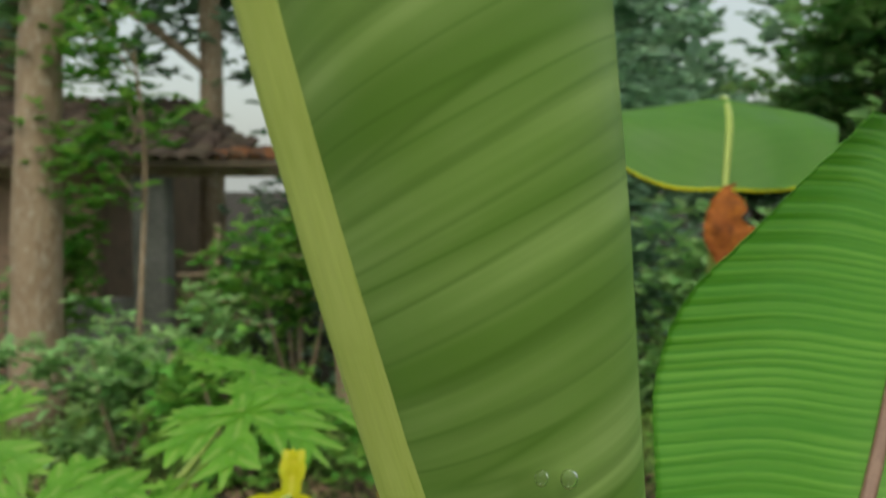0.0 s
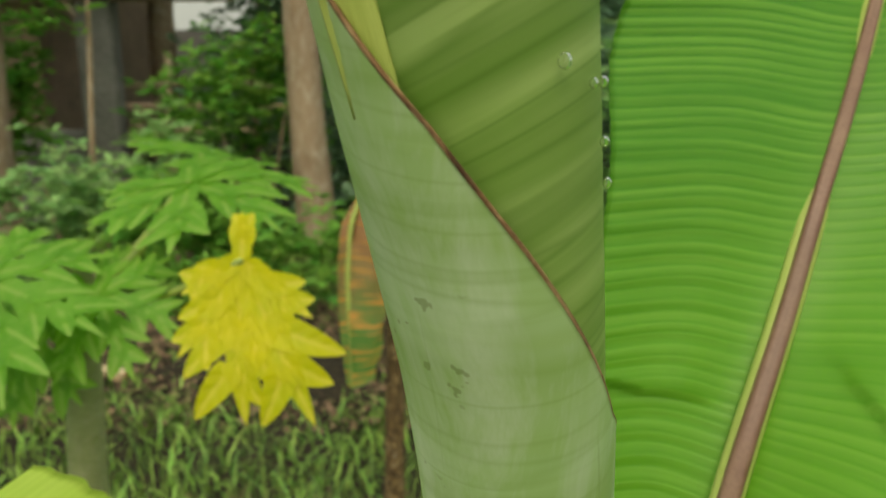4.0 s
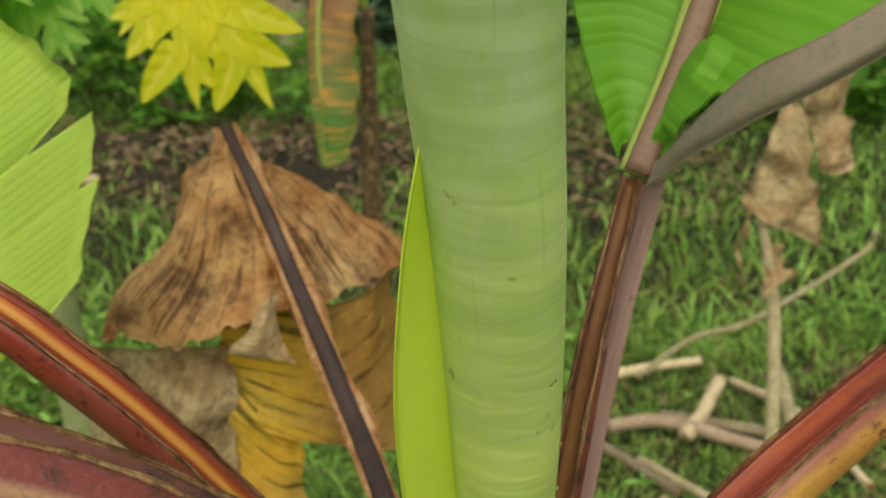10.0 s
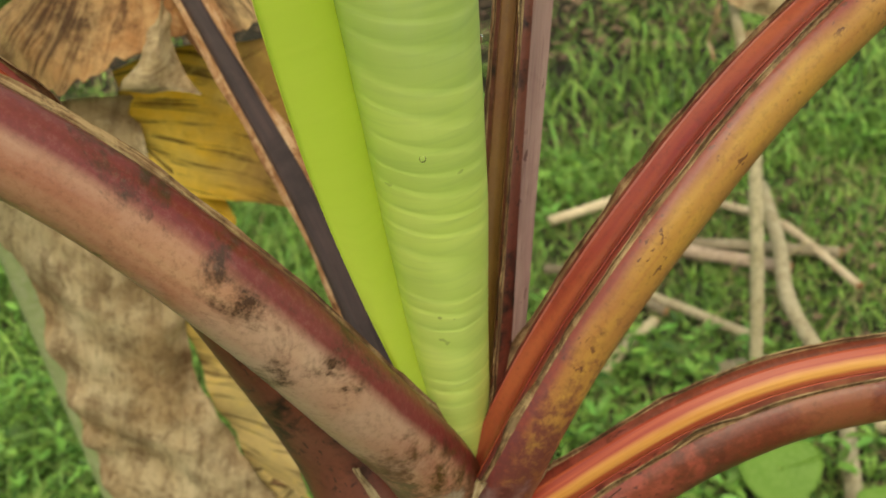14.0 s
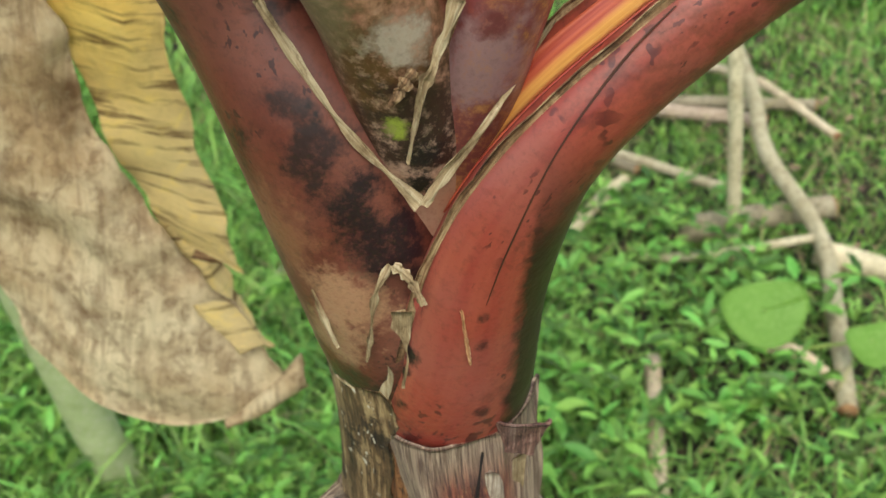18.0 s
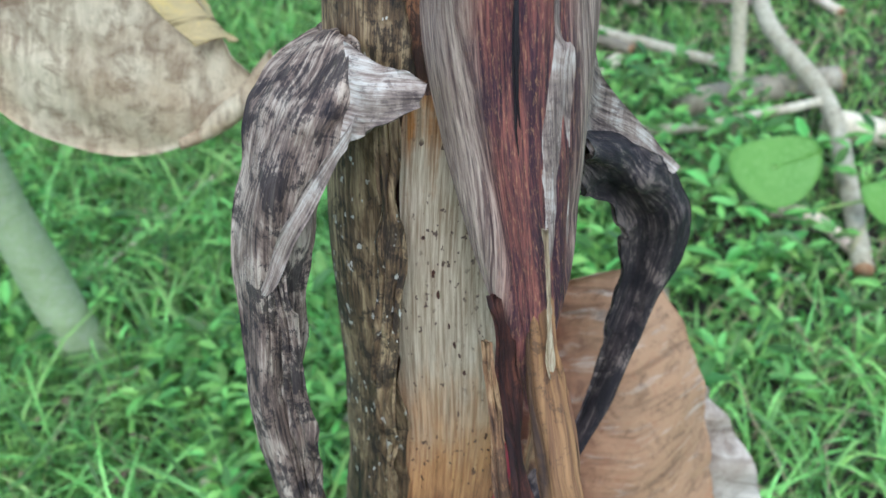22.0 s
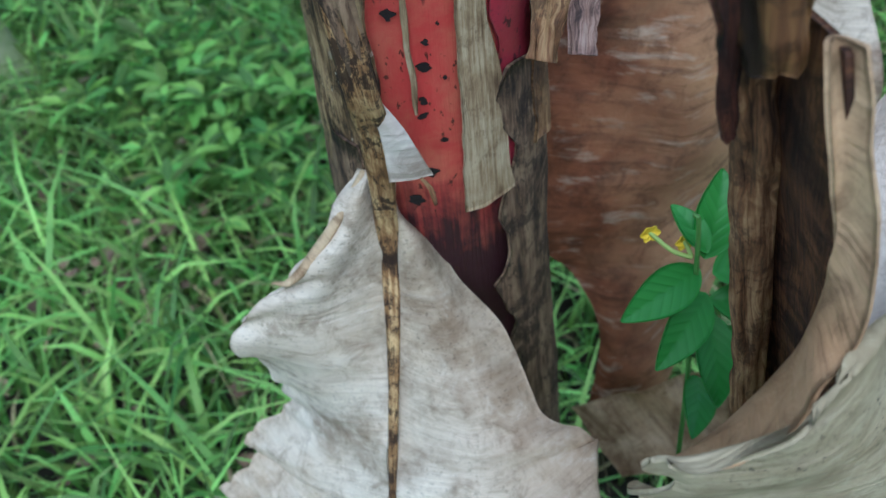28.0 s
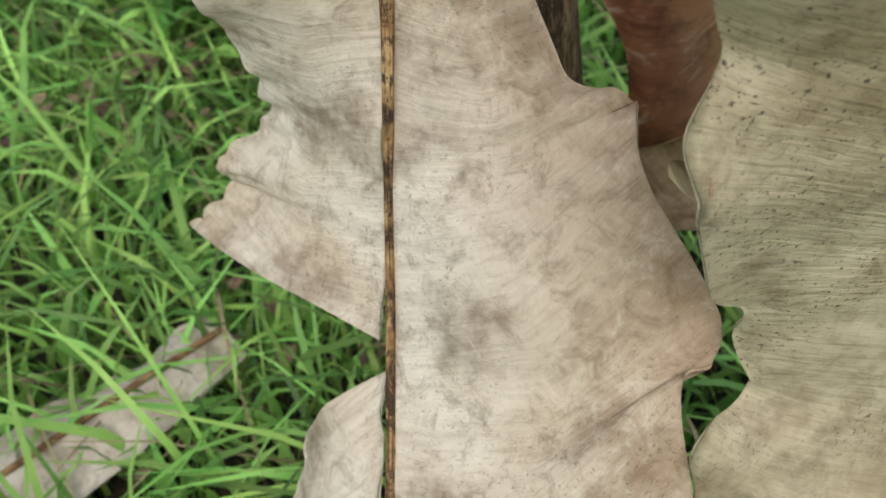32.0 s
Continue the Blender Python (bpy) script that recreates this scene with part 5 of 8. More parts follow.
P = loft([[apex, (-0.088, 0.684, 1.195), (-0.068, 0.66, 1.15), (-0.048, 0.64, 1.112)],
          [apex, (-0.072, 0.70, 1.188), (-0.038, 0.70, 1.142), (-0.004, 0.70, 1.098)],
          [apex, (-0.058, 0.717, 1.194), (-0.012, 0.737, 1.156), (0.042, 0.752, 1.110)]], 60, 40)
sheet("dead_blade", frayed(ragged(crumple(P, 0.0034, 75, 73, 0.0015), 1, 0.003, 74), 0.007, 89), M_dry, plant, "brown withered half of a dead leaf", 0.0008, turned(P))
# long tan curtain below
P = loft([[(-0.205, 0.68, 1.075), (-0.205, 0.675, 0.98), (-0.19, 0.66, 0.88), (-0.185, 0.655, 0.795), (-0.18, 0.648, 0.718)],
          [(-0.165, 0.668, 1.075), (-0.165, 0.655, 0.98), (-0.15, 0.64, 0.88), (-0.145, 0.635, 0.78), (-0.132, 0.62, 0.678)],
          [(-0.125, 0.655, 1.08), (-0.125, 0.645, 0.98), (-0.115, 0.63, 0.88), (-0.105, 0.615, 0.775), (-0.074, 0.598, 0.665)],
          [(-0.095, 0.665, 1.075), (-0.098, 0.655, 0.98), (-0.095, 0.645, 0.89), (-0.068, 0.625, 0.79), (-0.012, 0.586, 0.705)]], 90, 44)
curt = sheet("dead_blade", ragged(crumple(P, 0.004, 60, 75, 0.004), 1, 0.003, 76), M_drypale, plant, "long tan hanging dead leaf with curled foot", 0.0008, turned(P) * np.array([0.6, 1.0]))
ang = np.linspace(-0.5, 4.4, 18)
P = np.stack([np.stack([-0.062 + 0.056 * s + 0 * ang, 0.586 + (0.003 + 0.006 * s) * np.cos(ang), 0.677 + 0.032 * s ** 1.5 + (0.003 + 0.007 * s) * np.sin(ang)], -1) for s in np.linspace(0, 1, 26)])
sheet("curled_tip", crumple(P, 0.001, 160, 79), M_drypale, curt, "curled dry leaf tip", 0.001)
# yellow streaked part
P = loft([[(-0.10, 0.675, 1.09), (-0.105, 0.67, 1.05), (-0.09, 0.66, 1.01)],
          [(-0.06, 0.67, 1.10), (-0.055, 0.66, 1.05), (-0.04, 0.65, 1.0)],
          [(-0.01, 0.70, 1.09), (0.0, 0.695, 1.03), (0.01, 0.68, 0.97)],
          [(0.025, 0.76, 1.09), (0.03, 0.74, 1.03), (0.028, 0.70, 0.955)]], 40, 40)
sheet("dead_blade", ragged(crumple(P, 0.003, 70, 77, 0.003), 1, 0.004, 78), M_dryyel, plant, "yellow and brown streaked dying leaf part", 0.0008, None)
P = loft([[(-0.105, 0.67, 1.05), (-0.10, 0.655, 0.95), (-0.09, 0.645, 0.86), (-0.07, 0.63, 0.79)],
          [(-0.07, 0.665, 1.02), (-0.065, 0.65, 0.94), (-0.06, 0.64, 0.86), (-0.045, 0.615, 0.78)],
          [(-0.055, 0.67, 1.0), (-0.045, 0.655, 0.93), (-0.04, 0.64, 0.85), (-0.035, 0.605, 0.775)]], 60, 20)
sheet("dead_blade", ragged(crumple(P, 0.004, 70, 80, 0.004), 1, 0.004, 81), M_dryyel, plant, "yellow mottled dry strip", 0.0008)
P = loft([[(-0.052, 0.630, 1.142), (-0.053, 0.624, 1.120), (-0.050, 0.621, 1.098), (-0.044, 0.618, 1.085)],
          [(-0.056, 0.626, 1.138), (-0.064, 0.616, 1.112), (-0.068, 0.614, 1.099), (-0.062, 0.616, 1.092)],
          [(-0.060, 0.628, 1.134), (-0.076, 0.622, 1.108), (-0.092, 0.622, 1.094), (-0.086, 0.626, 1.090)]], 34, 20)
sheet("papery_flap", ragged(crumple(P, 0.0022, 120, 82, 0.003), 1, 0.004, 83, 150), M_drypale, plant, "pale curled papery flap", 0.0008)
# lower fold of the dying leaf with its withered point
P = loft([[(-0.0894, 0.6347, 0.8024), (-0.0747, 0.6245, 0.7726), (-0.0606, 0.6115, 0.7441), (-0.0408, 0.5944, 0.7236)],
          [(-0.0713, 0.6317, 0.8004), (-0.0566, 0.6249, 0.7768), (-0.0424, 0.6125, 0.7479), (-0.0262, 0.5941, 0.7271)],
          [(-0.0597, 0.6401, 0.7946), (-0.044, 0.6364, 0.7726), (-0.0369, 0.6214, 0.7488), (-0.0202, 0.5959, 0.7218)]], 50, 24)
sheet("dead_blade", ragged(crumple(P, 0.0028, 110, 84, 0.003), 1, 0.003, 85, 120), M_dryyel, plant, "yellow and tan folded foot of the dying leaf", 0.0008)
P = loft([[(-0.0776, 0.6295, 0.795), (-0.0596, 0.6304, 0.7864), (-0.0405, 0.6272, 0.7724)], [(-0.0781, 0.6253, 0.787), (-0.06, 0.6252, 0.780), (-0.0406, 0.6275, 0.7718)], [(-0.0781, 0.6273, 0.7799), (-0.0608, 0.6272, 0.774), (-0.0407, 0.6277, 0.7713)]], 24, 10)
sheet("withered_point", crumple(P, 0.0012, 150, 86), M_strap, plant, "dark brown withered leaf point", 0.0008)


# ---- dead petioles that hang from the stem ----
def strap(pts, w, t, mat, label, up, curl=0.5, seed=1, n=80, nv=14, hollow=1, fold=0.0):
    """A flattened, channelled dry petiole."""
    Cc = curve(pts, n)
    T = np.gradient(Cc, axis=0)
    T /= np.linalg.norm(T, axis=1, keepdims=True)
    s = np.linspace(0, 1, n)
    U = curve(up, n) if np.ndim(up) == 2 else np.tile(np.array(up, float), (n, 1))
    Sd = np.cross(T, U)
    Sd /= np.linalg.norm(Sd, axis=1, keepdims=True)
    Nn = np.cross(Sd, T)
    wv = np.interp(s, np.linspace(0, 1, len(w)), w)
    k = np.linspace(-1, 1, nv)
    ang = k[None, :] * (0.4 + 1.5 * curl)
    P = Cc[:, None] + Sd[:, None] * (wv[:, None] * np.sin(ang) / np.sin(min(1.57, 0.4 + 1.5 * curl)))[..., None] + Nn[:, None] * (wv[:, None] * (np.cos(ang) - 1) * 0.8 * hollow)[..., None]
    P = P + Nn[:, None] * (0.0009 * wob(s[:, None] * 30, k[None, :] * 9, seed))[..., None]
    if fold:
        P = P + Nn[:, None] * (fold * (1 - s[:, None]) ** 4 * (wob(s[:, None] * 16, k[None, :] * 4, seed + 3) + 0.6 * wob(s[:, None] * 50, k[None, :] * 7, seed + 4)))[..., None]
    P = ragged(ragged(P, 1, 0.0013, seed, 140), -1, 0.0013, seed + 1, 140)
    return sheet("dead_petiole", P, mat, plant, label, t)


# wide collar at the front that narrows into a channelled petiole and ends in the grey leaf
P = loft([[(0.032, 0.367, 0.865), (0.039, 0.359, 0.838), (0.042, 0.356, 0.80), (0.0465, 0.347, 0.76), (0.0575, 0.334, 0.70)],
          [(0.045, 0.351, 0.867), (0.049, 0.348, 0.834), (0.049, 0.345, 0.80), (0.052, 0.339, 0.76), (0.0585, 0.331, 0.70)],
          [(0.062, 0.348, 0.865), (0.062, 0.345, 0.83), (0.060, 0.342, 0.79), (0.060, 0.337, 0.75), (0.0595, 0.330, 0.70)],
          [(0.079, 0.354, 0.866), (0.075, 0.350, 0.83), (0.072, 0.345, 0.79), (0.068, 0.339, 0.75), (0.061, 0.330, 0.70)],
          [(0.093, 0.370, 0.868), (0.087, 0.363, 0.83), (0.083, 0.356, 0.79), (0.075, 0.346, 0.75), (0.062, 0.333, 0.70)]], 80, 40)
P = P + normals(P) * (0.0014 * wob(np.linspace(0, 17, 40)[None, :] + 1.5 * np.sin(np.linspace(0, 4, 80))[:, None], np.linspace(0, 6, 80)[:, None], 91))[..., None]
P[..., 2] += (np.linspace(1, 0, 80)[:, None] ** 8) * 0.0012 * wob(np.linspace(0, 12, 40)[None, :], np.zeros((80, 1)), 92, 4)
collar = sheet("dead_sheath", ragged(ragged(P, 1, 0.003, 93), -1, 0.002, 94), M_collar, plant, "wrinkled purple-grey dead leaf sheath wrapping the stem", 0.0016)
P = loft([[(0.066, 0.351, 0.843), (0.063, 0.349, 0.826), (0.06, 0.347, 0.799), (0.06, 0.345, 0.774), (0.058, 0.343, 0.744)], [(0.069, 0.347, 0.852), (0.067, 0.345, 0.828), (0.066, 0.343, 0.801), (0.065, 0.341, 0.777), (0.064, 0.339, 0.747)], [(0.074, 0.35, 0.842), (0.072, 0.348, 0.817), (0.077, 0.347, 0.809), (0.074, 0.345, 0.77), (0.071, 0.343, 0.739)]], 50, 14)
P = P + normals(P) * (0.0008 * wob(np.linspace(0, 9, 50)[:, None], np.linspace(0, 9, 14)[None, :], 88))[..., None]
sheet("dead_sheath", ragged(ragged(P, 1, 0.0012, 86, 140), -1, 0.0008, 87, 140), M_strapwing, plant, "grey cracked strap of dead sheath beside the collar", 0.0014)
P = loft([[(0.075, 0.352, 0.849), (0.074, 0.351, 0.835), (0.072, 0.35, 0.813)], [(0.083, 0.356, 0.848), (0.081, 0.355, 0.83), (0.079, 0.354, 0.806)]], 24, 8)
sheet("sheath_strip", ragged(P, 1, 0.0008, 84, 120), M_peel, plant, "olive-tan torn strip beside the collar", 0.0012)
# added black strip: shade in the fold between collar and strap
ribbon([(0.067, 0.347, 0.861), (0.063, 0.345, 0.842), (0.06, 0.343, 0.818), (0.059, 0.341, 0.776)], [0.0004, 0.0011, 0.0012, 0.0006], M_black, "black strip standing in for the shade between collar and strap", 83)
ang = np.linspace(0, 4.2, 16)
P = np.stack([np.stack([0.079 + 0.003 * s + 0 * ang + 0.0088 * np.cos(ang) * (0.7 + 0.3 * s), 0.352 - 0.0062 * np.sin(ang) * (0.6 + 0.4 * s), 0.853 + 0.016 * s - 0.003 * np.cos(ang * 1.3)], -1) for s in np.linspace(0, 1, 18)])
sheet("sheath_roll", crumple(P, 0.0017, 170, 95), M_purple, collar, "rolled pinkish dry tip", 0.0012)
CHAN = [(0.0605, 0.337, 0.745), (0.0585, 0.322, 0.715), (0.0555, 0.299, 0.69), (0.0505, 0.278, 0.655), (0.0480, 0.264, 0.63), (0.0485, 0.257, 0.605), (0.0520, 0.262, 0.575), (0.0570, 0.2665, 0.555)]
strap(CHAN, [0.003, 0.0060, 0.0066, 0.0066, 0.0064, 0.0060, 0.0056, 0.0050], 0.0014, M_channel, "brown channelled dry petiole hanging down the stem", (-0.35, -1, -0.4), 0.6, 96, 120, 18, 1)
P = loft([[(0.0590, 0.279, 0.566), (0.063, 0.283, 0.530), (0.072, 0.290, 0.484), (0.082, 0.296, 0.421), (0.092, 0.300, 0.366)],
          [(0.0640, 0.284, 0.564), (0.071, 0.288, 0.525), (0.082, 0.295, 0.477), (0.095, 0.301, 0.411), (0.107, 0.305, 0.354)],
          [(0.0640, 0.268, 0.564), (0.068, 0.270, 0.536), (0.079, 0.275, 0.494), (0.092, 0.280, 0.436), (0.106, 0.285, 0.381)],
          [(0.0600, 0.254, 0.566), (0.0635, 0.253, 0.549), (0.070, 0.255, 0.522), (0.080, 0.259, 0.486), (0.095, 0.265, 0.433)]], 70, 28)
sheet("dead_petiole", crumple(P, 0.0010, 120, 119), M_panel, plant, "broad dark brown lower part of the dry petiole", 0.0014)
strap([(0.0560, 0.270, 0.568), (0.0600, 0.277, 0.545), (0.0640, 0.279, 0.529), (0.0690, 0.283, 0.506), (0.0735, 0.287, 0.483), (0.0790, 0.290, 0.450), (0.0838, 0.293, 0.420), (0.0940, 0.298, 0.362)], [0.0030, 0.0044, 0.0046, 0.0047, 0.0047, 0.0045, 0.0042, 0.0040], 0.0014, M_strap, "orange-brown rolled edge of the dry petiole", (-0.25, -1, 0.2), 0.75, 119, 90, 16)
# channel wall whose dark colour also carries the shadow of the interior
strap([(0.0505, 0.339, 0.745), (0.0480, 0.329, 0.712), (0.0455, 0.307, 0.685), (0.0422, 0.286, 0.652), (0.0405, 0.273, 0.625), (0.042, 0.266, 0.597), (0.0475, 0.268, 0.57), (0.055, 0.276, 0.535)], [0.002, 0.0042, 0.0044, 0.0040, 0.0034, 0.003, 0.003, 0.002], 0.0012, M_wallred, "red-brown inner wall of the channel, darkened for its shade", (0.5, -1, -0.4), 0.3, 97, 90, 10, -1)
strap([(0.0445, 0.331, 0.735), (0.042, 0.315, 0.70), (0.0385, 0.292, 0.665), (0.036, 0.274, 0.63), (0.037, 0.266, 0.60)], [0.0012, 0.0016, 0.0018, 0.0016, 0.0008], 0.001, M_strap, "thin tan lip of the channel", (-0.2, -1, -0.3), 0.3, 98, 70, 8)
ribbon([(0.0635, 0.3345, 0.768), (0.0628, 0.3305, 0.745), (0.0615, 0.3265, 0.725), (0.061, 0.3225, 0.703)], [0.0007, 0.0012, 0.0016, 0.0005], M_peel, "thin pale torn sheath edge", 97)
strap([(0.093, 0.428, 0.568), (0.080, 0.407, 0.552), (0.068, 0.386, 0.530), (0.057, 0.364, 0.498)], [0.0045, 0.0055, 0.005, 0.0045], 0.001, M_pinkdry, "pinkish grey dry flap hanging beside the stem", (-0.2, -1, 0.1), 0.2, 99)
strap([(0.083, 0.432, 0.564), (0.068, 0.407, 0.544), (0.057, 0.386, 0.521), (0.046, 0.370, 0.495)], [0.005, 0.0055, 0.006, 0.005], 0.0014, M_strap, "brown dry sheath strip beside the stem", (-0.3, -1, 0.1), 0.3, 100)
# torn olive cup with a curled spur, and a tan curl on the other side
P = loft([[(0.048, 0.256, 0.613), (0.05, 0.254, 0.608), (0.054, 0.252, 0.604), (0.058, 0.25, 0.601), (0.063, 0.249, 0.602), (0.066, 0.249, 0.601)], [(0.05, 0.258, 0.599), (0.05, 0.252, 0.601), (0.051, 0.248, 0.602), (0.056, 0.247, 0.603), (0.062, 0.247, 0.6), (0.066, 0.248, 0.601)], [(0.055, 0.262, 0.582), (0.055, 0.256, 0.583), (0.055, 0.252, 0.584), (0.054, 0.25, 0.595), (0.058, 0.249, 0.599), (0.062, 0.249, 0.598)]], 40, 16)
sheet("dry_flap", crumple(P, 0.0008, 160, 98), M_olive, plant, "torn olive-brown dry cup with a curled spur", 0.0012)
P = loft([[(0.045, 0.266, 0.606), (0.044, 0.266, 0.598), (0.046, 0.268, 0.586), (0.049, 0.27, 0.57)], [(0.04, 0.262, 0.613), (0.038, 0.26, 0.606), (0.04, 0.262, 0.594), (0.047, 0.268, 0.573)], [(0.04, 0.264, 0.612), (0.036, 0.262, 0.603), (0.038, 0.264, 0.594), (0.045, 0.268, 0.58)]], 30, 14)
sheet("dry_flap", ragged(crumple(P, 0.0014, 160, 114), 1, 0.001, 118, 150), M_olive, plant, "small curled tan flap", 0.001)

# left dead petiole: from its fold, down to the front grey leaf
FOLD_L = [(0.022, 0.405, 0.806), (0.013, 0.398, 0.812), (-0.002, 0.382, 0.806), (-0.01, 0.374, 0.8), (-0.016, 0.369, 0.784), (-0.021, 0.366, 0.763), (-0.024, 0.363, 0.736), (-0.028, 0.361, 0.705), (-0.028, 0.36, 0.669), (-0.028, 0.36, 0.651)]
FOLD_R = [(0.021, 0.375, 0.813), (0.024, 0.356, 0.813), (0.02, 0.35, 0.805), (0.013, 0.35, 0.794), (0.005, 0.353, 0.778), (-0.001, 0.356, 0.759), (-0.008, 0.359, 0.735), (-0.014, 0.36, 0.707), (-0.016, 0.36, 0.674), (-0.016, 0.36, 0.65)]
fl_, fr_ = curve(FOLD_L, 110), curve(FOLD_R, 110)
P = np.stack([curve([fl_[q], fl_[q] * 0.66 + fr_[q] * 0.34 + (0, -0.010, 0.004), fl_[q] * 0.33 + fr_[q] * 0.67 + (0, -0.009, 0.002), fr_[q]], 34) for q in range(110)])
wr = np.linspace(0, 1, 110)[:, None]
P = P + normals(P) * (0.0016 * wob(wr * 7, np.linspace(0, 17, 34)[None, :] + 2 * wr, 110) + 0.0022 * (1 - wr) * wob(wr * 22, np.linspace(0, 5, 34)[None, :], 108))[..., None]
sheet("dead_petiole", ragged(ragged(P, 1, 0.0016, 101, 140), -1, 0.0012, 102, 140), M_strapgrey, plant, "grey-black dry petiole folded over and hanging from the stem", 0.0014)
LS = [(-0.0205, 0.358, 0.70), (-0.0215, 0.3575, 0.672), (-0.0205, 0.357, 0.645), (-0.018, 0.357, 0.60), (-0.0125, 0.356, 0.55), (-0.010, 0.357, 0.525), (-0.0085, 0.361, 0.505)]
strap(LS, [0.0076, 0.0070, 0.0068, 0.0056, 0.0046, 0.0044, 0.0036], 0.0014, M_stemblack, "grey-black dry petiole running down to the front leaf", (-0.4, -1, -0.1), 0.5, 101, 90, 18)
strap([(-0.0165, 0.3535, 0.715), (-0.019, 0.352, 0.675), (-0.0165, 0.351, 0.63), (-0.0125, 0.351, 0.59), (-0.0095, 0.351, 0.55)], [0.0012, 0.0018, 0.0024, 0.002, 0.001], 0.0008, M_strapwing, "pale twisted inner strip of the dead petiole", (-0.3, -1, 0), 0.3, 112)
P = loft([[(0.02, 0.362, 0.819), (0.026, 0.352, 0.817), (0.032, 0.345, 0.816), (0.037, 0.342, 0.813)], [(0.018, 0.352, 0.812), (0.023, 0.345, 0.813), (0.03, 0.341, 0.813), (0.036, 0.34, 0.812)], [(0.014, 0.348, 0.798), (0.02, 0.343, 0.803), (0.027, 0.341, 0.806), (0.034, 0.341, 0.81)]], 40, 16)
sheet("dry_flap", ragged(crumple(P, 0.0014, 150, 102, 0.0012), 1, 0.001, 107, 120), M_strapwing, plant, "pale folded sheath flap", 0.0012)
P = loft([[(0.02, 0.346, 0.808), (0.012, 0.345, 0.799), (0.002, 0.345, 0.786), (-0.006, 0.346, 0.774), (-0.014, 0.347, 0.759), (-0.015, 0.348, 0.754)], [(0.015, 0.345, 0.8), (0.011, 0.344, 0.793), (0.004, 0.344, 0.782), (-0.003, 0.345, 0.772), (-0.01, 0.346, 0.759), (-0.015, 0.348, 0.754)]], 46, 6)
sheet("dry_flap", ragged(crumple(P, 0.0006, 200, 109), -1, 0.001, 113, 200), M_strapwing, plant, "pale curled edge of the folded sheath", 0.0012)
strap([(0.028, 0.362, 0.80), (0.021, 0.362, 0.74), (0.013, 0.366, 0.69), (0.010, 0.372, 0.64), (0.008, 0.377, 0.60)], [0.003, 0.004, 0.004, 0.003, 0.001], 0.0012, M_stemdark, "dark dry sheath edge", (-0.7, -1, 0), 0.4, 103)
strap([(-0.010, 0.348, 0.76), (-0.014, 0.347, 0.70), (-0.016, 0.350, 0.65), (-0.014, 0.348, 0.60)], [0.002, 0.0035, 0.0025, 0.001], 0.0008, M_strapgrey, "thin pale torn fibre strip", (-0.3, -1, 0), 0.3, 104)
sweep("hanging_fibre", curve([(-0.021, 0.366, 0.634), (-0.027, 0.371, 0.618), (-0.029, 0.368, 0.605), (-0.034, 0.360, 0.588)], 30), [0.0008, 0.0008, 0.0004], [0.0008, 0.0008, 0.0004], M_strap, plant, "thin hanging dry fibre", nv=6)

# black crumpled petiole that bends at an elbow; its far end crosses the stem
EL_R = [(0.086, 0.372, 0.776), (0.105, 0.388, 0.758), (0.118, 0.396, 0.745), (0.129, 0.402, 0.733), (0.141, 0.408, 0.71), (0.137, 0.408, 0.685), (0.12, 0.404, 0.653), (0.106, 0.398, 0.627), (0.088, 0.392, 0.604)]
EL_L = [(0.088, 0.372, 0.754), (0.096, 0.384, 0.739), (0.104, 0.392, 0.722), (0.112, 0.398, 0.71), (0.112, 0.4, 0.705), (0.109, 0.402, 0.684), (0.105, 0.4, 0.657), (0.097, 0.397, 0.634), (0.085, 0.392, 0.607)]
er, el = curve(EL_R, 110), curve(EL_L, 110)
P = np.stack([curve([er[q], er[q] * 0.65 + el[q] * 0.35 + (0, -0.006, 0.001), er[q] * 0.3 + el[q] * 0.7 + (0, 0.003, 0), el[q]], 26) for q in range(110)])
P = P + normals(P) * ((0.0022 * (1 - wr) + 0.0006) * wob(wr * 20, np.linspace(0, 9, 26)[None, :] + 3 * wr, 105))[..., None]
sheet("dead_petiole", ragged(ragged(P, 1, 0.0016, 105, 140), -1, 0.0014, 106, 140), M_strapblack, plant, "black crumpled dry petiole bent at an elbow", 0.0016)
strap([(0.089, 0.393, 0.612), (0.074, 0.384, 0.598), (0.056, 0.371, 0.582), (0.0361, 0.362, 0.568)], [0.006, 0.0085, 0.006, 0.0012], 0.0014, M_strapblack, "black shrivelled petiole end crossing the stem", (-0.2, -1, 0.25), 0.4, 115)
P = loft([[(0.086, 0.375, 0.812), (0.096, 0.385, 0.785), (0.115, 0.395, 0.756), (0.131, 0.4, 0.733)], [(0.084, 0.375, 0.761), (0.093, 0.385, 0.757), (0.11, 0.392, 0.75), (0.128, 0.398, 0.732)]], 20, 8)
sheet("dry_flap", crumple(P, 0.0012, 130, 116), M_strapwing, plant, "grey crumpled scrap beside the stem", 0.001)

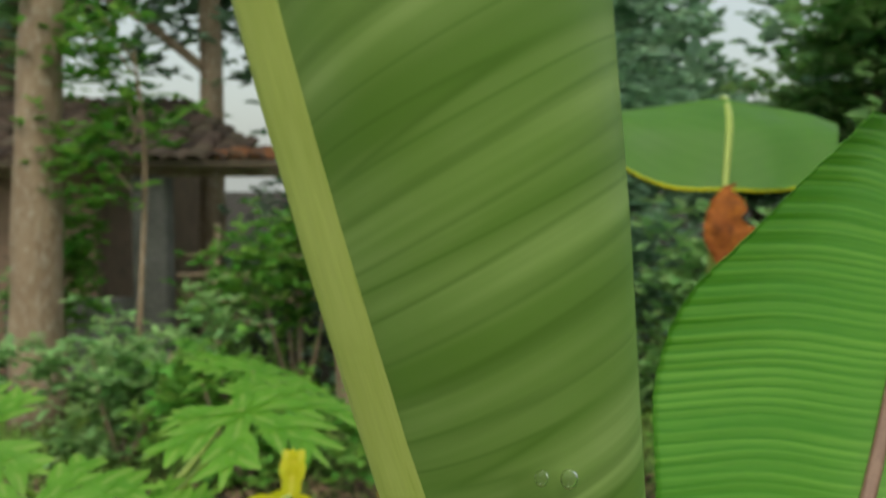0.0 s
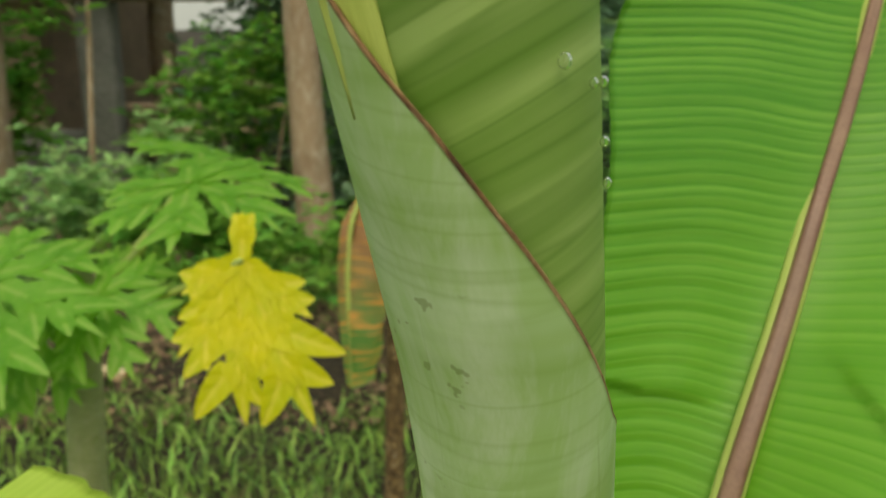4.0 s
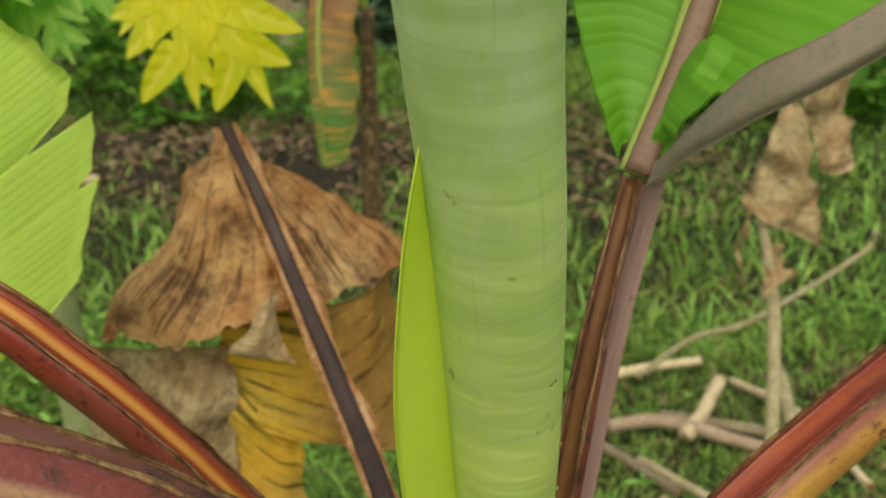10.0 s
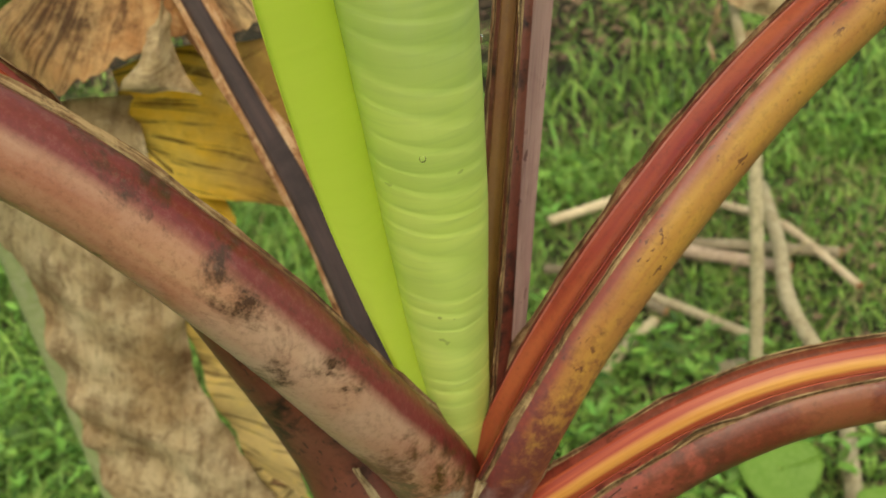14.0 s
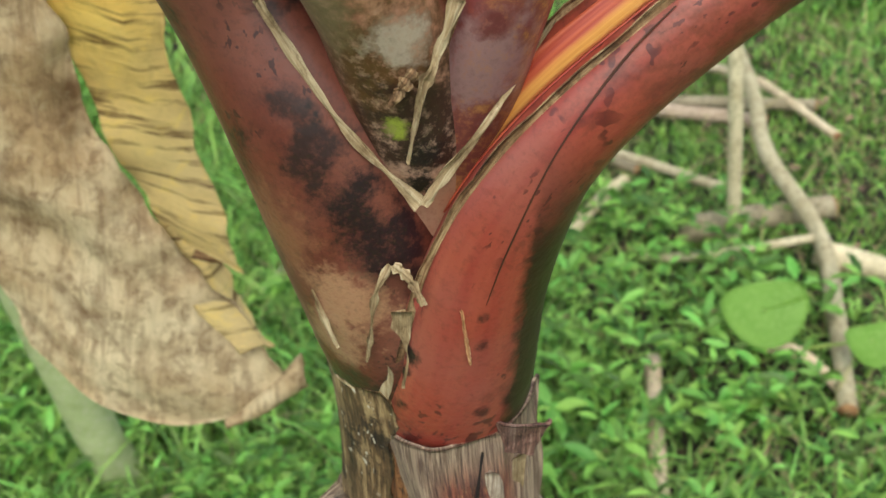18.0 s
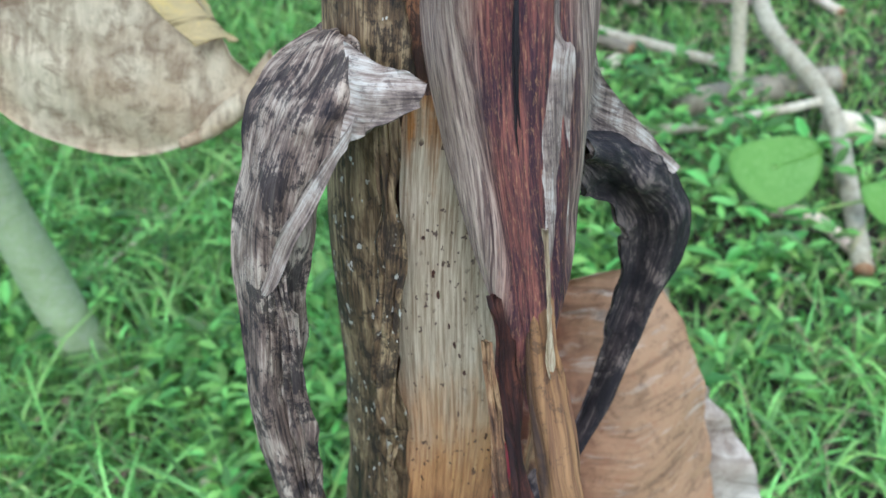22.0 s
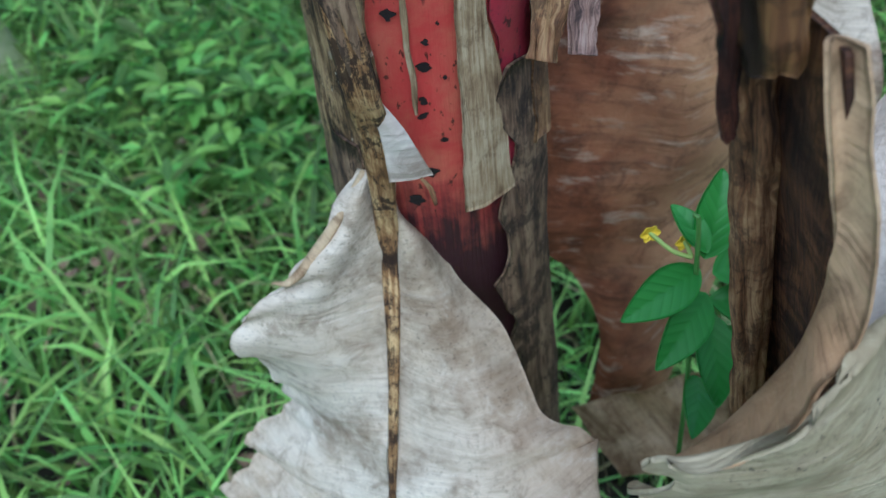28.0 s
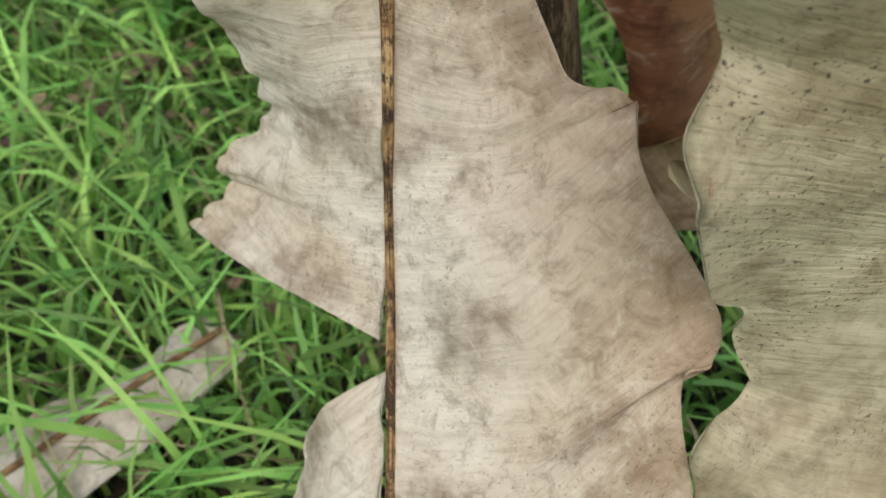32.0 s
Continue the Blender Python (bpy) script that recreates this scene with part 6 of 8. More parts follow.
# brown banded dead leaf behind
P = loft([[(0.088, 0.475, 0.62), (0.07, 0.475, 0.54), (0.058, 0.47, 0.46), (0.056, 0.468, 0.355), (0.098, 0.455, 0.272), (0.086, 0.44, 0.20)],
          [(0.125, 0.49, 0.615), (0.125, 0.475, 0.54), (0.118, 0.462, 0.46), (0.112, 0.455, 0.36), (0.108, 0.45, 0.27), (0.10, 0.435, 0.20)],
          [(0.15, 0.50, 0.605), (0.162, 0.478, 0.54), (0.16, 0.462, 0.46), (0.152, 0.455, 0.36), (0.14, 0.45, 0.28), (0.125, 0.435, 0.22)],
          [(0.165, 0.507, 0.598), (0.192, 0.49, 0.53), (0.20, 0.478, 0.46), (0.195, 0.472, 0.38), (0.18, 0.468, 0.30), (0.155, 0.455, 0.23)]], 90, 44)
sheet("dead_blade", crumple(P, 0.0025, 55, 111, 0.002), M_brownleaf, plant, "brown banded dead leaf hanging behind the stem", 0.001)
P = loft([[(0.185, 0.505, 0.50), (0.195, 0.497, 0.465), (0.195, 0.49, 0.42), (0.19, 0.48, 0.36), (0.185, 0.465, 0.30)],
          [(0.197, 0.508, 0.498), (0.212, 0.498, 0.46), (0.222, 0.487, 0.41), (0.22, 0.475, 0.35), (0.21, 0.455, 0.29)],
          [(0.205, 0.51, 0.493), (0.228, 0.498, 0.45), (0.242, 0.482, 0.40), (0.248, 0.465, 0.34), (0.24, 0.445, 0.28)]], 110, 20)
fr = np.linspace(0, 1, 110)[:, None]
P = P + normals(P) * ((0.0040 + 0.0024 * wob(fr * 9, fr * 0, 7)) * np.sin(fr * 34 + 2.0 * np.sin(fr * 7) + 1.2 * np.linspace(0, 1, 20)[None, :]) * np.linspace(0.2, 1, 20)[None, :])[..., None]
sheet("dead_blade", P, M_pleat, plant, "pleated greyish margin of a dead leaf", 0.001)
P = loft([[(0.08, 0.44, 0.215), (0.12, 0.42, 0.245), (0.16, 0.40, 0.28)], [(0.085, 0.42, 0.205), (0.125, 0.40, 0.225), (0.165, 0.38, 0.25)], [(0.09, 0.39, 0.21), (0.13, 0.375, 0.225), (0.165, 0.36, 0.25)]], 24, 16)
sheet("dead_blade", crumple(P, 0.003, 80, 113, 0.003), M_drypale, plant, "tan folded dead leaf piece", 0.001)

# big grey dead leaf on the near side: front blade with a frilled margin, folded-back band, pale rear half
LIP = [(0.0250, 0.2310, 0.4990)] + [(0.0300, 0.2280, 0.4980), (0.0400, 0.2280, 0.4980), (0.0480, 0.2260, 0.5050), (0.0550, 0.2300, 0.5080), (0.0640, 0.2350, 0.5100)]
MARGIN = [LIP[0], (0.0235, 0.2320, 0.4930), (0.0301, 0.2345, 0.4824), (0.0273, 0.2457, 0.4659), (0.0290, 0.2500, 0.4580), (0.0325, 0.2560, 0.4437), (0.0390, 0.2610, 0.4250), (0.0293, 0.2534, 0.4120), (0.0300, 0.2480, 0.3980), (0.0305, 0.2470, 0.3868), (0.0480, 0.2640, 0.3350), (0.0605, 0.2700, 0.3180), (0.0600, 0.2720, 0.3000)] + [(0.0660, 0.2680, 0.2840), (0.0620, 0.2660, 0.2740), (0.0420, 0.2550, 0.2770), (0.0440, 0.2500, 0.2520), (0.0450, 0.2350, 0.2100), (0.0480, 0.2150, 0.1700)]
mg, lp = curve(MARGIN, 190), curve(LIP + [(0.080, 0.245, 0.505), (0.110, 0.257, 0.495), (0.150, 0.280, 0.475)], 64)
q = np.linspace(0, 1, 190)
soft = np.stack([np.polyval(np.polyfit(q, mg[:, k], 3), q) for k in range(3)], -1)
v = np.linspace(0, 1, 64)
fade, low = np.exp(-v * 7)[None, :, None], np.clip(q / 0.3, 0, 1)[:, None, None]
low = low * low * (3 - 2 * low)
spread = (lp - lp[0])[None] * (1 - low) + (v[:, None] * np.array([0.135, 0.012, -0.035]) + np.sin(v * math.pi)[:, None] * np.array([0, -0.012, 0.004]))[None] * low
P = soft[:, None] * (1 - fade) + mg[:, None] * fade + spread
P[0] = lp
P = P + normals(P) * (0.0011 * np.sin(q[:, None] * 46 + 5 * v[None, :] + 2 * np.sin(q * 9)[:, None]) * np.exp(-v * 2.5)[None, :] * low[..., 0])[..., None]
sheet("dead_blade", ragged(crumple(P, 0.0012, 70, 121, 0.0008), -1, 0.0010, 122, 160), M_grey2, plant, "large greyish dead leaf with frilled margin", 0.0012)
P = loft([[(0.036, 0.247, 0.470), (0.052, 0.250, 0.474), (0.065, 0.251, 0.489), (0.066, 0.250, 0.507), (0.064, 0.249, 0.528), (0.061, 0.250, 0.545), (0.0589, 0.2552, 0.567)],
          LIP[1:] + [(0.068, 0.240, 0.528), (0.066, 0.246, 0.549), (0.064, 0.253, 0.567)]], 80, 14)
P[..., 1] += (0.003 * np.sin(np.linspace(0, 1, 14) * math.pi) + 0.0012)[None, :]
sheet("dead_blade", ragged(ragged(crumple(P, 0.0007, 120, 117), 1, 0.0010, 115, 130), -1, 0.0008, 114, 130), M_tanstrip, plant, "tan folded-back band along the grey leaf", 0.001)
P = loft([[(0.0335, 0.2500, 0.4010), (0.0300, 0.2600, 0.3960), (0.0311, 0.2637, 0.3892)], [(0.0330, 0.2470, 0.3960), (0.0320, 0.2540, 0.3900), (0.0311, 0.2630, 0.3880)]], 12, 6)
sheet("dry_flap", P, M_drypale, plant, "small hooked scrap on the leaf margin", 0.0008)
P = loft([[(0.104, 0.322, 0.446), (0.098, 0.300, 0.436), (0.100, 0.285, 0.415)], [(0.126, 0.338, 0.452), (0.118, 0.315, 0.442), (0.122, 0.290, 0.420)],
          [(0.152, 0.362, 0.446), (0.158, 0.345, 0.452), (0.166, 0.315, 0.436)], [(0.186, 0.385, 0.440), (0.195, 0.360, 0.446), (0.200, 0.325, 0.430)]], 40, 40)
sheet("dead_blade", crumple(P, 0.0022, 60, 123, 0.003), M_grey, plant, "pale rear half of the large dead leaf", 0.0012)
P = loft([[(0.113, 0.35, 0.467), (0.111, 0.346, 0.455), (0.114, 0.343, 0.423), (0.12, 0.34, 0.355)], [(0.128, 0.358, 0.473), (0.13, 0.353, 0.446), (0.134, 0.348, 0.408), (0.142, 0.344, 0.338)], [(0.147, 0.366, 0.469), (0.149, 0.36, 0.438), (0.153, 0.353, 0.402), (0.162, 0.346, 0.33)], [(0.157, 0.37, 0.467), (0.159, 0.366, 0.439), (0.163, 0.358, 0.407), (0.175, 0.348, 0.34)]], 40, 24)
sheet("dead_blade", ragged(crumple(P, 0.002, 90, 125, 0.002), -1, 0.003, 126, 90), M_grey, plant, "pale upright point of the grey dead leaf", 0.0012)

# front grey leaf with its own dry rib
RIB = [(-0.002, 0.398, 0.455), (-0.006, 0.39, 0.42), (-0.012, 0.378, 0.385), (-0.022, 0.362, 0.34), (-0.031, 0.345, 0.30), (-0.042, 0.318, 0.262), (-0.053, 0.288, 0.232), (-0.066, 0.25, 0.20)]
EDGE_R = [(0.002, 0.402, 0.452)] + [(0, 0.398, 0.431), (0.008, 0.393, 0.416), (0.019, 0.385, 0.392), (0.029, 0.37, 0.368), (0.034, 0.35, 0.35), (0.046, 0.338, 0.351), (0.052, 0.332, 0.347)] + [(0.047, 0.318, 0.344), (0.05, 0.306, 0.329), (0.062, 0.288, 0.297), (0.058, 0.278, 0.284), (0.046, 0.27, 0.281)] + [(0.040, 0.235, 0.235)]
ra, rb = curve(RIB, 120), curve(EDGE_R, 120)
P = np.stack([curve([ra[q], ra[q] * 0.7 + rb[q] * 0.3 + (0, -0.007, 0.004), ra[q] * 0.35 + rb[q] * 0.65 + (0, -0.008, 0.005), rb[q]], 44) for q in range(120)])
P = P + normals(P) * (0.0010 * np.sin(np.linspace(0, 60, 120)[:, None] + 4 * wob(np.linspace(0, 6, 120)[:, None], np.linspace(0, 2, 44)[None, :], 137)) * np.linspace(0.1, 1, 44)[None, :] ** 2)[..., None]
leafL = sheet("dead_blade", ragged(crumple(P, 0.0014, 70, 131, 0.001), 1, 0.0012, 132, 110), M_frontleaf, plant, "pale grey-beige dead leaf hanging at the foot", 0.0012)
MARG = [(-0.011, 0.396, 0.450), (-0.034, 0.386, 0.428), (-0.052, 0.385, 0.412), (-0.066, 0.388, 0.397), (-0.0716, 0.392, 0.382), (-0.063, 0.404, 0.350), (-0.061, 0.412, 0.326), (-0.066, 0.413, 0.312), (-0.083, 0.412, 0.298), (-0.080, 0.410, 0.291), (-0.092, 0.406, 0.284), (-0.1027, 0.402, 0.277)]
RIB_L = [(-0.003, 0.399, 0.450), (-0.009, 0.385, 0.405), (-0.016, 0.372, 0.367), (-0.024, 0.358, 0.330), (-0.033, 0.3435, 0.298), (-0.043, 0.327, 0.274)]
ra, rb = curve(RIB_L, 120), curve(MARG, 120)
P = np.stack([curve([ra[q], ra[q] * 0.68 + rb[q] * 0.32 + (0, -0.004, 0.003), ra[q] * 0.34 + rb[q] * 0.66 + (0, -0.006, 0.003), rb[q]], 44) for q in range(120)])
P = P + normals(P) * (0.0016 * np.sin(np.linspace(0, 75, 120)[:, None] + 5 * wob(np.linspace(0, 7, 120)[:, None], np.linspace(0, 2, 44)[None, :], 138)) * np.linspace(0, 1, 44)[None, :] ** 3)[..., None]
sheet("dead_blade", ragged(crumple(P, 0.0016, 80, 133, 0.001), 1, 0.0024, 134, 160), M_frontleaf, plant, "torn grey half of the dead leaf with ragged margin", 0.0012)
P = loft([[(-0.046, 0.322, 0.262), (-0.055, 0.295, 0.235), (-0.067, 0.26, 0.205)], [(-0.062, 0.325, 0.25), (-0.075, 0.30, 0.22), (-0.09, 0.27, 0.19)], [(-0.078, 0.33, 0.225), (-0.098, 0.31, 0.195), (-0.115, 0.28, 0.165)]], 30, 20)
sheet("dead_blade", crumple(P, 0.003, 80, 135, 0.002), M_frontleaf, plant, "lower torn piece of the grey dead leaf", 0.0012)
sweep("dead_rib", curve([(-0.0125, 0.359, 0.55), (-0.0085, 0.362, 0.505), (-0.0055, 0.376, 0.475)] + RIB[1:], 120) + np.array([0.0, -0.002, 0.002]), [0.0034, 0.0046, 0.0038, 0.0021, 0.0016, 0.0018, 0.0028], [0.0014, 0.0028, 0.0026, 0.0022, 0.002, 0.002, 0.002], M_ribdry, leafL, "yellow-brown dry fibrous rib", (-0.2, -1, 0.6), 12, 0.3, 0.5, True, 0.22, 5)
sweep("rolled_margin", curve([(-0.010, 0.393, 0.451), (-0.021, 0.3875, 0.4395), (-0.034, 0.383, 0.427), (-0.0435, 0.380, 0.421), (-0.0495, 0.379, 0.4235)], 40), [0.0012, 0.0020, 0.0024, 0.0016, 0.0003], [0.0010, 0.0014, 0.0018, 0.0012, 0.0003], M_drypale, leafL, "pale rolled margin with a hooked end", nv=12, wobble=0.1)
P = loft([[(-0.0054, 0.3663, 0.496), (-0.0042, 0.3685, 0.4804), (-0.0041, 0.3709, 0.4623)], [(-0.0042, 0.3661, 0.4958), (0.0, 0.3668, 0.4822), (0.0025, 0.370, 0.462)], [(-0.0028, 0.3676, 0.4946), (0.0042, 0.3686, 0.4783), (0.010, 0.3708, 0.4612)]], 24, 14)
sheet("dry_flap", crumple(P, 0.0007, 150, 136), M_grey, plant, "pale triangular dry flap", 0.001)
sweep("flap_tip", curve([(0.0057, 0.3695, 0.4622), (0.008, 0.3679, 0.4584), (0.0088, 0.3661, 0.4528)], 14), [0.0006, 0.0011, 0.0007], [0.0004, 0.0005, 0.0004], M_strap, plant, "thin curled tip of the dry flap", nv=8)
stain(0.4405, -112, 0.0026, 0.0022, 0.0062, 423)


# ---- small flowering weed beside the stem ----
def leaf_grid(base, tip, width, normal, droop=0.1, nu=14, nv=9, power=0.9, cup=0.15):
    b, t = np.array(base, float), np.array(tip, float)
    d = t - b
    L = np.linalg.norm(d)
    nrm = np.array(normal, float)
    sd = np.cross(d / L, nrm)
    sd /= np.linalg.norm(sd)
    nn = np.cross(sd, d / L)
    s = np.linspace(0, 1, nu)
    w = width * 0.5 * np.sin(np.pi * s ** power) ** 0.85 + 0.0004
    k = np.linspace(-1, 1, nv)
    P = b + d * s[:, None, None] + sd * (w[:, None] * k[None, :])[..., None] + nn * (droop * L * (s - s ** 2)[:, None] * 1.6 + cup * w[:, None] * np.abs(k)[None, :])[..., None]
    return P


weed = empty("flowering_weed", (0.089, 0.356, 0.0), "small green weed with tiny yellow flowers", "weed")
sweep("weed_stem", curve([(0.089, 0.356, 0.0), (0.093, 0.348, 0.17), (0.091, 0.342, 0.33), (0.0865, 0.339, 0.435), (0.0846, 0.340, 0.448)], 40), [0.0012, 0.001, 0.0007], [0.0012, 0.001, 0.0007], M_weedstalk, weed, nv=8)


def nearer(p):
    return tuple(c + 0.72 * (a - b) for a, b, c in zip(p, (0.104, 0.388, 0.403), (0.0850, 0.3455, 0.4310)))


M_weedleaf = green_blade("weed_leaf_veined", S(58, 122, 44), S(72, 140, 54), S(96, 164, 76), S(120, 200, 60), 0.3, 0.42, 1.2, 1.6, 0.5)
for b_, t_, w_ in (((0.110, 0.382, 0.388), (0.066, 0.366, 0.385), 0.020), ((0.114, 0.38, 0.372), (0.078, 0.352, 0.362), 0.019), ((0.114, 0.378, 0.362), (0.108, 0.345, 0.330), 0.021), ((0.113, 0.384, 0.392), (0.128, 0.405, 0.425), 0.022), ((0.116, 0.38, 0.385), (0.148, 0.375, 0.395), 0.022), ((0.116, 0.38, 0.368), (0.148, 0.37, 0.355), 0.02), ((0.118, 0.385, 0.33), (0.152, 0.37, 0.32), 0.02), ((0.118, 0.385, 0.30), (0.10, 0.35, 0.30), 0.018), ((0.112, 0.38, 0.40), (0.102, 0.40, 0.415), 0.012)):
    b_, t_ = nearer(b_), nearer(t_)
    sheet("leaf", leaf_grid(b_, t_, w_ * 0.72, (0.15, -0.7, 1), 0.22, 22, 11, 0.85, 0.3), M_weedleaf, weed, "", 0.0006)
for fx, fy, fz in ((0.0850, 0.3455, 0.4310), (0.0742, 0.349, 0.435)):
    for i in range(6):
        a = i * math.pi / 3
        sheet("petal", leaf_grid((fx, fy, fz), (fx + 0.0035 * math.cos(a), fy - 0.001, fz + 0.0035 * math.sin(a)), 0.002, (0, -1, 0.3), 0.1, 5, 3), M_yellowfl, weed, "tiny yellow petal", 0.0004)
    sweep("flower_stalk", curve([(0.0856, 0.340, 0.428), ((fx + 0.0856) / 2, 0.3435, 0.430), (fx, fy, fz)], 12), 0.0008, 0.0008, M_papstalk, weed, nv=6)


# ---- papaya ----
def lobed_leaf(name, base, aim, normal, rays, mat, parent, label="", droop=0.2, seed=1, wide=0.17):
    """A palmate leaf: each ray (degrees from aim, length) is a pointed lobe with pointed side lobes that lean forward."""
    r_ = np.random.RandomState(seed)
    d0 = np.array(aim, float)
    d0 /= np.linalg.norm(d0)
    s0 = np.cross(d0, np.array(normal, float))
    s0 /= np.linalg.norm(s0)
    n0 = np.cross(s0, d0)
    R = max(l for _, l in rays)
    Vs, Fs, Us, o = [], [], [], 0

    def blade(b2, q, L, W, lift, blunt):
        nonlocal o
        nu, nv = 16, 7
        s = np.linspace(0, 1, nu)
        k = np.linspace(-1, 1, nv)
        w = W * np.clip(s * 4 + blunt, 0, 1) * (1 - s ** 2.2) ** 0.8 + 0.0002
        along, acr = s[:, None] * L + 0 * k[None, :], w[:, None] * k[None, :]
        bend = q + 0.12 * s[:, None] * r_.uniform(-1, 1)
        a = b2[0] + along * np.cos(bend) - acr * np.sin(bend)
        c = b2[1] + along * np.sin(bend) + acr * np.cos(bend)
        far = np.hypot(a, c)
        h = -droop * far ** 2 / R + 0.18 * np.abs(acr) + lift + 0.03 * R * wob(a * 22, c * 22, seed)
        P = np.array(base, float) + d0 * a[..., None] + s0 * c[..., None] + n0 * h[..., None]
        i = np.arange(nu * nv).reshape(nu, nv) + o
        Vs.append(P.reshape(-1, 3))
        Fs.append(np.stack([i[:-1, :-1], i[1:, :-1], i[1:, 1:], i[:-1, 1:]], -1).reshape(-1, 4))
        Us.append(np.stack([along, acr], -1).reshape(-1, 2))
        o += nu * nv

    for n_, (deg, L) in enumerate(rays):
        q = math.radians(deg + r_.uniform(-3, 3))
        blade((0.0, 0.0), q, L, wide * 0.62 * (0.4 * R + 0.6 * L), 0.0006 * n_, 0.45)
        for m_, (f, l) in enumerate(((0.36, 0.44), (0.63, 0.36))):
            for sg in (-1, 1):
                f_ = f + r_.uniform(-0.04, 0.04)
                blade((L * f_ * math.cos(q), L * f_ * math.sin(q)), q + sg * math.radians(39 + r_.uniform(-6, 6)), L * l * r_.uniform(0.85, 1.1), wide * 0.70 * (0.4 * R + 0.6 * L) * (1 - 0.35 * f), 0.0006 * n_ + 0.0002 * (m_ + 1), 0.75)
    return mesh_object(name, np.vstack(Vs), np.vstack(Fs), mat, parent, label, np.vstack(Us))


papaya = empty("papaya_plant", (-0.40, 1.24, 0.0), "young papaya plant with lobed green leaves and one yellow leaf", "papaya")
sweep("papaya_trunk", curve([(-0.355, 1.20, -0.01), (-0.395, 1.235, 0.25), (-0.42, 1.25, 0.55), (-0.43, 1.24, 0.85), (-0.41, 1.21, 1.1), (-0.40, 1.20, 1.25), (-0.40, 1.2, 1.32)], 60), [0.034, 0.030, 0.027, 0.025, 0.022, 0.016], [0.034, 0.030, 0.027, 0.025, 0.022, 0.016], M_papbark, papaya, "greyish green ringed trunk", up=(0, 1, 0), nv=20, wobble=0.03)
STAR = [(0, 1.0), (46, 0.97), (-46, 0.97), (92, 0.85), (-92, 0.85), (138, 0.66), (-138, 0.66)]
WILT = [(8, 1.0), (-21, 1.10), (34, 0.70), (-44, 0.56), (70, 0.42), (-174, 0.30)]
for tip, aim, nrm, R, mt, lab, rays, dr, wd in (
    ((-0.178, 1.10, 1.333), (0.06, -0.35, -1), (0.0, -1, 0.35), 0.188, M_papyel, "wilting yellow papaya leaf hanging down", WILT, 0.05, 0.165),
    ((-0.262, 1.24, 1.402), (0.75, -0.6, -0.12), (0.1, -0.3, 0.95), 0.17, M_papaya, "lobed green papaya leaf", STAR, 0.16, 0.16),
    ((-0.475, 1.10, 1.312), (0.35, -0.75, -0.35), (0, -0.62, 0.78), 0.175, M_papaya, "lobed green papaya leaf", STAR, 0.2, 0.16),
    ((-0.352, 1.13, 1.285), (0.45, -0.6, -0.6), (0, -0.85, 0.5), 0.115, M_papaya, "lobed green papaya leaf", STAR, 0.2, 0.16),
    ((-0.455, 1.16, 1.235), (-0.1, -0.5, -0.8), (0.1, -0.9, 0.4), 0.12, M_papaya, "lobed green papaya leaf", STAR, 0.2, 0.16),
    ((-0.62, 1.22, 1.36), (-0.9, -0.3, -0.2), (0, -0.55, 0.8), 0.20, M_papaya, "lobed green papaya leaf", STAR, 0.2, 0.16),
    ((-0.30, 1.50, 1.40), (0.4, 0.8, -0.1), (0, -0.5, 0.9), 0.17, M_papaya, "lobed green papaya leaf", STAR, 0.2, 0.16),
):
    lf = lobed_leaf("papaya_leaf", tip, aim, nrm, [(q_, l_ * R) for q_, l_ in rays], mt, papaya, lab, dr, int(abs(tip[0]) * 1000), wd)
    sweep("leaf_stalk", curve([(-0.40, 1.2, 1.25), ((tip[0] - 0.40) / 2, (tip[1] + 1.2) / 2, (tip[2] + 1.25) / 2 - 0.015), tip], 24), [0.006, 0.005, 0.004], [0.006, 0.005, 0.004], M_papstalk, lf, "pale green leaf stalk", nv=10)

# ---- young banana sucker with a half-dead leaf ----
sucker = empty("banana_sucker", (-0.06, 2.75, 0.0), "small banana sucker with a half-brown hanging leaf", "banana plant")
sweep("pseudostem", curve([(-0.04, 2.8, -0.02), (-0.03, 2.78, 0.5), (-0.02, 2.72, 1.0)], 30), [0.035, 0.03, 0.02], [0.035, 0.03, 0.02], M_stemdark, sucker, "", (0, 1, 0), 18)
SM = [(-0.03, 2.72, 1.0), (-0.045, 2.70, 1.11), (-0.09, 2.66, 1.14), (-0.135, 2.62, 1.06), (-0.15, 2.58, 0.92), (-0.145, 2.53, 0.76), (-0.14, 2.49, 0.62)]
P = loft([SM[2:], [(-0.06, 2.66, 1.12), (-0.085, 2.61, 1.05), (-0.09, 2.57, 0.92), (-0.085, 2.53, 0.76), (-0.11, 2.49, 0.63)], [(-0.03, 2.67, 1.10), (-0.045, 2.62, 1.04), (-0.045, 2.58, 0.91), (-0.05, 2.54, 0.77), (-0.09, 2.50, 0.64)]], 50, 20)
g = Net("half_dead_leaf")
nz_ = g.noise(g.ob, 12, 4, 0.6)
colr = g.mix(g.rng(g.op("ADD", g.split(g.ob)[2], g.op("MULTIPLY", nz_, 0.35)), 0.92, 1.2), S(84, 128, 50), S(150, 112, 74))
colr = g.mix(g.rng(g.noise(g.uv, 1, 3, 0.6, (60, 5, 1)), 0.5, 0.62), colr, S(190, 140, 60))
M_half = g.done(colr, 0.6, g.bump(nz_, 0.4, 0.004), 0.25, colr)
sheet("leaf_blade", ragged(crumple(P, 0.006, 30, 141, 0.008), 1, 0.01, 142, 60), M_half, sucker, "half green, half dead brown blade", 0.001)
